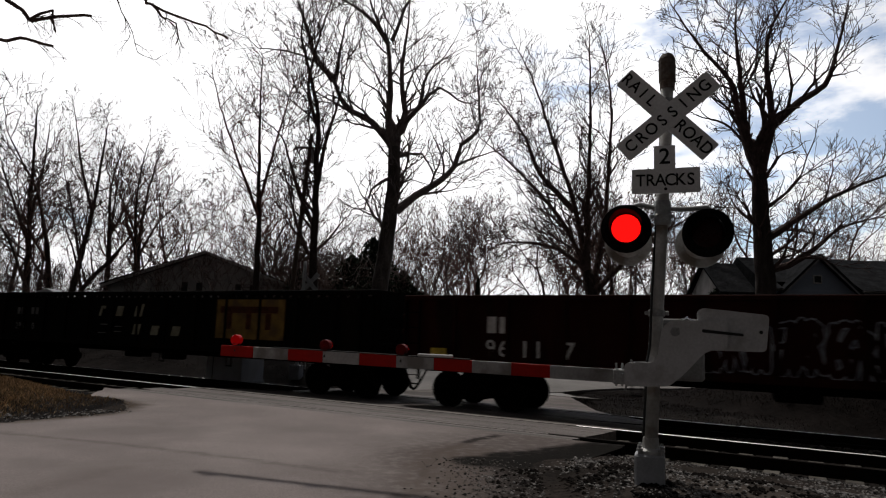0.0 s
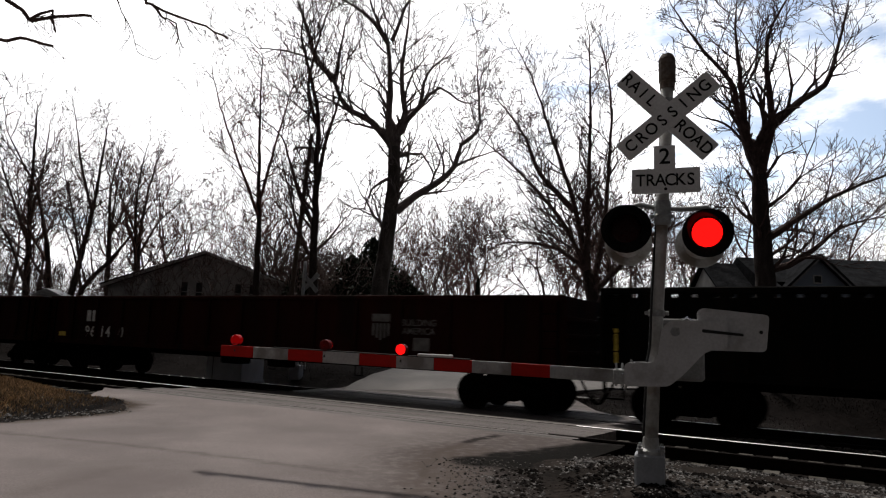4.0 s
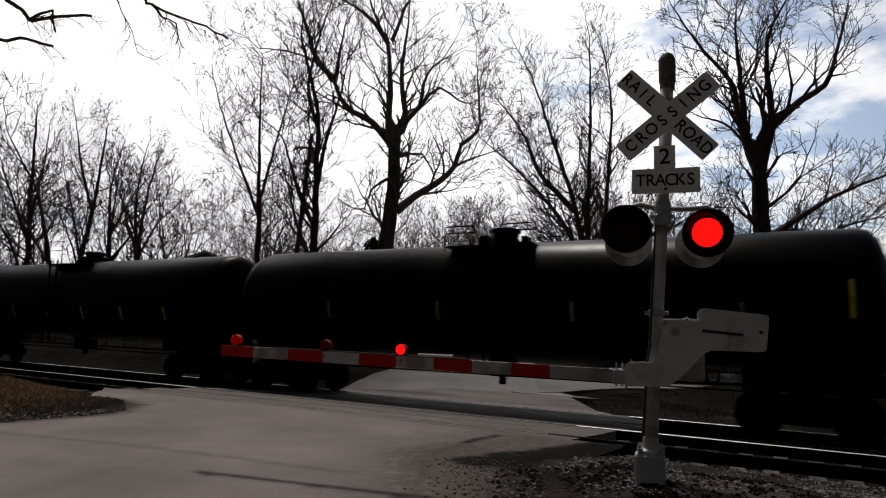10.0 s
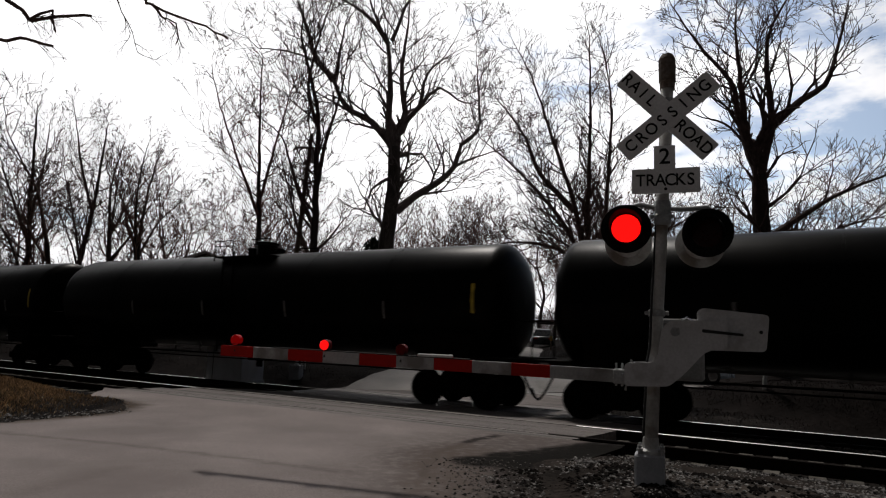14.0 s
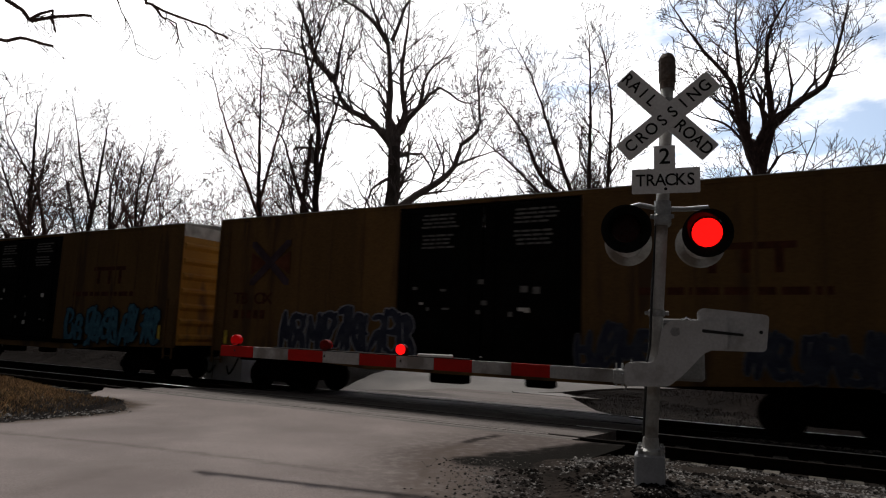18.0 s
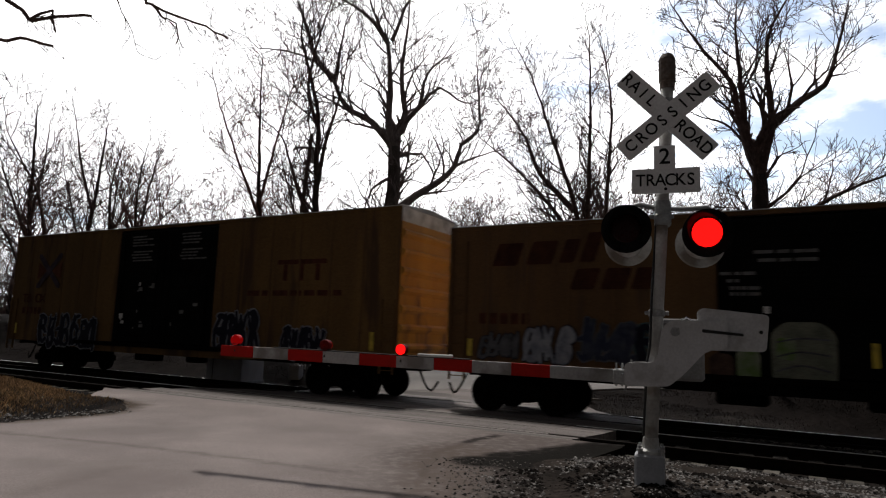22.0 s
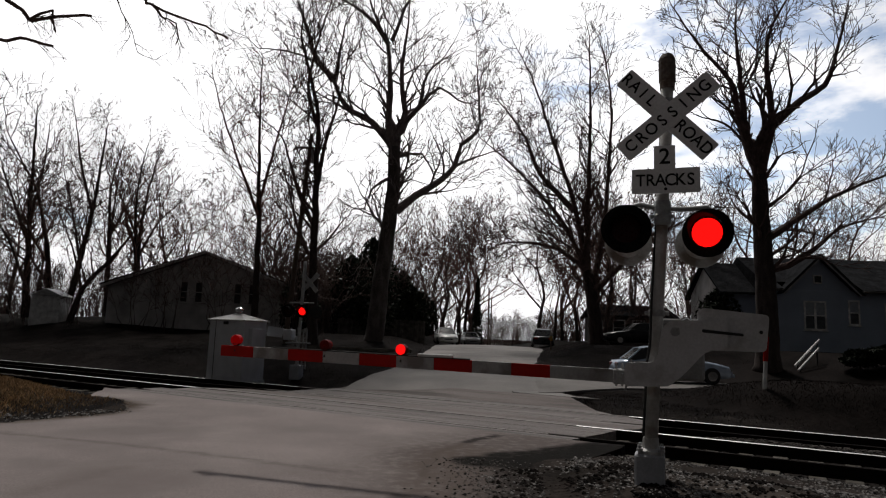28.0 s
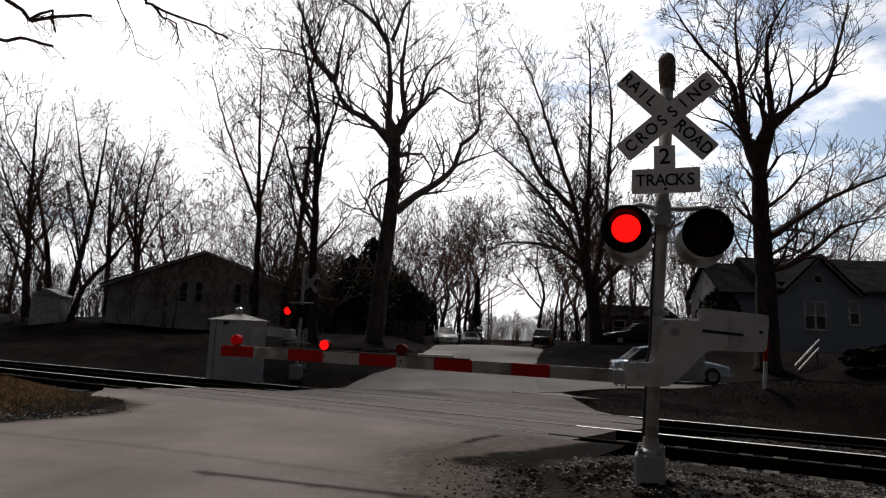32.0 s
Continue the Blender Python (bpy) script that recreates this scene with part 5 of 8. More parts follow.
            if w > 1:
                part("graffiti_fill", Build().slab(rounded([(x + 0.06, z + 0.45), (x + 0.4, z + 0.4), (x + 0.42, z + 0.85), (x + 0.1, z + 0.85)], 0.08, 4), y - 0.070, y - 0.067), M["graf_green"], g)
                bl = Build()
                for k in range(3):
                    cl = curve_through([Vector((x + 0.1, 0, z + 0.2 + 0.28 * k)), Vector((x + 0.5, 0, z + 0.32 + 0.26 * k)), Vector((x + 1.0, 0, z + 0.22 + 0.3 * k))], 0.1)
                    ribbon(bl, cl, [0.035] * len(cl), y - 0.0705 - 0.001 * k)
                part("graffiti_line", bl, M["graf_grey"], g)
        plain_bars("reflector", car, -22.84 - (sl + sr) / 2, 1.33, y - 0.06, [0.12], 0.46, M["reflector"], "yellow reflective patch")
    if not short:
        for k, ch in enumerate("TBOX"):
            lettering("mark", ch, 0.50, M["letter"] if number else M["brown_letter"], car, pose(-half + (1.05, 1.35, 2.0, 2.32)[k] + (0.95 if number else 0), y - 0.037, 2.6) @ FACING, "dark reporting mark", wide=1.15)
    if number:
        for k, ch in enumerate(number):
            lettering("digit", ch, 0.50, M["letter"], car, pose(-half + 1.35 + (0.0, 0.55, 0.88, 1.42, 1.75, 2.4)[k], y - 0.037, 2.1) @ FACING, "dark car number", wide=1.15)
    else:
        plain_bars("mark", car, -half + 0.9, 2.0, y - 0.004, [0.2, 0.2, 0.2, 0.2, 0.2], 0.26, M["brown_letter"], "dark car number", gap=0.08)
    plain_bars("reflector", car, -half + 0.6, 1.2, y - 0.06, [0.14], 0.42, M["reflector"], "yellow reflective patch")
    plain_bars("reflector", car, half - 0.85, 1.2, y - 0.06, [0.14], 0.5, M["reflector"], "yellow reflective patch")
    for i, (a, c, g0, g1, fill, line) in enumerate(grafs):
        graffiti(car, a - (sl + sr) / 2, c - (sl + sr) / 2, g0, g1, y - 0.06, M[fill], M[line], seed * 3 + i, "sprayed graffiti along the lower side")
    return car


red_gondola(230.9, 251.4, ("96", "11", "7"), graf=(7.3, 13.2))
black_gondola(209.55, 230.06, M["logo_yellow"], 14.2, 8.0, nums=("295", "0"))
black_gondola(187.95, 208.6, M["logo_yellow"], 14.27, 8.45)
red_gondola(166.2, 187.1, ("96", "14", "0"), building=True)
red_gondola(143.92, 165.35, ("96", "11", "3"), building=True)
black_gondola(122.24, 143.1, M["faded_white"], 16.08, 8.66, graf=(4.3, 7.6), nums=("290", "124"), wide=2.75)
make_tank(103.7, 121.4, seed=2)
make_tank(84.75, 103.0, "2830", seed=3)
make_tank(65.9, 84.1, seed=5)
make_tank(45.8, 65.1, seed=4)
make_tank(27.55, 44.9, "1020", seed=7)
BOX = "weathered yellow boxcar with black plug doors and sprayed graffiti"
make_boxcar(6.65, 26.1, 5.2, (13.68, 18.8), 1, [(9.6, 14.4, 1.1, 2.25, "graf_slate", "graf_pale"), (18.7, 21.4, 1.05, 2.0, "graf_slate", "graf_grey"), (22.2, 25.2, 1.0, 1.95, "graf_slate", "graf_grey")], BOX, emblem=9.0, logo=21.3)
make_boxcar(-14.25, 4.87, 5.2, (-7.33, -2.29), 2, [(-1.4, 4.1, 1.05, 2.25, "graf_blue", "graf_dark"), (-12.3, -7.6, 1.05, 2.0, "graf_dark", "graf_grey")], BOX, emblem=-10.8, logo=0.0, number="667322")
make_boxcar(-31.9, -15.72, 4.48, (-25.5, -22.2), 3, [(-31.0, -29.9, 1.2, 1.8, "graf_grey", "graf_dark"), (-29.8, -28.6, 1.15, 1.95, "graf_pale", "graf_dark"), (-28.5, -27.2, 1.2, 2.15, "graf_slate", "graf_grey"), (-27.1, -25.9, 1.2, 2.05, "graf_dark", "graf_teal"), (-21.7, -16.8, 1.15, 1.95, "graf_grey", "graf_dark")], "dirty brownish yellow boxcar with a single black door and graffiti", short=True)
make_boxcar(-52.7, -33.45, 5.2, (-45.75, -40.62), 4, [(-50.3, -46.7, 0.85, 2.0, "graf_dark", "graf_pale"), (-40.5, -38.4, 1.0, 2.1, "graf_dark", "graf_pale"), (-37.6, -35.8, 0.95, 1.8, "graf_dark", "graf_pale")], BOX, emblem=-50.1, logo=-37.9)


# ---- crossing signal and gate on this side ----
GATE = Matrix.Translation((2.16, 6.80, 0)) @ pose(0, 0, 0, 0, 0, -18.43)
FLASH_L, FLASH_R = [], []          # glowing lenses of the two alternating sets
ARM_L, ARM_R, FAR_L, FAR_R = [], [], [], []


def facing_disc(y0, y1, r, x=0.0, z=0.0, sides=28, bulge=0.0):
    m = Matrix.Translation((x, 0, z)) @ Euler((radians(90), 0, 0)).to_matrix().to_4x4()
    return Build().lathe([(0.001, -y1), (r * 0.9, -y1), (r, -y1 + 0.006), (r, -y0 - 0.006), (r * 0.92, -y0), (r * 0.5, -y0 + bulge * 0.75), (0.001, -y0 + bulge)], sides, m)


def signal_head(parent, x, z, y, r_back, r_lens, flash, back_colour=None, turn=0, lit="lit"):
    """A round flashing-light unit that faces -y: background, housing, visor, dark lens and the glowing lens behind it."""
    mt = back_colour or M["hood"]
    head = part("signal_head", facing_disc(-0.006, 0.012, r_back), mt, parent, "black round signal head", m=pose(x, y, z, 0, 0, turn))
    hs = Build().lathe([(r_lens * 1.12, 0.0), (r_lens * 1.12, 0.10), (r_lens * 0.8, 0.18), (0.001, 0.19)], 22, Euler((radians(-90), 0, 0)).to_matrix().to_4x4())
    part("housing", hs, M["hood"], head)
    vz = Build()
    mv = Euler((radians(90), 0, 0)).to_matrix().to_4x4()
    for rr in (r_lens * 1.10, r_lens * 1.16):
        n = 20
        vs, fs = [], []
        for i in range(n + 1):
            a = radians(-20) + radians(220) * i / n
            d = 0.26 * (0.35 + 0.65 * max(0, math.sin(a)) ** 0.6) if math.sin(a) > 0 else 0.07
            vs += [mv @ Vector((rr * math.cos(a), rr * math.sin(a), 0.0)), mv @ Vector((rr * math.cos(a), rr * math.sin(a), d))]
        fs = [(2 * i, 2 * i + 1, 2 * i + 3, 2 * i + 2) for i in range(n)]
        vz.add(vs, fs)
    part("visor", vz, M["hood"], head)
    part("lens", facing_disc(-0.012, 0.0, r_lens, bulge=0.006), M["lens_red"], head, "dark red glass lens", smooth=False)
    glow = part("lit_lens", facing_disc(-0.010, 0.0, r_lens * 0.985, bulge=0.010), M[lit], head, "glowing red lens", m=pose(0, 0.06, 0))
    flash.append(glow)
    return head


def make_signal():
    sg = thing("crossing_signal", GATE, "grey railroad crossing signal mast with crossbuck and red flashing lights", "crossing signal")
    # concrete foundation with base casting
    part("foundation", Build().box(-0.155, 0.135, -0.15, 0.14, 0.02, 0.545, 0.02), M["concrete"], sg, "square grey concrete foundation")
    bc = Build().lathe([(0.13, 0.545), (0.13, 0.575), (0.085, 0.60), (0.075, 0.70), (0.07, 0.70)], 16, Matrix.Translation((0.0, 0, 0)))
    part("base_casting", bc, M["silver"], sg, "silver base casting")
    for a in range(4):
        x, y = 0.105 * (1 if a % 2 else -1), 0.105 * (1 if a > 1 else -1)
        part("bolt", Build().tube([(x, y, 0.54), (x, y, 0.63)], 0.017, 6).tube([(x, y, 0.575), (x, y, 0.60)], 0.032, 6), M["galv"], sg)
    pole = [(0.0, 0, 0.56), (0.04, 0, 1.46), (0.095, 0, 2.386), (0.155, 0, 3.467), (0.185, 0, 4.085), (0.195, 0, 4.42)]
    part("pole", Build().tube(pole, 0.066, 18), M["silver"], sg, "weathered silver painted steel pole", smooth=True)
    part("pole_cap", Build().lathe([(0.078, -0.08), (0.078, 0.0), (0.088, 0.01), (0.088, 0.26), (0.06, 0.31), (0.001, 0.325)], 16, Matrix.Translation((0.196, 0, 4.42))), M["rust"], sg, "rusty brown bell housing on the pole top")
    for zc, xc in ((1.95, 0.068), (2.96, 0.128), (4.2, 0.188), (3.3, 0.146)):
        cl = Build().lathe([(0.067, -0.035), (0.082, -0.03), (0.082, 0.03), (0.067, 0.035)], 16, Matrix.Translation((xc, 0, zc)))
        cl.box(xc - 0.12, xc + 0.12, -0.02, 0.02, zc - 0.02, zc + 0.02, 0.005)
        part("clamp", cl, M["galv"], sg)
    # crossbuck
    blades = (((-0.248, 4.486), (0.610, 3.596), "RAIL", "ROAD", -0.100), ((-0.262, 3.632), (0.652, 4.377), "CROSSING", None, -0.112))
    for (x0, z0), (x1, z1), w1, w2, yy in blades:
        cx, cz = (x0 + x1) / 2, (z0 + z1) / 2
        ln, ang = math.hypot(x1 - x0, z1 - z0), math.degrees(math.atan2(z1 - z0, x1 - x0))
        mb = pose(cx, yy, cz, 0, -ang, 0)
        bl = part("crossbuck_blade", Build().slab(rounded([(-ln / 2, -0.114), (ln / 2, -0.114), (ln / 2, 0.114), (-ln / 2, 0.114)], 0.02), -0.004, 0.004), M["sign"], sg, "white sign blade with black letters", m=mb)
        if w2:
            words = ((w1, -ln * 0.315), (w2, ln * 0.305))
        else:
            words = ((w1, 0.0),)
        for word, dx in words:
            size, adv = (0.175, 0.118) if w2 else (0.175, 0.136)
            for i, ch in enumerate(word):
                off = dx + (i - (len(word) - 1) / 2) * adv
                lettering("letter", ch, size, M["letter"], bl, pose(off, -0.007, 0) @ FACING, wide=0.92)
    s2 = part("count_plate", Build().slab(rounded([(0.053, 3.452), (0.266, 3.452), (0.266, 3.700), (0.053, 3.700)], 0.012), -0.004, 0.004), M["sign"], sg, "white plate with a black numeral", m=pose(0, -0.088, 0))
    lettering("numeral", "2", 0.235, M["letter"], s2, pose(0.160, -0.007, 3.575) @ FACING)
    s3 = part("tracks_plate", Build().slab(rounded([(-0.170, 3.190), (0.505, 3.190), (0.505, 3.456), (-0.170, 3.456)], 0.015), -0.004, 0.004), M["sign"], sg, "white plate with black letters", m=pose(0, -0.084, 0))
    for i, ch in enumerate("TRACKS"):
        lettering("letter", ch, 0.18, M["letter"], s3, pose(0.166 + (i - 2.5) * 0.099, -0.007, 3.326) @ FACING, wide=0.92)
    part("sign_bolt", facing_disc(-0.014, 0.0, 0.016, 0.168, 3.235, 10), M["letter"], s3)
    # cross arm and the four light units
    arm = Build().tube([(-0.26, -0.02, 3.05), (-0.10, -0.01, 3.09), (0.13, 0, 3.04), (0.36, -0.01, 3.03), (0.58, -0.02, 3.04)], 0.026, 10)
    arm.tube([(0.135, 0, 2.98), (0.135, 0, 3.12)], 0.085, 14).tube([(-0.23, -0.02, 3.05), (-0.23, 0.02, 2.82)], 0.03, 8).tube([(0.56, -0.02, 3.05), (0.56, 0.02, 2.77)], 0.03, 8)
    arm.box(0.05, 0.22, -0.10, 0.10, 2.86, 2.98, 0.02)
    part("cross_arm", arm, M["galv"], sg, "galvanised cross arm with junction box")
    signal_head(sg, -0.230, 2.822, -0.10, 0.258, 0.150, FLASH_L)
    signal_head(sg, 0.562, 2.765, -0.10, 0.250, 0.150, FLASH_R, turn=-14)
    # units that face the other way
    for x, z in ((-0.225, 2.72), (0.51, 2.70)):
        hb = part("rear_head", facing_disc(0.0, 0.014, 0.252), M["silver"], sg, "pale back of the rear signal unit", m=pose(x, 0.26, z))
        part("rear_housing", Build().lathe([(0.16, 0.0), (0.16, 0.10), (0.11, 0.17), (0.001, 0.18)], 20, Euler((radians(90), 0, 0)).to_matrix().to_4x4()), M["silver"], hb)
    # conduit
    part("conduit", Build().tube([(-0.07, -0.05, 0.72), (-0.03, -0.055, 1.46), (0.0, -0.10, 1.62), (0.012, -0.09, 1.93), (0.03, -0.05, 2.3), (0.06, -0.03, 2.7), (0.07, -0.03, 2.9)], 0.014, 8), M["black"], sg, "black cable along the pole")
    # gate mechanism box behind the pole
    mb = Build().box(0.12, 0.525, 0.05, 0.42, 1.27, 1.86, 0.03)
    mb.box(0.10, 0.54, 0.04, 0.43, 1.84, 1.90, 0.015)
    mech = part("mechanism_box", mb, M["mech_shaded"], sg, "grey gate mechanism housing")
    part("hinge", Build().tube([(0.28, 0.045, 1.87), (0.36, 0.045, 1.91), (0.42, 0.045, 1.87)], 0.014, 8), M["chrome"], mech)
    return sg


make_signal()


def make_gate_arm():
    ga = thing("gate_arm", GATE, "lowered crossing gate arm with red and white stripes and lamps", "crossing gate")
    o = rounded([(-0.245, 1.434), (-0.245, 1.206), (0.175, 1.224), (0.30, 1.330), (0.51, 1.565), (0.61, 1.605), (0.72, 1.602), (0.72, 1.872), (0.205, 1.876), (0.115, 1.80), (0.075, 1.52), (0.03, 1.452)], 0.045, 5)
    b = Build().slab(o, -0.20, -0.16)
    part("support_plate", b, M["mech"], ga, "pale grey cast support arm")
    o2 = rounded([(0.45, 1.59), (1.062, 1.592), (1.098, 1.945), (0.50, 2.003), (0.45, 1.97)], 0.05, 5)
    cw = part("counterweight", Build().slab(o2, -0.158, -0.075), M["mech"], ga, "pale grey counterweight plate")
    part("counterweight_slot", Build().slab(rounded([(0.49, 1.762), (0.86, 1.735), (0.86, 1.760), (0.49, 1.795)], 0.01), -0.206, -0.2005), M["black"], cw)
    part("bolt", facing_disc(-0.17, -0.158, 0.018, 1.02, 1.78, 8), M["black"], cw)
    for x, z in ((0.22, 1.74), (0.27, 1.74), (0.22, 1.79), (0.27, 1.79)):
        part("bolt", facing_disc(-0.212, -0.2, 0.013, x, z, 8), M["galv"], ga)
    part("pivot_shaft", Build().tube([(0.24, -0.215, 1.76), (0.24, 0.06, 1.76)], 0.045, 14), M["galv"], ga)
    # the second support arm on the far side of the box
    part("support_plate", Build().slab(o, 0.44, 0.475), M["mech_shaded"], ga, "pale grey cast support arm")
    br = Build().box(-0.36, -0.22, -0.16, 0.0, 1.22, 1.37, 0.012)
    for x in (-0.33, -0.27):
        br.tube([(x, -0.21, 1.32), (x, 0.02, 1.32)], 0.012, 6).tube([(x, -0.12, 1.2), (x, -0.12, 1.43)], 0.012, 6)
    br.tube([(-0.24, -0.12, 1.16), (-0.18, -0.12, 1.47)], 0.012, 6)
    part("shear_bracket", br, M["galv"], ga, "bright galvanised bracket with bolts")
    # boom in striped sections
    xs = [-5.151, -4.676, -4.185, -3.713, -3.236, -2.770, -2.315, -1.871, -1.431, -1.013, -0.34]
    def boom_z(x):
        return 1.295 + (-0.30 - x) * 0.0155
    for i, (a, c) in enumerate(zip(xs, xs[1:])):
        red = i % 2 == 0
        h0, h1 = 0.066 + 0.0 * a, 0.066
        vs = []
        for x, h in ((a, h0), (c, h1)):
            z = boom_z(x)
            for y, dz in ((-0.07, -h), (-0.075, h), (-0.02, h), (-0.02, -h)):
                vs.append((x + (0.002 if x == a else -0.002), y, z + dz))
        bb = Build().add(vs, [(0, 1, 2, 3), (7, 6, 5, 4), (0, 4, 5, 1), (1, 5, 6, 2), (2, 6, 7, 3), (3, 7, 4, 0)])
        part("stripe", bb, M["red_tape"] if red else M["white_tape"], ga, "red reflective stripe" if red else "white reflective stripe")
    part("boom_rail", Build().tube([(x, -0.05, boom_z(x) + 0.074) for x in (-4.4, -3.6, -2.8, -1.9)], 0.010, 6), M["black"], ga, "black cable along the boom")
    part("lamp_wire_box", Build().box(-2.52, -2.10, -0.07, -0.02, boom_z(-2.3) + 0.075, boom_z(-2.3) + 0.11, 0.008), M["white_trim"], ga, "white strip on the boom")
    for x, fl in ((-4.945, None), (-3.692, ARM_L), (-2.715, ARM_R)):
        z = boom_z(x) + 0.140
        st = part("arm_lamp", Build().lathe([(0.03, -0.10), (0.03, -0.02), (0.06, 0.0)], 10, Matrix.Translation((x, -0.045, z - 0.045))), M["black"], ga, "red lamp on the boom")
        part("lamp_lens", facing_disc(-0.09, 0.0, 0.064, x, z, 20, 0.012), M["arm_lens"] if fl is not None else M["lit_tip"], st, "red lamp lens" if fl is not None else "steady glowing red lamp lens")
        if fl is not None:
            fl.append(part("lit_lens", facing_disc(-0.09, -0.02, 0.060, x, z, 20, 0.012), M["lit_arm"], st, "glowing red lens", m=pose(0, 0.03, 0)))
    return ga


make_gate_arm()


# ---- beyond the tracks: far signal, cabinet, marker post ----
def make_far_signal():
    m = Matrix.Translation((-5.4, 25.3, 0.15)) @ pose(0, 0, 0, 0, 0, -14)
    sg = thing("crossing_signal", m, "distant crossing signal mast seen against dark trees", "crossing signal")
    part("foundation", Build().box(-0.2, 0.2, -0.2, 0.2, -0.3, 0.25, 0.02), M["concrete"], sg)
    part("pole", Build().tube([(0, 0, 0.2), (0.1, 0, 4.2)], 0.065, 12), M["galv"], sg)
    for a, c in (((-0.02, 3.05), (0.60, 3.73)), ((-0.02, 3.73), (0.60, 3.05))):
        cx, cz = (a[0] + c[0]) / 2, (a[1] + c[1]) / 2
        ang = math.degrees(math.atan2(c[1] - a[1], c[0] - a[0]))
        part("crossbuck_blade", Build().box(-0.47, 0.47, -0.004, 0.004, -0.085, 0.085), M["galv"], sg, "bare metal back of a crossbuck blade", m=pose(cx, 0.10 + 0.012 * (ang > 0), cz, 0, -ang, 0))
    part("cross_arm", Build().tube([(-0.45, 0, 2.6), (0.55, 0, 2.6)], 0.03, 8), M["galv"], sg)
    signal_head(sg, -0.45, 2.28, -0.12, 0.25, 0.15, FAR_L)
    signal_head(sg, 0.16, 2.28, -0.12, 0.25, 0.15, FAR_R)
    part("rear_head", facing_disc(0, 0.014, 0.25), M["black"], sg, "dark back of a signal unit", m=pose(0.62, 0.1, 2.26))
    part("mechanism_box", Build().box(-0.60, -0.26, -0.1, 0.3, 1.17, 1.58, 0.03), M["cabinet"], sg, "grey gate mechanism housing")
    part("mechanism_base", Build().box(-0.46, 0.45, -0.15, 0.15, 1.04, 1.10, 0.01), M["galv"], sg)
    part("counterweight", Build().slab(rounded([(-1.25, 1.30), (-0.62, 1.26), (-0.55, 1.60), (-1.20, 1.68)], 0.03), -0.16, -0.12), M["cabinet"], sg, "grey counterweight plate")
    part("support_plate", Build().slab(rounded([(-0.7, 1.22), (-0.2, 1.12), (-0.15, 1.3), (-0.66, 1.42)], 0.03), 0.32, 0.36), M["cabinet"], sg)
    for dx in (0.20, 0.34):
        part("rung_rail", Build().box(dx - 0.015, dx + 0.015, -0.03, 0.03, 0.1, 1.6), M["galv"], sg)
    for k in range(6):
        part("rung", Build().tube([(0.20, 0, 0.3 + 0.24 * k), (0.34, 0, 0.3 + 0.24 * k)], 0.012, 6), M["galv"], sg)
    ar = Build().box(-0.1, 4.4, 0.40, 0.45, 0.86, 0.98, 0.01)
    part("gate_boom", ar, M["tie"], sg, "dim far gate boom")


make_far_signal()


def make_cabinet():
    m = Matrix.Translation((-7.62, 25.0, -0.22)) @ pose(0, 0, 0, 0, 0, -24) @ Matrix.Diagonal((0.86, 0.83, 1.10, 1.0))
    cb = thing("signal_cabinet", m, "grey metal railway signal bungalow with a peaked roof and vent", "equipment cabinet")
    part("body", Build().box(-0.95, 0.95, -0.75, 0.75, 0.0, 2.02, 0.015), M["cabinet"], cb)
    part("plinth", Build().box(-1.0, 1.0, -0.8, 0.8, -0.25, 0.02, 0.02), M["concrete"], cb)
    part("door", Build().box(-0.40, 0.55, -0.775, -0.745, 0.12, 1.90, 0.01), M["cabinet"], cb, "flush metal door")
    part("door_handle", Build().box(0.42, 0.47, -0.81, -0.77, 0.95, 1.15, 0.01), M["black"], cb)
    part("seam", Build().box(-0.62, -0.59, -0.76, -0.745, 0.05, 1.98), M["black"], cb)
    rb = Build().add([(-1.04, -0.84, 2.02), (1.04, -0.84, 2.02), (1.04, 0.84, 2.02), (-1.04, 0.84, 2.02), (-0.12, -0.1, 2.24), (0.12, -0.1, 2.24), (0.12, 0.1, 2.24), (-0.12, 0.1, 2.24), (-1.04, -0.84, 1.98), (1.04, -0.84, 1.98), (1.04, 0.84, 1.98), (-1.04, 0.84, 1.98)], [(0, 1, 5, 4), (1, 2, 6, 5), (2, 3, 7, 6), (3, 0, 4, 7), (4, 5, 6, 7), (8, 9, 1, 0), (9, 10, 2, 1), (10, 11, 3, 2), (11, 8, 0, 3), (11, 10, 9, 8)])
    part("roof", rb, M["roof"], cb, "pale peaked metal roof")
    part("vent", Build().lathe([(0.10, 0.0), (0.10, 0.08), (0.20, 0.10), (0.20, 0.17), (0.08, 0.23), (0.001, 0.24)], 16, Matrix.Translation((0, 0, 2.23))), M["chrome"], cb, "shiny round roof vent")
    part("lamp", Build().box(-0.14, 0.10, -0.85, -0.76, 1.86, 1.96, 0.02), M["black"], cb)
    part("side_box", Build().box(0.95, 1.15, -0.45, 0.2, 1.15, 1.75, 0.02), M["cabinet"], cb, "small meter box")


make_cabinet()

mp_ = thing("marker_post", Matrix.Translation((8.93, 18.3, 0.40)), "white marker post with a red top beside the track", "marker post")
part("post", Build().tube([(0, 0, -0.3), (0.08, 0, 1.2)], 0.055, 10), M["white_trim"], mp_, "white post")
part("sleeve", Build().tube([(0.065, 0, 0.88), (0.115, 0, 1.55)], 0.064, 10), M["red_tape"], mp_, "red sleeve")

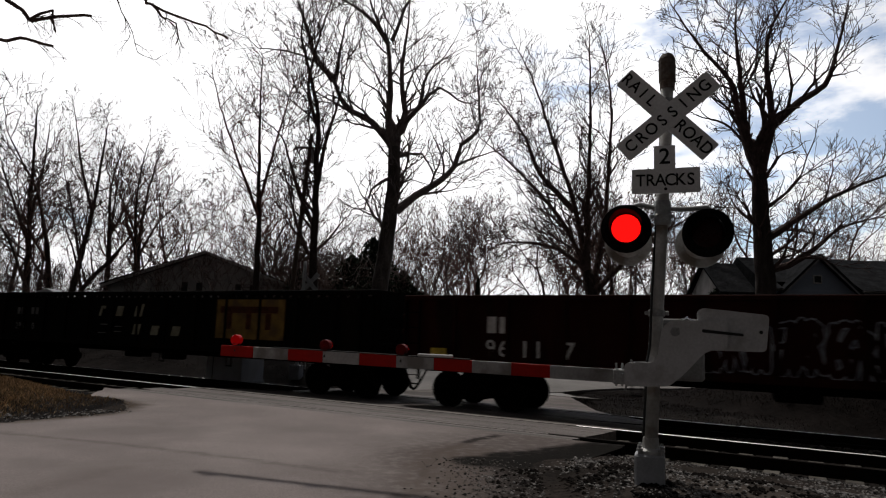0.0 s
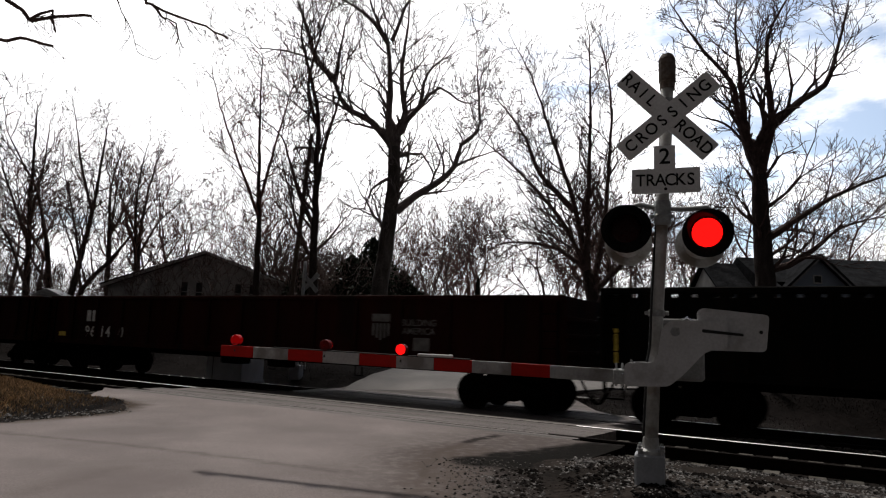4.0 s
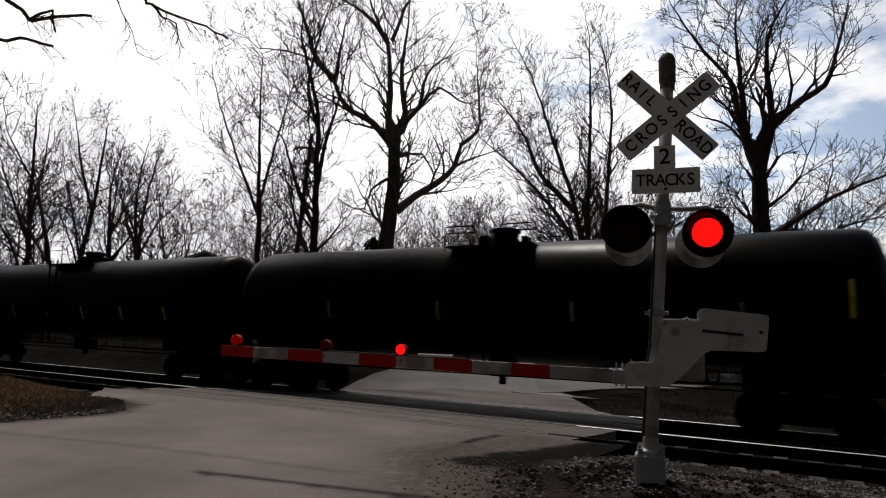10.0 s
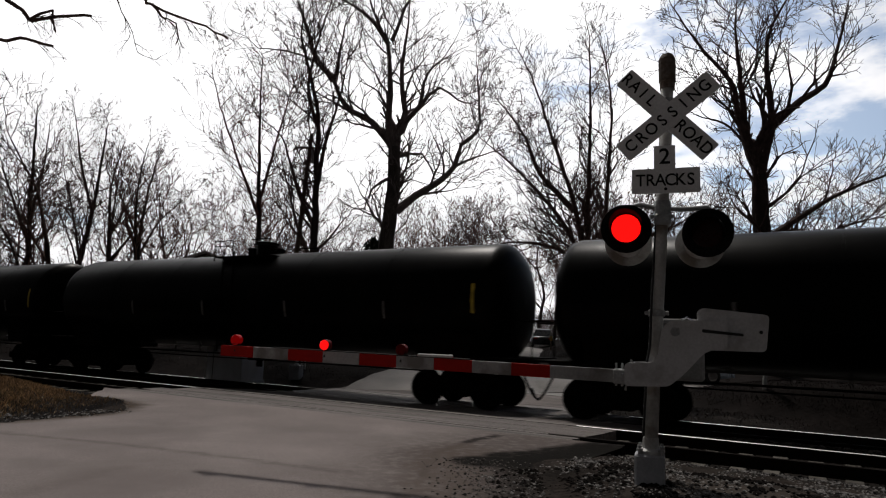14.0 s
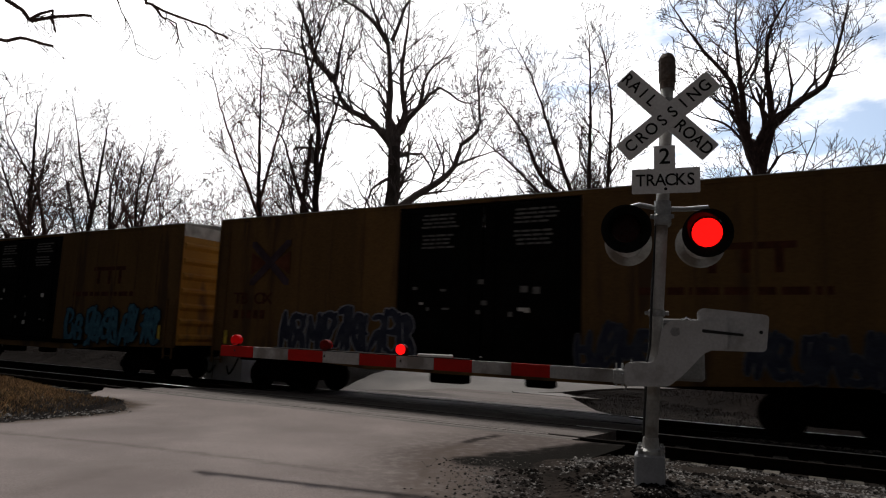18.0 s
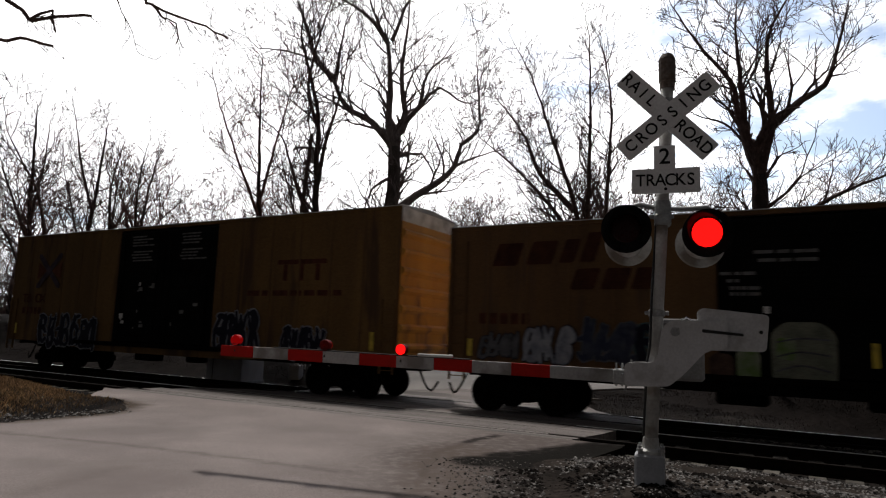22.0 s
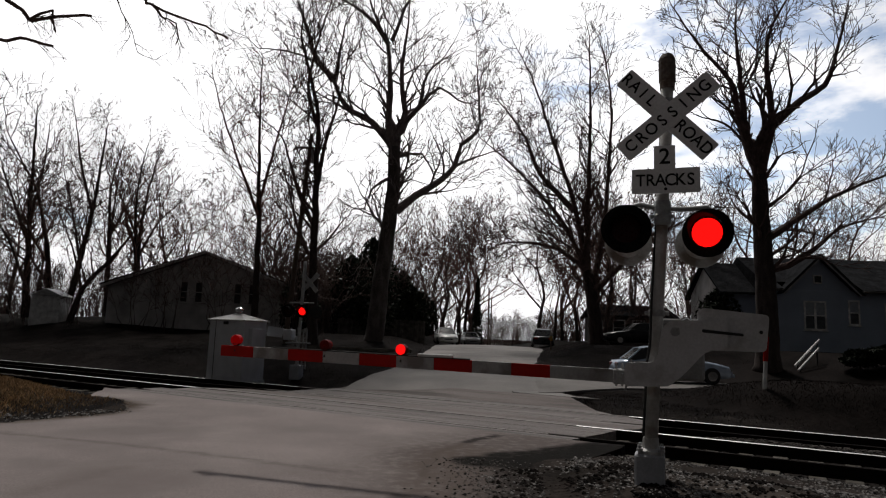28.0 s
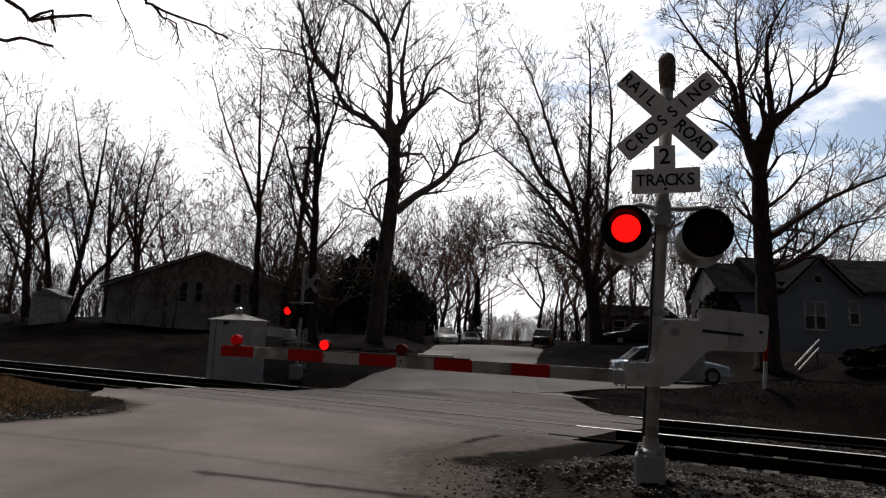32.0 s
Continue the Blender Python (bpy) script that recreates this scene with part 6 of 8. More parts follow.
# ---- trees ----
def arc_points(p, d, length, bend, lift, rng, n):
    """A sinuous line: its curvature drifts slowly."""
    pts, q, v = [p.copy()], p.copy(), d.normalized()
    k = Vector((rng.uniform(-bend, bend), rng.uniform(-bend, bend), rng.uniform(-bend, bend)))
    for i in range(n):
        k = k * 0.55 + Vector((rng.uniform(-bend, bend), rng.uniform(-bend, bend), rng.uniform(-bend, bend) + lift))
        v = (v + k).normalized()
        q = q + v * (length / n)
        pts.append(q.copy())
    return pts


def grow(b, p, d, length, r, level, rng, dens=1.0, lift=0.04, thin=0.010):
    """A branch with its side branches, down to the twigs."""
    n = (2, 4, 6, 8, 8)[max(0, min(level, 4))]
    pts = arc_points(p, d, length, 0.19, lift, rng, n)
    r1 = max(thin * 0.3, r * 0.3)
    radii = [r + (r1 - r) * i / n for i in range(n + 1)]
    b.tube(pts, radii, 5 if r > 0.06 else 3, cap=False)
    if level <= 0:
        return
    count = int((3.0 + level * 0.9) * dens + rng.random())
    turn = rng.uniform(0, 6.28)
    for i in range(count):
        t = 0.15 + 0.82 * (i + rng.random()) / count
        k = min(n - 1, int(t * n))
        f = t * n - k
        q = pts[k].lerp(pts[k + 1], f)
        axis = (pts[k + 1] - pts[k]).normalized()
        turn += 2.4 + rng.uniform(-0.5, 0.5)
        u = axis.orthogonal().normalized()
        side = u * math.cos(turn) + axis.cross(u) * math.sin(turn) + Vector((0, 0, 0.25))
        side = (side - axis * side.dot(axis)).normalized()
        a = radians(rng.uniform(26, 56))
        nd = axis * math.cos(a) + side * math.sin(a)
        rk = radii[k] + (radii[k + 1] - radii[k]) * f
        nl = level - 1 if t < 0.72 else max(0, level - 2)
        grow(b, q, nd, length * rng.uniform(0.38, 0.80) * (1.0 - 0.30 * t), max(thin * (0.50 + 0.32 * nl), min(rk * 0.62, thin * (0.9 + 0.8 * nl))), nl, rng, dens, lift, thin)


def fork(b, p, d, length, r, level, rng, thin=0.012, up=0.05):
    """A branch that splits in two at its end, again and again, with a few side shoots."""
    n = 3 if level > 1 else 2
    pts = arc_points(p, d, length, 0.15, up, rng, n)
    r1 = max(thin * 0.5, r * 0.77)
    b.tube(pts, [r + (r1 - r) * i / n for i in range(n + 1)], 5 if r > 0.05 else 3, cap=False)
    axis = (pts[-1] - pts[-2]).normalized()
    u = axis.orthogonal().normalized()
    w = axis.cross(u)
    if level < 5:
        for _ in range(rng.choice((1, 1, 2))):
            q, a, t = pts[rng.randrange(n)].lerp(pts[-1], rng.random() * 0.8), radians(rng.uniform(28, 55)), rng.uniform(0, 6.28)
            side = axis * math.cos(a) + (u * math.cos(t) + w * math.sin(t)) * math.sin(a)
            if level >= 3:
                fork(b, q, side, length * rng.uniform(0.5, 0.8), max(thin * 0.6, r1 * 0.5), level - 3, rng, thin, up)
            else:
                b.tube(arc_points(q, side, length * rng.uniform(0.45, 0.9), 0.15, up, rng, 2), [thin * 0.65, thin * 0.55, thin * 0.35], 3, cap=False)
    if level <= 0:
        return
    t = rng.uniform(0, 6.28)
    side = u * math.cos(t) + w * math.sin(t)
    for k, sg in enumerate((1, -1)):
        a = radians(rng.uniform(8, 26) if k == 0 else rng.uniform(22, 46)) * sg
        fork(b, pts[-1], axis * math.cos(a) + side * math.sin(a), length * rng.uniform(0.70, 0.94), r1 * (0.88 if k == 0 else 0.68), level - 1, rng, thin, up)


def guided_tree(name, y, limbs, r0, seed, label, bark, twig, level=3, thin=0.024, spread=0.22, step=0.66, taper=0.68, tip=3.2):
    """A bare tree: a trunk and main limbs along given lines (x, z), the rest grown. The first limb is the trunk."""
    rng = random.Random(seed)
    x0, z0 = limbs[0][0]
    z0 = min(z0, ground_z(x0, y))
    tr = thing(name, Matrix.Translation((x0, y, z0)), label, "tree")
    tb, cb = Build(), Build()
    depth = {}
    for i, line in enumerate(limbs):
        sway = rng.uniform(-spread, spread) if i else 0.02
        ybase = 0.0
        if i:
            best = 9e9
            for (px, pz), py in depth.items():
                dd = math.hypot(px - line[0][0], pz - line[0][1])
                if dd < best:
                    best, ybase = dd, py
        pts, run = [], 0.0
        for j, (x, z) in enumerate(line):
            if j:
                run += math.hypot(x - line[j - 1][0], z - line[j - 1][1])
            py = ybase + sway * run
            pts.append(Vector((0, 0, -0.3)) if i == 0 and j == 0 else Vector((x - x0, py, z - z0)))
            depth[(x, z)] = py
        fine = curve_through(pts, 0.55)
        fine = [fine[0]] + [q + Vector((rng.uniform(-0.035, 0.035), rng.uniform(-0.035, 0.035), 0)) for q in fine[1:]]
        ra, rb = (r0 * 1.1, r0 * taper) if i == 0 else (min(r0 * 0.5, 0.045 + (0.024 if r0 > 0.4 else 0.018) * sum(math.hypot(q[0] - p[0], q[1] - p[1]) for p, q in zip(line, line[1:]))), 0.025)
        n = len(fine) - 1
        radii = [ra + (rb - ra) * (k / n) ** 0.8 for k in range(n + 1)]
        if i == 0:
            radii[0] *= 1.4
            radii[1] *= 1.12
        (tb if i == 0 else cb).tube(fine, radii, 12 if i == 0 else 7, cap=(i == 0))
        total = sum((c - a).length for a, c in zip(fine, fine[1:]))
        acc, nxt = 0.0, total * ((0.5 if taper > 0.4 else 0.3) if i == 0 else 0.14)
        for k in range(n):
            seg = (fine[k + 1] - fine[k]).length
            while nxt < acc + seg:
                q = fine[k].lerp(fine[k + 1], (nxt - acc) / seg)
                axis = (fine[k + 1] - fine[k]).normalized()
                side = Vector((rng.uniform(-1, 1), rng.uniform(-0.8, 0.8), rng.uniform(-0.5, 0.9)))
                side = (side - axis * side.dot(axis)).normalized()
                a = radians(rng.uniform(30, 62))
                rest = 1 - nxt / total
                big = rng.random() < 0.4
                fork(cb, q, axis * math.cos(a) + side * math.sin(a), (0.72 + 0.75 * rest) * rng.uniform(0.75, 1.25) * (1.15 if big else 0.8), max(thin * 1.5, min(0.10, radii[k] * 0.42)), level if big else level - 1, rng, thin, 0.055)
                nxt += step * 1.1 * rng.uniform(0.5, 1.4)
            acc += seg
        fork(cb, fine[-1], fine[-1] - fine[-2], tip * 0.36, max(thin, radii[-1]), 4, rng, thin, 0.05)
    part("trunk", tb, bark, tr, smooth=True)
    part("crown", cb, twig, tr, "bare branches and fine twigs")
    return tr


BIG = "tall bare winter tree with dark branching limbs"
guided_tree("tree", 36, [[(-3.8, 0.7), (-3.5, 2.2), (-3.3, 5.3), (-3.0, 8.4), (-2.9, 10.3), (-3.0, 12.2)],
    [(-3.0, 12.2), (-3.3, 13.0), (-3.3, 15.2), (-3.5, 18.0), (-3.9, 18.7), (-4.5, 20.0), (-4.8, 21.0), (-5.2, 22.4)], [(-3.0, 12.2), (-2.4, 13.9), (-2.7, 15.9), (-2.8, 17.5), (-2.6, 19.6), (-2.6, 21.1), (-2.5, 22.5)],
    [(-3.0, 12.2), (-4.3, 13.6), (-5.4, 14.1), (-6.1, 14.9), (-6.5, 15.8), (-7.6, 16.8), (-9.1, 17.2), (-10.7, 17.2)], [(-6.5, 15.8), (-7.6, 17.1), (-8.1, 18.5), (-9.0, 20.8), (-9.7, 22.0)], [(-6.4, 16.0), (-6.1, 18.1), (-5.9, 19.5)],
    [(-2.4, 13.9), (-1.6, 14.8), (-0.5, 15.8), (0.6, 15.0), (1.3, 14.8)], [(-1.6, 14.8), (-1.2, 16.9), (0.1, 18.1)], [(-2.7, 8.5), (-1.6, 9.5), (-0.3, 10.4), (0.5, 11.3), (0.8, 12.6), (1.8, 13.5), (1.8, 15.4), (1.6, 17.7)],
    [(0.5, 11.3), (1.6, 11.8), (2.7, 12.2)], [(-2.7, 11.7), (-1.4, 11.9), (-0.6, 10.5)], [(-3.2, 10.4), (-4.1, 9.8), (-4.6, 8.3)], [(-3.3, 18.2), (-2.8, 19.6), (-2.3, 20.6), (-1.3, 20.9)], [(-3.5, 18.0), (-4.4, 19.3), (-6.0, 20.5), (-7.3, 20.8)]], 0.50, 11, "tall bare winter tree with pale grey spreading limbs", M["bark_pale"], M["twig_pale"], level=4)
guided_tree("tree", 34, [[(-6.5, 1.0), (-6.7, 4.8), (-6.8, 7.8), (-6.9, 10.5), (-7.0, 13.3), (-7.6, 15.6), (-8.2, 17.8)], [(-6.8, 7.2), (-7.7, 8.7), (-8.3, 10.2), (-9.1, 12.3), (-10.2, 13.2)], [(-6.9, 9.3), (-6.5, 11.8), (-5.9, 14.0), (-5.4, 16.9)], [(-6.7, 5.1), (-7.7, 7.2), (-8.7, 10.5)], [(-7.0, 12.7), (-7.6, 14.9), (-7.0, 17.8), (-6.5, 19.5)]], 0.27, 12, BIG, M["bark"], M["twig"], level=4, taper=0.2)
guided_tree("tree", 42, [[(-11.8, 2.4), (-12.0, 7.6), (-12.3, 12.1), (-12.5, 16.0), (-12.7, 20.3)], [(-12.1, 9.1), (-13.3, 12.1), (-14.7, 15.9), (-15.3, 18.2)], [(-12.1, 9.9), (-11.5, 13.7), (-11.0, 16.8), (-10.4, 19.6)]], 0.24, 13, "slender bare tree with reddish bark", M["bark"], M["twig_red"], level=4, taper=0.1)
guided_tree("tree", 44, [[(10.5, 1.2), (10.2, 4.1), (9.8, 6.4)], [(9.8, 6.4), (8.2, 9.4), (6.3, 11.7), (4.3, 13.6), (2.3, 15.2)], [(9.8, 6.4), (9.0, 11.0), (7.8, 15.0), (6.2, 20.2), (4.9, 23.1)], [(9.8, 6.4), (9.8, 11.8), (9.9, 17.5), (9.7, 23.3)], [(10.2, 5.6), (11.1, 9.5), (11.7, 14.3), (12.1, 19.6), (11.7, 24.2)], [(9.8, 6.4), (7.5, 7.9), (4.4, 8.1), (2.9, 7.4)], [(10.2, 4.9), (12.1, 6.9), (14.4, 8.9), (17.1, 10.5)], [(9.0, 10.6), (6.7, 13.3), (5.4, 16.5), (3.4, 19.3)]], 0.50, 14, "bare many-limbed winter tree beside the street", M["bark"], M["twig"], level=4, step=0.44)
guided_tree("tree", 30, [[(14.8, 1.5), (14.9, 4.1), (14.8, 6.5), (14.8, 9.7)], [(14.8, 9.7), (14.1, 11.9), (13.7, 14.4), (12.4, 16.0), (11.0, 18.3)], [(14.3, 11.6), (14.3, 15.0), (14.3, 17.0), (14.5, 19.0)], [(14.8, 9.7), (15.4, 12.2), (15.1, 15.0), (15.4, 17.0), (16.6, 19.1)], [(15.4, 12.1), (16.9, 13.5), (18.1, 14.3), (18.8, 16.0), (19.6, 18.6)], [(14.8, 6.5), (16.7, 7.9), (18.3, 8.9), (20.7, 9.9)], [(14.9, 5.2), (16.1, 5.5), (17.4, 6.3), (18.8, 7.4), (20.6, 8.0)], [(14.8, 6.4), (14.4, 6.5), (14.1, 6.6)], [(14.1, 11.9), (13.4, 13.0), (12.6, 13.5)]], 0.50, 15, "large dark bare tree beside the blue house", M["bark"], M["twig"], level=4)
LEFT = "bare winter tree in the thicket along the bank"
guided_tree("tree", 52, [[(-32.6, 1.5), (-33.1, 7.0), (-33.5, 11.6), (-33.9, 18.7)], [(-33.2, 8.0), (-35.0, 12.5), (-36.2, 16.2)], [(-33.3, 9.3), (-32.5, 14.0), (-32.2, 17.8)]], 0.32, 21, LEFT, M["bark"], M["twig"], level=4, thin=0.021, taper=0.15, tip=1.7)
guided_tree("tree", 50, [[(-28.6, 1.6), (-27.8, 6.5), (-27.2, 11.4), (-26.9, 16.9)], [(-27.8, 6.5), (-29.1, 10.5), (-30.4, 14.0)], [(-27.4, 10.5), (-28.1, 13.6), (-28.6, 17.7)]], 0.28, 22, LEFT, M["bark"], M["twig"], level=4, thin=0.021, taper=0.15, tip=1.7)
guided_tree("tree", 54, [[(-27.3, 3.3), (-27.9, 9.9), (-28.1, 13.2), (-27.5, 16.7)], [(-27.8, 8.9), (-26.4, 12.3), (-24.3, 15.3)]], 0.26, 23, LEFT, M["bark"], M["twig_red"], level=4, thin=0.021, taper=0.15, tip=1.7)
guided_tree("tree", 48, [[(-21.8, 1.4), (-22.4, 5.7), (-22.4, 9.9), (-21.8, 14.2)], [(-22.4, 6.9), (-21.2, 9.5), (-19.6, 11.3)], [(-22.5, 7.8), (-23.5, 10.3), (-24.4, 12.4)]], 0.24, 24, LEFT, M["bark"], M["twig"], level=4, thin=0.021, taper=0.15, tip=1.7)

guided_tree("tree", 47, [[(-26.4, 1.8), (-25.7, 4.1), (-24.0, 6.3), (-22.7, 8.1), (-21.4, 10.6)], [(-25.7, 4.1), (-26.7, 7.1), (-27.9, 9.7)], [(-24.0, 6.3), (-24.2, 9.9), (-24.1, 13.2)]], 0.22, 25, "leaning bare winter tree in the thicket along the bank", M["bark"], M["twig"], level=4, thin=0.021, taper=0.15, tip=1.7)
guided_tree("tree", 46, [[(-21.4, 1.6), (-21.5, 4.8), (-21.9, 8.3), (-22.0, 12.1), (-21.7, 14.6)], [(-21.4, 3.9), (-19.7, 6.3), (-18.5, 8.7)], [(-21.7, 6.8), (-23.0, 9.7), (-23.8, 12.4)]], 0.20, 26, LEFT, M["bark"], M["twig_red"], level=4, thin=0.021, taper=0.15, tip=1.7)
guided_tree("tree", 50, [[(-30.6, 2.0), (-31.9, 4.8), (-33.5, 7.9), (-34.7, 9.4)], [(-31.9, 4.8), (-31.4, 8.4), (-30.7, 11.5)]], 0.20, 27, "leaning bare winter tree in the thicket along the bank", M["bark"], M["twig_red"], level=4, thin=0.021, taper=0.15, tip=1.7)


def make_overhang():
    """The near tree on this side: its trunk stands out of view, its twigs hang in from above."""
    tr = thing("tree", Matrix.Translation((-12.5, 7.0, 0.0)), "near bare tree whose branches hang over the road", "tree")
    rng = random.Random(31)
    tb, cb = Build(), Build()
    tb.tube([(0, 0, -0.3), (0.1, 0, 2.5), (0.3, 0.2, 5.0), (0.5, 0.3, 8.0)], [0.42, 0.33, 0.27, 0.18], 12)
    lines = [[(0.3, 0.2, 4.6), (3.4, 1.2, 6.5), (5.4, 2.0, 6.60), (6.28, 2.0, 6.10), (6.42, 2.0, 5.98), (6.78, 2.0, 6.05), (7.32, 2.0, 6.05)], [(0.2, 0.1, 3.8), (3.5, 1.4, 5.6), (5.52, 2.0, 5.68), (6.42, 2.0, 5.66), (6.79, 2.0, 5.60)], [(6.42, 2.0, 5.98), (6.71, 2.0, 6.10), (6.79, 2.0, 5.82)],
             [(0.4, 0.3, 6.0), (4.0, 1.5, 7.6), (7.47, 2.0, 6.60), (8.15, 2.0, 6.28), (8.59, 2.0, 6.06), (9.09, 2.0, 5.90), (9.28, 2.0, 5.82)], [(8.15, 2.0, 6.28), (8.30, 2.0, 6.09), (8.53, 2.0, 5.97), (8.55, 2.0, 5.69)], [(7.47, 2.0, 6.58), (7.81, 2.0, 5.99), (8.02, 2.0, 5.52)]]
    rad = [(0.13, 0.020), (0.10, 0.020), (0.018, 0.012), (0.10, 0.013), (0.016, 0.008), (0.010, 0.004)]
    for ln, (ra, rb) in zip(lines, rad):
        n = len(ln) - 1
        radii = [max(rb, ra * (1 - (k / n) ** 0.55) + rb) for k in range(n + 1)]
        line = curve_through([Vector(p) for p in ln], 0.14)
        line = [line[0]] + [q + Vector((rng.uniform(-0.03, 0.03), rng.uniform(-0.02, 0.02), rng.uniform(-0.035, 0.035))) for q in line[1:]]
        m = len(line) - 1
        cb.tube(line, [max(rb, ra * (1 - (k / m) ** 0.5) + rb) for k in range(m + 1)], 7, cap=False)
        for k in range(max(0, n - 3), n):
            for _ in range(3):
                a, c = Vector(ln[k]), Vector(ln[k + 1])
                q = a.lerp(c, rng.random())
                d = (c - a).normalized() + Vector((rng.uniform(-0.5, 0.7), rng.uniform(-0.4, 0.4), rng.uniform(-1.1, 0.15)))
                grow(cb, q, d, rng.uniform(0.2, 0.5), 0.007, 2, rng, 0.62, -0.06, 0.0045)
    part("trunk", tb, M["bark_near"], tr, smooth=True)
    part("crown", cb, M["bark_near"], tr, "bare overhanging branches")


make_overhang()


def free_tree(name, m, h, seed, label, bark, twig, level=3, stems=1, thin=0.02, group="thicket"):
    rng = random.Random(seed)
    tr = thing(name, m, label, "tree" if stems == 1 else "shrub", group)
    tb, cb = Build(), Build()
    for i in range(stems):
        bush = stems > 1
        lean = Vector((rng.uniform(-0.5, 0.5), rng.uniform(-0.5, 0.5), 1)) if bush else Vector((rng.uniform(-0.12, 0.12), rng.uniform(-0.12, 0.12), 1))
        ln, r = h * (rng.uniform(0.12, 0.22) if bush else rng.uniform(0.22, 0.32)), h * (0.005 if bush else 0.013)
        start = Vector((rng.uniform(-0.6, 0.6), rng.uniform(-0.6, 0.6), -0.4)) if bush else Vector((0, 0, -0.4))
        pts = arc_points(start, lean, ln, 0.07, 0.02, rng, 4)
        tb.tube(pts, [r * (1 - 0.09 * k) for k in range(5)], 7 if not bush else 5, cap=False)
        for k in range(1 if bush else 3):
            a, w = radians(rng.uniform(8, 20) if k == 0 else rng.uniform(25, 48)), rng.uniform(0, 6.28)
            d = Vector((math.cos(w) * math.sin(a), math.sin(w) * math.sin(a), math.cos(a)))
            fork(cb, pts[-1 - k], d, h * rng.uniform(0.15, 0.20) * (1.0 - 0.08 * k), r * (0.62 - 0.1 * k), level + (1 if bush else 2), rng, thin, 0.05)
    part("trunk", tb, bark, tr, smooth=True)
    part("crown", cb, twig, tr, "bare twiggy crown")
    return tr


def on_ground(x, y, rz=0.0, sc=1.0):
    return Matrix.Translation((x, y, ground_z(x, y))) @ pose(0, 0, 0, 0, 0, rz) @ Matrix.Scale(sc, 4)


def rescaled(ob, x, y, rz, sc):
    c = copy_thing(ob, Matrix.Translation((x, y, ground_z(x, y))) @ pose(0, 0, 0, 0, 0, rz))
    c.scale = (sc, sc, sc)
    return c


def make_thickets():
    rng = random.Random(77)
    trees = [free_tree("tree", on_ground(-38 + 9 * i, 62 + 3 * (i % 2)), 14, 100 + i, "bare twiggy tree of a dense roadside thicket", M["bark"], M["twig"] if i % 2 else M["twig_red"], 4, 1, 0.027) for i in range(5)]
    bushes = [free_tree("shrub", on_ground(-30 + 8 * i, 50 + 3 * (i % 2)), 6.5, 200 + i, "dense bare shrub with many thin stems", M["bark"], M["twig"], 3, 6, 0.020) for i in range(3)]
    spots = [(rng.uniform(-50, -8), rng.uniform(54, 72), rng.uniform(0.85, 1.25)) for _ in range(13)]
    spots += [(rng.uniform(13, 52), rng.uniform(50, 80), rng.uniform(0.9, 1.3)) for _ in range(20)]
    spots += [(-2.8, 84, 1.15), (0.5, 92, 1.25), (3.4, 80, 1.35), (-5, 90, 1.1), (-7.5, 64, 1.0), (-1.5, 100, 1.2), (3.9, 86, 1.3), (1.6, 88, 1.2), (-0.8, 82, 1.25), (-3.6, 76, 1.1), (-6, 80, 1.15), (4.6, 98, 1.1), (2.4, 104, 1.2)]
    spots += [(12, 80, 1.3), (14.5, 66, 1.2), (17, 64, 1.2), (19, 74, 1.3), (21, 62, 1.2), (15.5, 78, 1.3), (2.2, 82, 1.45), (-0.4, 78, 1.35), (3.6, 90, 1.5), (15, 62, 1.1), (18, 60, 1.1), (11.8, 66, 0.95), (20, 66, 1.1), (16.5, 70, 1.1), (22, 58, 1.0), (24, 64, 1.1), (14, 74, 1.1)]
    spots += [(8 + 1.5 * i, 126 + 9 * (i % 4), 0.55) for i in range(12)]
    spots += [(-37.5, 54, 1.4), (-31.2, 53, 1.4)]
    for i, (x, y, sc) in enumerate(spots):
        rescaled(trees[i % 5], x + rng.uniform(-1, 1), y + rng.uniform(-2, 2), rng.uniform(0, 360), sc * rng.uniform(0.9, 1.1))
    bs = [(-20.5, 44.0), (-1.5, 70), (0.8, 76), (2.5, 78), (-3.5, 72), (3.9, 84), (5.2, 92), (10, 122), (12, 126), (14, 121), (16, 128), (18, 122), (20, 118), (22, 124), (15, 112), (17.5, 110), (19.5, 106), (24, 116), (6.5, 100), (9, 104), (11, 110), (13.5, 108), (16, 100), (-24.6, 44.5), (-42, 50), (-39, 54), (-36, 51), (-33.5, 53), (-31, 50), (-45, 54), (-35, 57), (-29, 56), (-37, 48), (-34, 47), (-29.5, 46), (-26.5, 52), (-24, 49), (-19, 52), (-16.5, 52), (-13, 51), (-9.5, 42), (-8.2, 48), (-6, 50), (-4.5, 54), (-3, 60), (17, 44), (20, 50), (-40, 50), (-22, 55), (-2.5, 68), (-32, 55), (-7.6, 40), (-18.4, 43.6), (-15.2, 44.0), (-11.4, 43.2)]
    bs += [(-14.5 + 1.05 * i, 54 + 4.3 * (i % 3)) for i in range(13)] + [(11.5 + 1.1 * i, 47 + 4.1 * (i % 3)) for i in range(10)]
    for i, (x, y) in enumerate(bs):
        rescaled(bushes[i % 3], x, y, rng.uniform(0, 360), rng.uniform(0.8, 1.25))
    for i in range(6):                       # low brush at the thicket's far end
        rescaled(bushes[i % 3], -42 + 2.4 * i, 57 + 2.1 * (i % 3), rng.uniform(0, 360), rng.uniform(0.6, 0.9))
    for i in range(16):                      # taller brush between the house and the street
        rescaled(bushes[i % 3], -13.5 + 0.62 * i, 49.5 + 2.7 * (i % 4), rng.uniform(0, 360), rng.uniform(1.25, 1.6))


make_thickets()


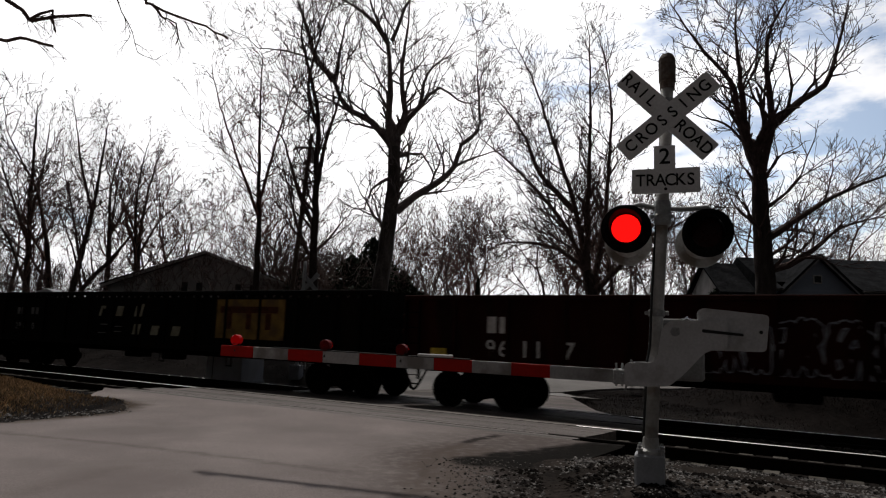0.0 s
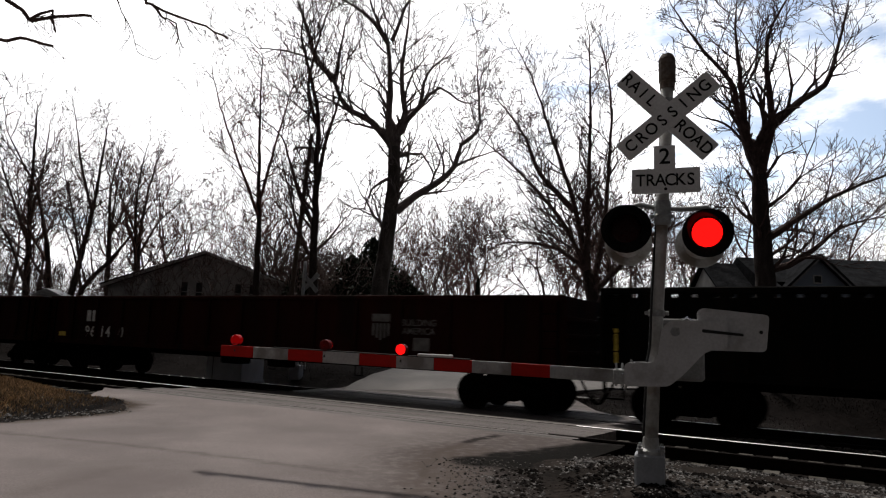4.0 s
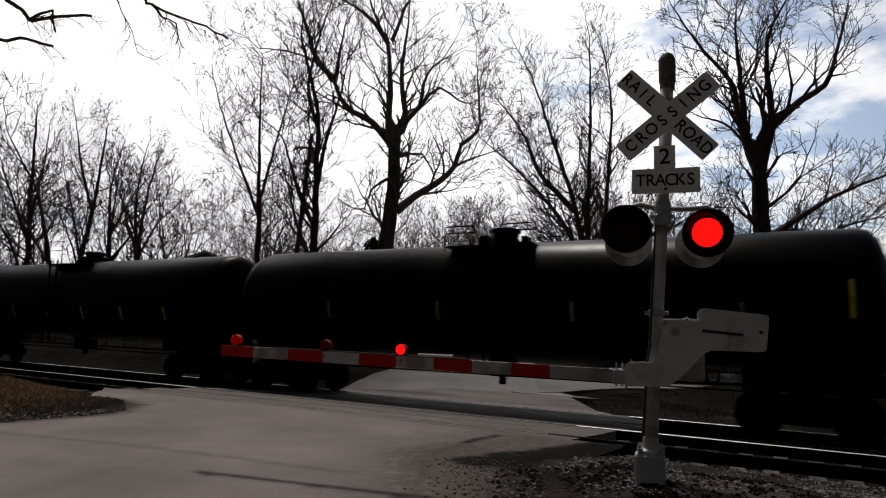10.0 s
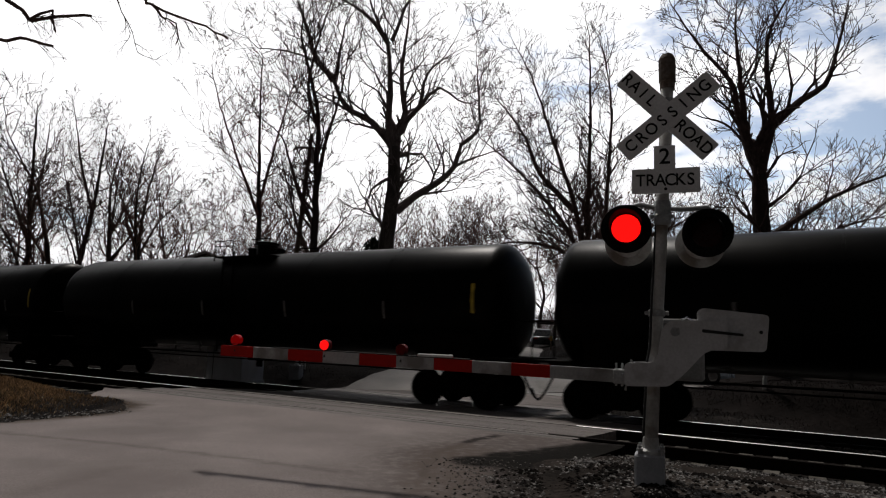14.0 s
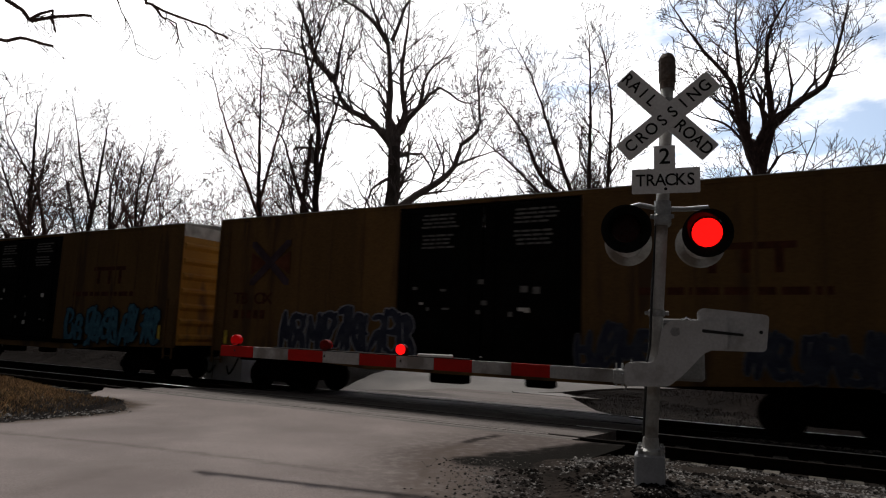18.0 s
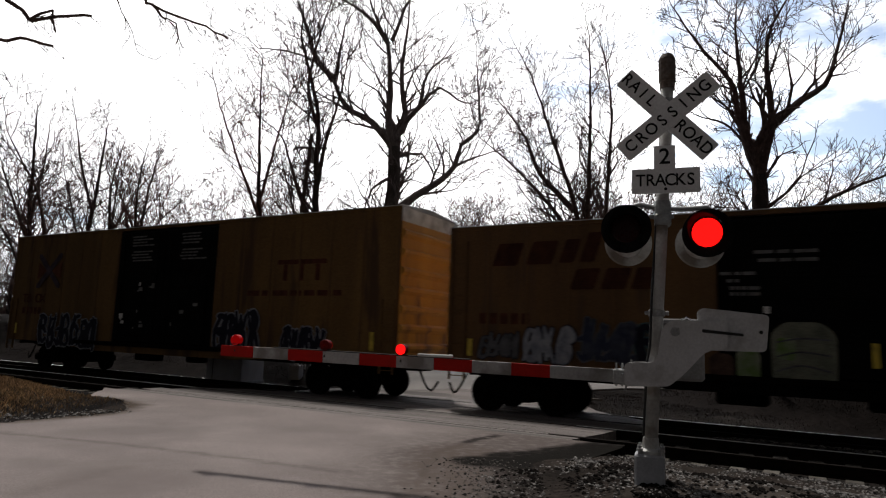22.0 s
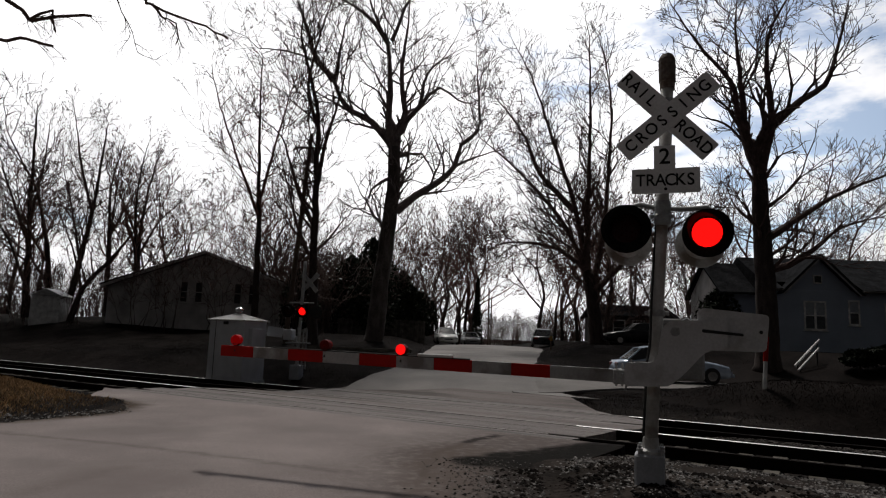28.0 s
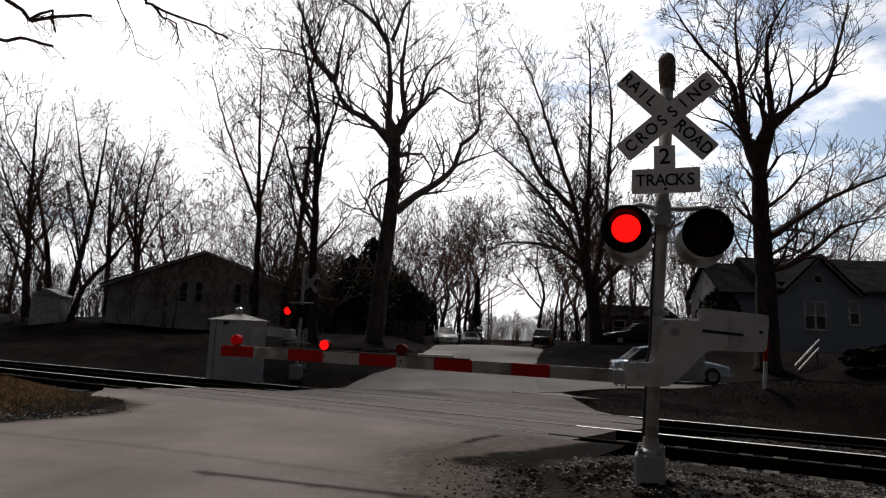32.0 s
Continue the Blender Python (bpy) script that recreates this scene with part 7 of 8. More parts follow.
def make_far_woods():
    """A thin far belt of stems that closes the horizon."""
    rng = random.Random(91)
    b = Build()
    for i in range(4000):
        street = i % 8 == 0
        y = rng.uniform(128, 175) if street else rng.uniform(74, 110)
        x = rng.uniform(2, 30) if street else rng.uniform(-85, 65)
        if not street and road_mid(y) - 6.5 < x < road_mid(y) + 7.5:
            continue
        h = (rng.uniform(2.0, 6.5) if street else rng.uniform(2.0, 8.5)) * (0.7 + 0.5 * noise.noise(Vector((x * 0.15, y * 0.1, 2))))
        lean = Vector((rng.uniform(-0.35, 0.35), rng.uniform(-0.3, 0.3), 1))
        pts = arc_points(Vector((x, y, ground_z(x, y) - 0.2)), lean, h, 0.18, 0.0, rng, 4)
        b.tube(pts, [0.055, 0.045, 0.035, 0.025, 0.012], 3, cap=False)
        for k in (1, 2, 2, 3, 3):
            d = Vector((rng.uniform(-0.8, 0.8), rng.uniform(-0.5, 0.5), rng.uniform(0.2, 1)))
            b.tube(arc_points(pts[k], d, h * rng.uniform(0.2, 0.4), 0.2, 0.02, rng, 2), [0.028, 0.02, 0.01], 3, cap=False)
    tagged(new("far_woods", b.mesh("far_woods", M["twig"])), "distant belt of bare brush along the horizon", "woods", kind="stuff")


make_far_woods()


def evergreen(x, y, h, w, seed, label, n=1900, column=False):
    rng = random.Random(seed)
    tr = thing("evergreen", on_ground(x, y), label, "tree")
    b = Build()
    for _ in range(n):
        t = rng.random() ** 0.9
        a = rng.uniform(0, 6.28)
        env = (1 - t) ** 0.7 if column else (math.sin(math.pi * min(1, 0.15 + t * 0.85)) ** 0.6)
        r = w * env * math.sqrt(rng.random()) * (0.75 + 0.35 * noise.noise(Vector((a, t * 4, seed))))
        c = Vector((r * math.cos(a), r * math.sin(a), 0.3 + t * h))
        u = Vector((rng.uniform(-1, 1), rng.uniform(-1, 1), rng.uniform(-0.4, 1))).normalized()
        v = u.cross(Vector((rng.uniform(-1, 1), rng.uniform(-1, 1), rng.uniform(-1, 1)))).normalized()
        s = rng.uniform(0.10, 0.26)
        b.add([c - u * s, c + v * s * 0.4, c + u * s, c - v * s * 0.4], [(0, 1, 2, 3)])
    part("trunk", Build().tube([(0, 0, -0.3), (0, 0, h * 0.9)], [0.12, 0.03], 7), M["bark"], tr)
    part("foliage", b, M["evergreen"], tr, "dark dense foliage")


evergreen(-4.6, 46, 6.2, 2.4, 1, "dark leafy evergreen shrub behind the bare tree")
evergreen(-6.6, 48, 5.4, 2.2, 2, "dark leafy evergreen shrub behind the bare tree")
evergreen(-2.3, 50, 3.6, 1.9, 3, "dark leafy evergreen shrub beside the street")
evergreen(-5.6, 52, 7.4, 2.3, 7, "dark leafy evergreen behind the bare tree")
evergreen(-3.3, 55, 5.0, 1.9, 8, "dark leafy evergreen behind the bare tree")
evergreen(-1.6, 57, 3.6, 1.8, 9, "dark evergreen shrub beside the street")
evergreen(4.2, 76, 7.5, 0.9, 4, "narrow dark evergreen beside the street", 1800, True)
evergreen(-9.6, 44, 3.8, 1.8, 5, "dark evergreen bush beside the house")
evergreen(16.6, 39, 3.2, 1.9, 6, "dark evergreen bush beside the house")


for hx, hy, hh, hw in ((18.0, 28.4, 0.6, 1.0), (19.2, 28.2, 0.7, 1.2), (20.6, 28.1, 0.7, 1.2), (22.0, 28.0, 0.7, 1.2)):
    evergreen(hx, hy, hh, hw, int(hx * 10), "low dark evergreen hedge beside the stair handrails", 900)


# utility poles
def utility_pole(x, y, h, lean, label, top=True):
    up = thing("utility_pole", Matrix.Translation((x, y, ground_z(x, y))), label, "utility pole")
    part("pole", Build().tube([(0, 0, -0.5), (lean, 0, h)], [0.15, 0.11], 10), M["wood_pole"], up)
    if top:
        part("crossarm", Build().box(lean - 0.9, lean + 0.9, -0.06, 0.06, h - 0.85, h - 0.72, 0.01), M["wood_pole"], up)
        part("transformer", Build().lathe([(0.22, 0), (0.22, 0.7), (0.15, 0.78), (0.001, 0.8)], 14, Matrix.Translation((lean + 0.3, -0.2, h - 1.7))), M["galv"], up)
        for dx in (-0.8, -0.3, 0.3, 0.8):
            part("insulator", Build().lathe([(0.04, 0), (0.05, 0.08), (0.03, 0.14), (0.001, 0.15)], 8, Matrix.Translation((lean + dx, 0, h - 0.72))), M["white_trim"], up)


utility_pole(-8.3, 35.5, 11.6, 0.75, "leaning wooden utility pole with a transformer")
utility_pole(6.9, 95, 8.5, 0.0, "distant wooden utility pole beside the street", False)
utility_pole(9.2, 120, 9.0, 0.0, "distant wooden utility pole beside the street", False)


# ---- houses ----
def window_unit(parent, x, y, z, w, h, panes=1, trim=None, pane=None):
    trim = trim or M["white_trim"]
    wn = part("window", Build().box(x - w / 2, x + w / 2, y - 0.03, y + 0.02, z - h / 2, z + h / 2), pane or M["pane"], parent, "pale curtained window pane" if pane else "dark window pane")
    fr = Build()
    t = 0.09
    for a, c, e, f in ((x - w / 2 - t, x + w / 2 + t, z + h / 2, z + h / 2 + t), (x - w / 2 - t, x + w / 2 + t, z - h / 2 - t, z - h / 2), (x - w / 2 - t, x - w / 2, z - h / 2, z + h / 2), (x + w / 2, x + w / 2 + t, z - h / 2, z + h / 2)):
        fr.box(a, c, y - 0.07, y + 0.03, e, f, 0.008)
    if panes > 1:
        fr.box(x - 0.06, x + 0.06, y - 0.07, y, z - h / 2, z + h / 2, 0.008)
    fr.box(x - w / 2, x + w / 2, y - 0.055, y, z - 0.03, z + 0.03)
    if pane:
        part("lower_sash", Build().box(x - w / 2, x + w / 2, y - 0.038, y - 0.031, z - h / 2, z), M["sash"], wn, "dim lower window pane")
    part("window_frame", fr, trim, wn, "white window frame")
    part("sill", Build().box(x - w / 2 - t - 0.05, x + w / 2 + t + 0.05, y - 0.12, y, z - h / 2 - t - 0.05, z - h / 2 - t, 0.008), trim, wn)


def siding(parent, x0, x1, y, z0, z1, mat, step=0.2):
    z = z0
    while z < z1 - 0.02:
        part("siding_board", Build().add([(x0, y - 0.03, z), (x1, y - 0.03, z), (x1, y - 0.005, min(z1, z + step)), (x0, y - 0.005, min(z1, z + step)), (x0, y + 0.01, z), (x1, y + 0.01, z)], [(0, 1, 2, 3), (4, 5, 1, 0)]), mat, parent)
        z += step


def make_left_house():
    m = Matrix.Translation((-16.4, 46.0, 1.45)) @ pose(0, 0, 0, 0, 0, 6)
    h = thing("house", m, "pale grey house with a low gable behind bare trees", "house")
    W, D, E, A = 6.6, 9.0, 2.95, 5.35
    part("wall", Build().slab([(-W, -0.4), (W, -0.4), (W, E), (-0.25, A), (-W, E)], 0, 0.2), M["white_wall"], h, "gable wall")
    part("wall", Build().box(-W, -W + 0.2, 0.2, D, -0.4, E), M["white_wall"], h)
    part("wall", Build().box(W - 0.2, W, 0.2, D, -0.4, E), M["white_wall"], h)
    part("wall", Build().slab([(-W, -0.4), (W, -0.4), (W, E), (-0.25, A), (-W, E)], D, D + 0.2), M["white_wall"], h)
    part("roof", Build().slab([(-W - 0.4, E - 0.05), (-0.25, A + 0.12), (-0.25, A + 0.28), (-W - 0.5, E + 0.1)], -0.4, D + 0.5), M["house_roof"], h, "dark shingle roof slope")
    part("roof", Build().slab([(W + 0.4, E - 0.05), (-0.25, A + 0.12), (-0.25, A + 0.28), (W + 0.5, E + 0.1)], -0.4, D + 0.5), M["house_roof"], h, "dark shingle roof slope")
    for sg in (-1, 1):
        part("rake_board", Build().slab([(sg * (W + 0.45) - 0.0, E - 0.02), (-0.25, A + 0.285), (-0.25, A + 0.06), (sg * (W + 0.4), E - 0.2)], -0.44, -0.405), M["white_wall"], h, "pale board along the gable's edge")
    for x in (-1.55, -0.55, 2.1, 3.1):
        window_unit(h, x, 0.0, 2.7, 0.42, 1.35, trim=M["white_wall"])
    siding(h, -W, W, 0.0, -0.3, E, M["white_wall"], 0.24)


make_left_house()


def make_right_house():
    m = Matrix.Translation((18.75, 37.0, 1.5)) @ pose(0, 0, 0, 0, 0, -3)
    h = thing("house", m, "blue-grey sided house with white windows and a dark roof", "house")
    E = 3.5
    part("wall", Build().slab([(0, -0.5), (9.5, -0.5), (9.5, E), (4.3, E), (2.5, E + 1.8), (0.7, E), (0, E)], 0, 0.2), M["blue_wall"], h, "blue-grey front wall with a gable")
    part("wall", Build().box(0.0, 0.2, 0.2, 8, -0.5, E), M["blue_wall"], h)
    part("wall", Build().box(9.3, 9.5, 0.2, 8, -0.5, E), M["blue_wall"], h)
    part("wall", Build().box(0, 9.5, 8, 8.2, -0.5, E), M["blue_wall"], h)
    part("gable_roof", Build().slab([(0.35, E - 0.28), (2.5, E + 1.87), (2.5, E + 2.04), (0.15, E - 0.28)], -0.45, 4.0), M["shingle"], h)
    part("gable_roof", Build().slab([(4.65, E - 0.28), (2.5, E + 1.87), (2.5, E + 2.04), (4.85, E - 0.28)], -0.45, 4.0), M["shingle"], h)
    for sg in (-1, 1):
        part("rake_board", Build().slab([(2.5 + sg * 2.16, E - 0.30), (2.5, E + 1.86), (2.5, E + 1.74), (2.5 + sg * 2.04, E - 0.30)], -0.44, -0.40), M["rake"], h, "pale board along the gable's edge")
    for x0, x1 in ((-0.4, 0.35), (4.65, 10.0)):
        rb = Build().add([(x0, -0.5, E), (x1, -0.5, E), (x1, 4.1, E + 2.3), (x0, 4.1, E + 2.3), (x0, -0.5, E - 0.15), (x1, -0.5, E - 0.15)], [(0, 1, 2, 3), (4, 5, 1, 0)])
        part("roof", rb, M["shingle"], h, "dark shingle roof slope")
        part("gutter", Build().box(x0, x1, -0.62, -0.505, E - 0.16, E - 0.05, 0.02), M["dark_wall"], h, "dark gutter along the eave")
    rb = Build().add([(-0.4, 0.4, E + 0.45), (10, 0.4, E + 0.45), (10, 4.1, E + 2.29), (-0.4, 4.1, E + 2.29), (10, 8.6, E), (-0.4, 8.6, E), (-0.4, 0.4, E - 0.15), (10, 0.4, E - 0.15), (10, 8.6, E - 0.15), (-0.4, 8.6, E - 0.15)], [(0, 1, 2, 3), (3, 2, 4, 5), (7, 8, 4, 2, 1), (9, 6, 0, 3, 5)])
    part("roof", rb, M["shingle"], h, "dark shingle roof")
    for x, z, w, hh, n in ((2.24, 2.05, 1.05, 1.46, 2), (4.37, 2.27, 0.45, 1.23, 1), (6.65, 2.05, 1.05, 1.46, 2)):
        window_unit(h, x, 0.0, z, w, hh, n, pane=M["curtain"])
    gv = part("gable_vent", Build().box(2.2, 2.7, -0.06, 0.02, 3.85, 4.35, 0.02), M["white_trim"], h, "white framed gable vent")
    part("louvre", Build().box(2.27, 2.63, -0.075, -0.061, 3.92, 4.28), M["pane"], gv)
    siding(h, 0, 9.5, 0.0, -0.4, E, M["blue_wall"], 0.22)
    # lower wing, its pale gable end towards the street
    part("wing_wall", Build().box(-2.3, 0.0, 1.5, 1.7, -0.5, 3.45), M["blue_wall"], h, "blue-grey side wing wall")
    part("wing_wall", Build().slab([(1.7, -0.5), (7.1, -0.5), (7.1, 3.45), (4.4, 5.2), (1.7, 3.5)], 2.1, 2.3, Euler((0, 0, radians(90))).to_matrix().to_4x4()), M["white_wall"], h, "pale gable end wall")
    for ya, za, yb, zb in ((1.1, 3.35, 4.4, 5.42), (7.7, 3.35, 4.4, 5.42)):
        rb = Build().add([(-2.55, ya, za), (0.1, ya, za), (0.1, yb, zb), (-2.55, yb, zb), (-2.55, ya, za - 0.14), (0.1, ya, za - 0.14), (-2.55, yb, zb - 0.14)], [(0, 1, 2, 3), (4, 5, 1, 0), (4, 0, 3, 6)])
        part("wing_roof", rb, M["shingle"], h)
    part("downpipe", Build().tube([(-2.22, 1.42, 3.2), (-2.22, 1.42, -0.4)], 0.05, 8), M["dark_wall"], h, "dark downpipe at the wing's corner")


make_right_house()


def make_far_house(x, y, w, d, e, a, rz, mat, label):
    h = thing("house", Matrix.Translation((x, y, ground_z(x, y))) @ pose(0, 0, 0, 0, 0, rz), label, "house")
    part("wall", Build().box(-w, w, 0, d, -0.5, e), mat, h)
    part("roof", Build().slab([(-0.4, e), (d / 2, a), (d + 0.4, e), (d + 0.4, e - 0.12), (d / 2, a - 0.12), (-0.4, e - 0.12)], -w - 0.4, w + 0.4, Euler((0, 0, radians(90))).to_matrix().to_4x4()), M["shingle"], h)
    for k in (-0.55, 0.0, 0.55):
        window_unit(h, w * k, 0.0, e * 0.55, 0.9, 1.2)


make_far_house(16.8, 56, 3.0, 7, 2.3, 3.4, 0, M["dark_wall"], "low dark house half hidden behind bare trees")
make_far_house(-7.5, 62, 4.0, 7, 3.0, 5.0, 4, M["dark_wall"], "dim house behind evergreens")

sh = thing("shed", on_ground(-27.3, 45.5, 8), "small pale garden shed behind tree trunks", "shed")
part("wall", Build().box(-0.95, 0.95, 0, 1.8, -0.2, 2.0), M["white_trim"], sh)
part("roof", Build().slab([(-1.1, 1.95), (1.1, 1.95), (0, 2.45)], -0.15, 1.95), M["galv"], sh)


# fence beside the street
def make_fence():
    f = thing("fence", Matrix.Translation((-7.2, 46.5, 1.35)) @ pose(0, 0, 0, 0, 0, 0), "weathered grey wooden board fence beside the street", "fence")
    for i in range(41):
        part("board", Build().box(i * 0.15, i * 0.15 + 0.135, -0.01, 0.012, -0.2, 1.35 + 0.03 * (i % 3)), M["tie"], f)
    for z in (0.2, 1.0):
        part("rail", Build().box(0, 6.15, 0.012, 0.06, z, z + 0.09), M["tie"], f)


make_fence()


# handrails on the bank
hr = thing("handrail", Matrix.Translation((15.7, 29.2, 0.0)), "pair of white sloping stair handrails on the bank", "handrail")
for x0, y0, z0, x1, y1, z1 in ((0.1, 0.3, 0.91, 1.81, 1.3, 2.11), (-0.02, -0.2, 0.73, 1.48, 0.8, 1.72)):
    r = part("rail", Build().tube([(x0, y0, z0), (x1, y1, z1)], 0.05, 8), M["white_trim"], hr)
    for t in (0.1, 0.9):
        part("baluster", Build().tube([(x0 + (x1 - x0) * t, y0 + (y1 - y0) * t, 0.2), (x0 + (x1 - x0) * t, y0 + (y1 - y0) * t, z0 + (z1 - z0) * t)], 0.025, 8), M["black"], r)


# ---- parked vehicles ----
def loft(rings):
    """A closed skin over rings of points."""
    k, b = len(rings[0]), Build()
    b.v = [tuple(q) for r in rings for q in r]
    b.f = [(i * k + j, i * k + (j + 1) % k, (i + 1) * k + (j + 1) % k, (i + 1) * k + j) for i in range(len(rings) - 1) for j in range(k)]
    b.f += [tuple(range(k))[::-1], tuple((len(rings) - 1) * k + j for j in range(k))]
    return b


def vehicle(x, y, z, rz, paint, label, length=4.6, height=1.45, truck=False):
    v = thing("parked_car" if not truck else "pickup_truck", Matrix.Translation((x, y, z)) @ pose(0, 0, 0, 0, 0, rz), label, "car" if not truck else "truck", "parked vehicles")
    L, W = length / 2, 0.89
    k = height / 1.45
    rear = 0.93 if truck else 0.80
    rings = []
    for px, w, top, low in ((-1.0, 0.80, 0.62, 0.36), (-0.97, 0.90, rear, 0.26), (-0.80, 0.97, rear + 0.06, 0.22), (-0.45, 1.0, 0.95, 0.20), (0.05, 1.0, 0.96, 0.20), (0.42, 0.99, 0.93, 0.20), (0.70, 0.97, 0.84, 0.22), (0.93, 0.90, 0.72, 0.26), (1.0, 0.76, 0.54, 0.36)):
        w, top = w * W, top * k
        mid = low + (top - low) * 0.55
        half = [(w * 0.86, low), (w, low + 0.12), (w, mid), (w * 0.97, top - 0.08), (w * 0.84, top)]
        rings.append([(px * L, -a, c) for a, c in half[::-1]] + [(px * L, a, c) for a, c in half])
    body = part("body", fix_normals(loft(rings).mesh("body", paint, True)), None, v)
    cab = ((-0.80, 0.90, 0.02), (-0.56, 1.34, 1), (-0.40, 1.42, 1), (-0.05, 1.45, 1), (0.06, 1.41, 1), (0.44, 0.92, 0.02)) if not truck else ((-0.26, 0.92, 0.02), (-0.22, 1.38, 1), (-0.10, 1.45, 1), (0.08, 1.43, 1), (0.14, 1.38, 1), (0.40, 0.92, 0.02))
    rings = []
    for px, top, up in cab:
        wt = W * (0.86 - 0.20 * up)
        rings.append([(px * L, -W * 0.88, 0.86 * k), (px * L, -wt, top * k), (px * L, wt, top * k), (px * L, W * 0.88, 0.86 * k)])
    cabin = part("cabin", fix_normals(loft(rings).mesh("cabin", M["glass"])), None, v, "glazed cabin")
    rf = [[(px * L, -W * 0.68, top * k - 0.02), (px * L, -W * 0.62, top * k + 0.02), (px * L, W * 0.62, top * k + 0.02), (px * L, W * 0.68, top * k - 0.02)] for px, top, up in cab[1:-1]]
    part("roof_panel", fix_normals(loft(rf).mesh("roof_panel", paint)), None, cabin)
    for sy in (-1, 1):
        for p0, p1 in ((cab[0], cab[1]), (cab[-1], cab[-2])):
            part("pillar", Build().tube([(p0[0] * L, sy * W * 0.86, p0[1] * k - 0.03), (p1[0] * L, sy * W * 0.66, p1[1] * k)], 0.035, 6), paint, cabin)
        part("mirror", Build().box(L * 0.26, L * 0.34, sy * (W + 0.02), sy * (W + 0.18), 0.90 * k, 1.02 * k, 0.02), paint, v)
    wm = Build().lathe([(0.001, -0.1), (0.30, -0.1), (0.33, -0.06), (0.33, 0.06), (0.30, 0.1), (0.001, 0.1)], 20, Euler((radians(90), 0, 0)).to_matrix().to_4x4()).mesh("tyre", M["rubber"])
    rm = Build().lathe([(0.001, -0.115), (0.19, -0.115), (0.20, -0.09), (0.20, 0.09), (0.19, 0.115), (0.001, 0.115)], 16, Euler((radians(90), 0, 0)).to_matrix().to_4x4()).mesh("rim", M["chrome"])
    for px in (-L * 0.62, L * 0.62):
        for py in (-W + 0.08, W - 0.08):
            w = part("wheel", wm, None, v, m=pose(px, py, 0.33))
            part("rim", rm, None, w)
    for py in (-0.58, 0.58):
        part("headlight", Build().box(L * 0.93, L * 0.99, py - 0.17, py + 0.17, 0.52 * k, 0.64 * k, 0.02), M["chrome"], v, "clear headlight")
        part("taillight", Build().box(-L * 1.005, -L * 0.96, py - 0.17, py + 0.17, 0.60 * k, 0.74 * k, 0.02), M["arm_lens"], v, "red tail light")
    part("grille", Build().box(L * 0.97, L + 0.015, -0.36, 0.36, 0.42, 0.54 * k, 0.02), M["black"], v, "dark front grille")
    for e in (-1, 1):
        part("bumper", Build().box(e * (L - 0.08), e * (L + 0.05), -W + 0.12, W - 0.12, 0.30, 0.44, 0.03), paint, v)
    return v


vehicle(9.5, 27.4, 0.13, -4, M["car_blue"], "pale blue sedan parked behind the signal")
vehicle(13.3, 44.0, 1.52, 180, M["car_dark"], "dark pickup truck parked beside a tree", 5.0, 1.5, True)
vehicle(0.5, 57.0, ground_z(0.5, 57.0) + 0.02, -84, M["car_white"], "white sedan parked at the street's edge")
vehicle(3.4, 74, ground_z(3.4, 74) + 0.02, -84, M["car_grey"], "grey car parked further up the street", 4.4, 1.5)
vehicle(8.5, 55, ground_z(8.5, 55) + 0.02, 83, M["car_dark"], "dark car parked with its rear to the tracks", 4.6, 1.5)

mb = thing("mailbox_post", Matrix.Translation((7.3, 43.5, 1.2)), "small roadside post with a reflector", "post")
part("post", Build().tube([(0, 0, -0.3), (0, 0, 1.05)], 0.05, 8), M["wood_pole"], mb)
part("reflector", Build().box(-0.10, 0.10, -0.06, -0.04, 0.45, 0.75, 0.01), M["logo_yellow"], mb)


# ---- ground cover and rubble ----
def make_grass(name, count, where, mat, lo, hi, seed, label):
    rng = random.Random(seed)
    b = Build()
    made = 0
    while made < count:
        x, y = where(rng)
        z = ground_z(x, y) - 0.02
        a, h, w = rng.uniform(0, 6.28), rng.uniform(lo, hi), rng.uniform(0.006, 0.014) * (hi / 0.15) ** 0.6
        dx, dy = math.cos(a) * w, math.sin(a) * w
        lx, ly = rng.uniform(-0.7, 0.7) * h, rng.uniform(-0.7, 0.7) * h
        b.add([(x - dx, y - dy, z), (x + dx, y + dy, z), (x + lx * 0.5 + dx * 0.6, y + ly * 0.5 + dy * 0.6, z + h * 0.7), (x + lx, y + ly, z + h)], [(0, 1, 2), (0, 2, 3)])
        made += 1
    tagged(new(name, b.mesh(name, mat)), label, "grass", kind="stuff")


def on_mound(rng):
    while True:
        x, y = rng.uniform(-15, -5.9), rng.uniform(8.5, 14.6)
        s, n = sn(x, y)
        edge = 10.9 + (x + 8.0) * -0.22 if x < -7 else 11.6
        if y > edge and n < 10.2 and (x < -6.7 or rng.random() < 0.3):
            return x, y


def on_bank(rng):
    while True:
        s, n = rng.uniform(-48, 8), rng.uniform(18.6, 27)
        p = on_track(s, n)
        if off_road(p.x, p.y) > 0.25 and not (p.x > 3 and 21.7 < n < 28.5):
            return p.x, p.y


def on_mound_top(rng):
    while True:
        x, y = on_mound(rng)
        if ground_z(x, y) > 0.22 - 0.18 * rng.random():
            return x, y


make_grass("mound_litter", 20000, on_mound, M["litter"], 0.015, 0.055, 55, "brown dead leaves and short grass at the mound's foot")
make_grass("dry_grass", 30000, on_mound_top, M["straw"], 0.03, 0.10, 51, "dry straw-coloured grass on the low mound")
make_grass("bank_grass", 60000, on_bank, M["bank_blade"], 0.02, 0.075, 52, "dull brown winter grass on the bank")


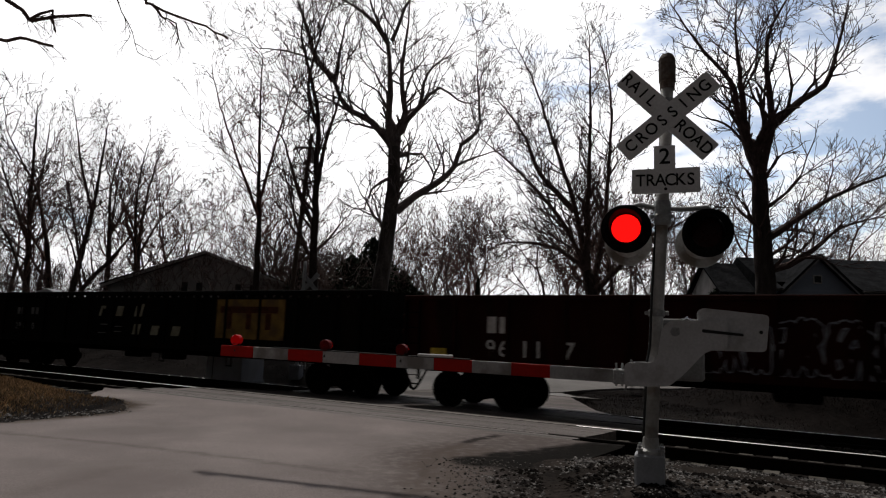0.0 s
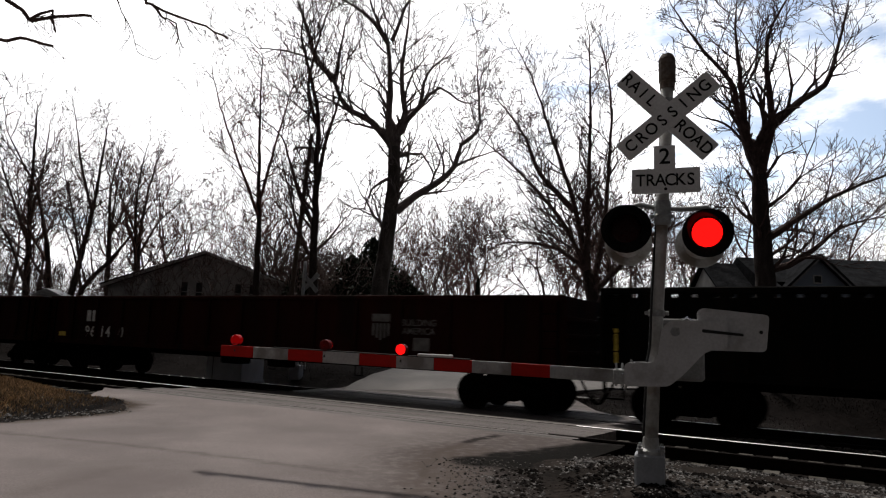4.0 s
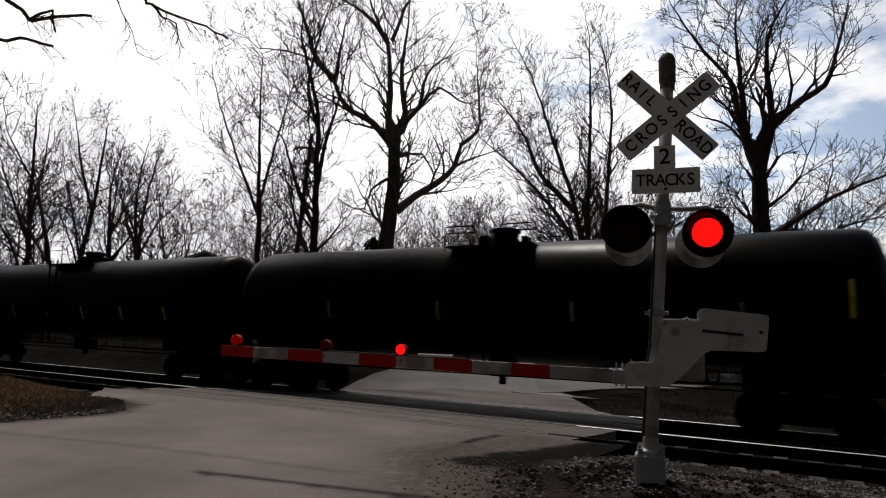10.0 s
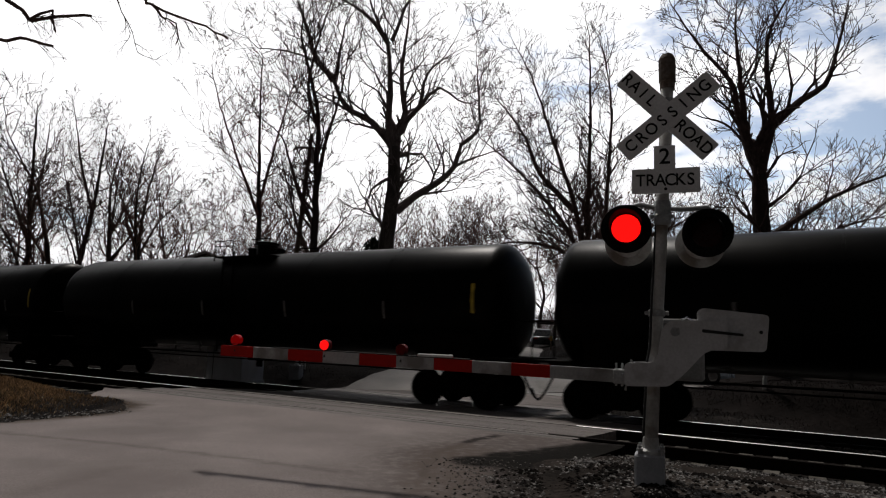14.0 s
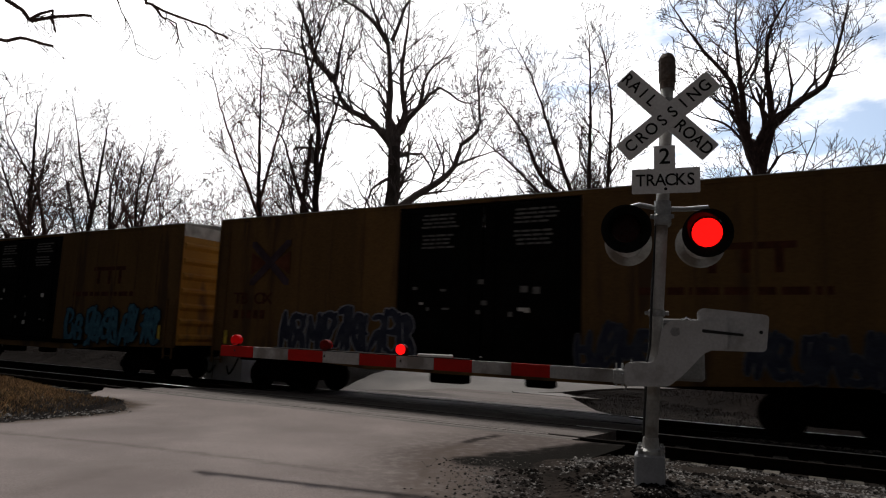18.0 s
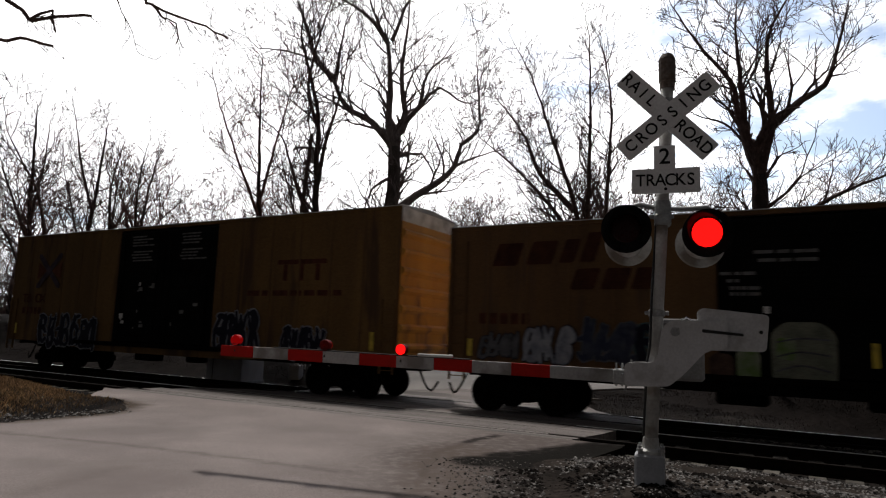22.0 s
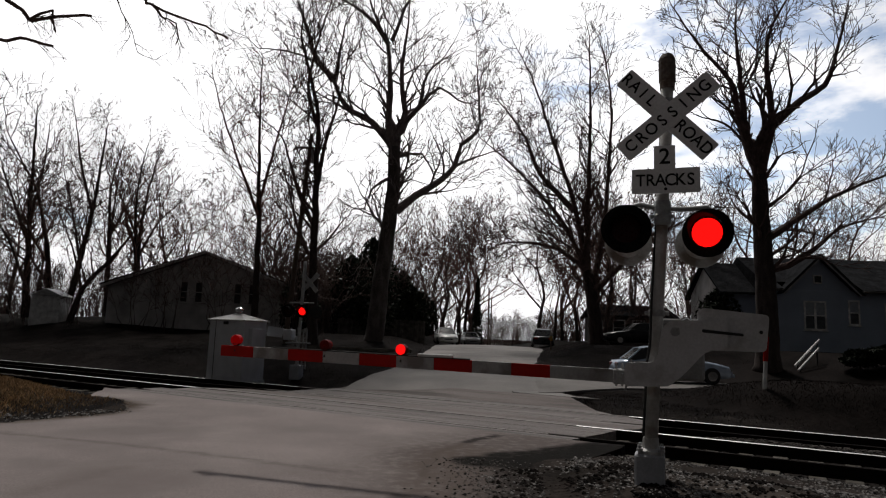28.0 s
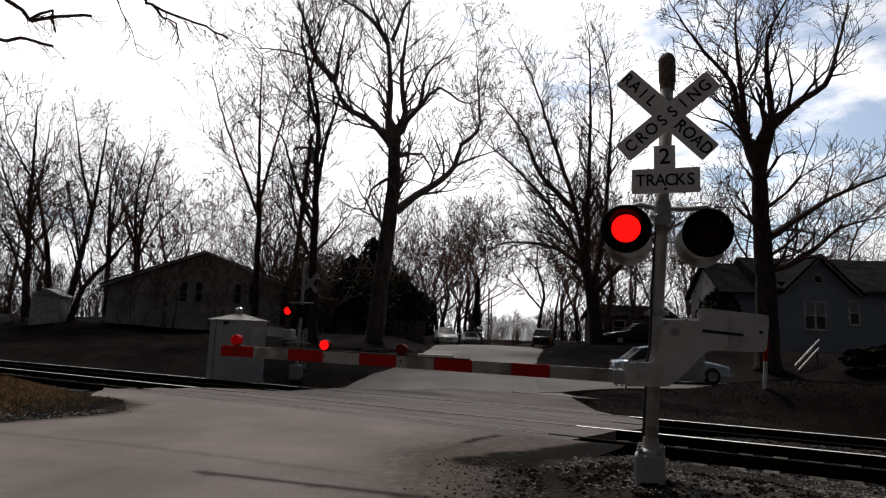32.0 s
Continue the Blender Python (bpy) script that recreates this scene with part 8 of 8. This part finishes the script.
def make_stones(name, count, where, lo, hi, seed, label, mat):
    rng = random.Random(seed)
    b = Build()
    for _ in range(count):
        x, y, z = where(rng)
        s = rng.uniform(lo, hi) * (1.5 if rng.random() < 0.05 else 1)
        pts = []
        for dx, dy, dz in ((1, 0, 0), (-1, 0, 0), (0, 1, 0), (0, -1, 0), (0, 0, 1), (0, 0, -1)):
            pts.append((x + dx * s * rng.uniform(0.6, 1.2), y + dy * s * rng.uniform(0.6, 1.2), z + dz * s * rng.uniform(0.3, 0.65)))
        b.add(pts, [(0, 2, 4), (2, 1, 4), (1, 3, 4), (3, 0, 4), (2, 0, 5), (1, 2, 5), (3, 1, 5), (0, 3, 5)])
    tagged(new(name, b.mesh(name, mat)), label, "gravel", kind="stuff")


def by_track(rng):
    while True:
        s, n = rng.uniform(-34, 14), rng.choice((rng.uniform(10.0, 10.7), rng.uniform(10.2, 18.6), rng.uniform(11.2, 13.6)))
        if -14.8 < s < -3.9 and n > 10.6:
            continue
        p = on_track(s, n)
        return p.x, p.y, ground_z(p.x, p.y) + rng.uniform(-0.01, 0.03)


def by_mast(rng):
    while True:
        x, y = rng.uniform(0.35, 9.5), rng.uniform(5.0, 11.5)
        s, n = sn(x, y)
        if n < 10.4 and y - 8.25 < 1.2 * max(0, x - 1.0) and rng.random() < 0.15 + 0.85 * smooth(0.3, 2.0, x) and not (noise.noise(Vector((x * 1.6, y * 1.6, 9))) < -0.12 and rng.random() < 0.8):
            return x, y, max(ground_z(x, y), 0.046 if x < 1.45 else -1) + rng.uniform(-0.01, 0.012)


make_stones("ballast_stones", 24000, by_track, 0.018, 0.045, 61, "dark crushed ballast stones", M["ballast_stone"])
make_stones("rubble", 15000, by_mast, 0.006, 0.027, 62, "loose dark gravel and rubble round the signal base", M["rubble"])


def on_ridge(rng):
    p = on_track(rng.uniform(-2.8, 15), rng.uniform(13.2, 15.1))
    return p.x, p.y, ground_z(p.x, p.y) + rng.uniform(-0.01, 0.03)


make_stones("ridge_gravel", 9000, on_ridge, 0.016, 0.04, 66, "grey gravel heaped between the two tracks", M["stone"])


# clods, pebbles and brown verge
def clod_place(rng):
    while True:
        x, y = rng.uniform(0.6, 3.6), rng.uniform(5.9, 8.35)
        s, n = sn(x, y)
        if n < 10.3 and (noise.noise(Vector((x * 1.3, y * 1.3, 5))) > 0.05 or rng.random() < 0.15):
            return x, y, max(ground_z(x, y), 0.04 if x < 1.45 else -1) + 0.01


make_stones("clods", 1300, clod_place, 0.010, 0.042, 63, "dark clods of damp earth round the signal base", M["earth"])


def by_mound(rng):
    t = rng.random()
    x, y = -8.4 + 2.3 * t + rng.gauss(0, 0.22), 10.5 + 2.1 * t * t + rng.gauss(0, 0.16)
    return x, y, max(0.05, ground_z(x, y)) + 0.004


make_stones("pebbles", 700, by_mound, 0.008, 0.032, 64, "scattered pale pebbles at the foot of the grass mound", M["rubble"])


def crumb_place(rng):
    x, y = 0.62 + rng.gauss(0, 0.32), rng.uniform(5.4, 9.0)
    return x, y, 0.05


make_stones("crumbs", 900, crumb_place, 0.006, 0.022, 65, "dark crumbs of earth and gravel on the road's edge", M["stone"])


def on_verge(rng):
    while True:
        s, n = rng.uniform(-8.0, 3), rng.uniform(17.2, 21.5)
        p = on_track(s, n)
        if s > along(n, [(16, -3.4), (17.0, -4.3), (17.7, -5.2), (18.5, -5.9), (19.3, -6.6), (20.4, -7.4), (21.5, -7.6), (22, -6.6)]) and off_road(p.x, p.y) > 0.05:
            return p.x, p.y


make_grass("verge_grass", 24000, on_verge, M["verge"], 0.015, 0.065, 53, "brown dead grass and leaves on the verge")


def on_slope(rng):
    while True:
        x, y = (rng.uniform(4.2, 15), rng.uniform(31, 50)) if rng.random() < 0.55 else (rng.uniform(-14, 1), rng.uniform(30, 47))
        if off_road(x, y) > 0.1:
            return x, y


make_grass("slope_grass", 26000, on_slope, M["verge"], 0.03, 0.09, 54, "brown winter grass on the slope beside the street")


# ---- what moves ----
def run(t):
    """How far the train has come at t seconds, from its place at 20 s; it slows a little towards the end."""
    return 11.8 * (t - 20) if t >= 18 else -23.6 + 12.05 * (t - 18)


def when(r):
    return 20 + r / 11.8 if r >= -23.6 else 18 + (r + 23.6) / 12.05


HALF = 0.5958


def motions():
    for car, s20 in CARS:
        rows = [(t, track_pose(s20 + run(t), FAR_N)) for t in (0, 5, 10, 15, 16, 17, 17.5, 18, 18.5, 19, 20, 24, 28, 32)]
        walk(car, rows)
    # the two sets of lamps flash in turn: each glowing lens comes forward through its dark one
    for lenses, right, on_lag, off_lag in ((FLASH_L, False, 0.05, -0.015), (FLASH_R, True, -0.06, -0.02), (ARM_L, False, -0.05, -0.08), (ARM_R, True, -0.06, -0.05), (FAR_L, False, 0.02, -0.07), (FAR_R, True, 0.05, 0.0)):
        for ob in lenses:
            rest = ob.matrix_basis.copy()
            lit = pose(0, -0.008 if rest.translation.y < 0.045 else -0.014, 0)
            on = not right
            rows = [(0, lit if on else rest)]
            for k in range(60):
                to_right = k % 2 == 0
                t = 6.035 + (k - 10) * HALF + (on_lag if to_right == right else off_lag)
                if t >= 32:
                    break
                rows += [(max(0.01, t - 0.034), lit if on else rest), (t, rest if on else lit)]
                on = not on
            rows.append((32, lit if on else rest))
            walk(ob, rows)
    # wheels turn with the cars while they are near
    for car, s20 in CARS:
        for w, dx in car_wheels[car.name]:
            y = w.matrix_basis.translation
            s_w = s20 + w.parent.matrix_basis.translation.x + dx
            t0, t1 = when(-31 - s_w), when(8 - s_w)
            step = 1.4 * 0.457 / 11.95
            rows, a, t = [], 0.0, max(0.0, t0)
            if t > 0:
                rows.append((0, Matrix.Translation(y)))
            while t < min(32, t1):
                rows.append((t, Matrix.Translation(y) @ Euler((0, a, 0)).to_matrix().to_4x4()))
                a, t = a + 1.4, t + step
            if not rows:
                rows.append((0, Matrix.Translation(y)))
            rows.append((32, rows[-1][1]))
            walk(w, rows)


motions()
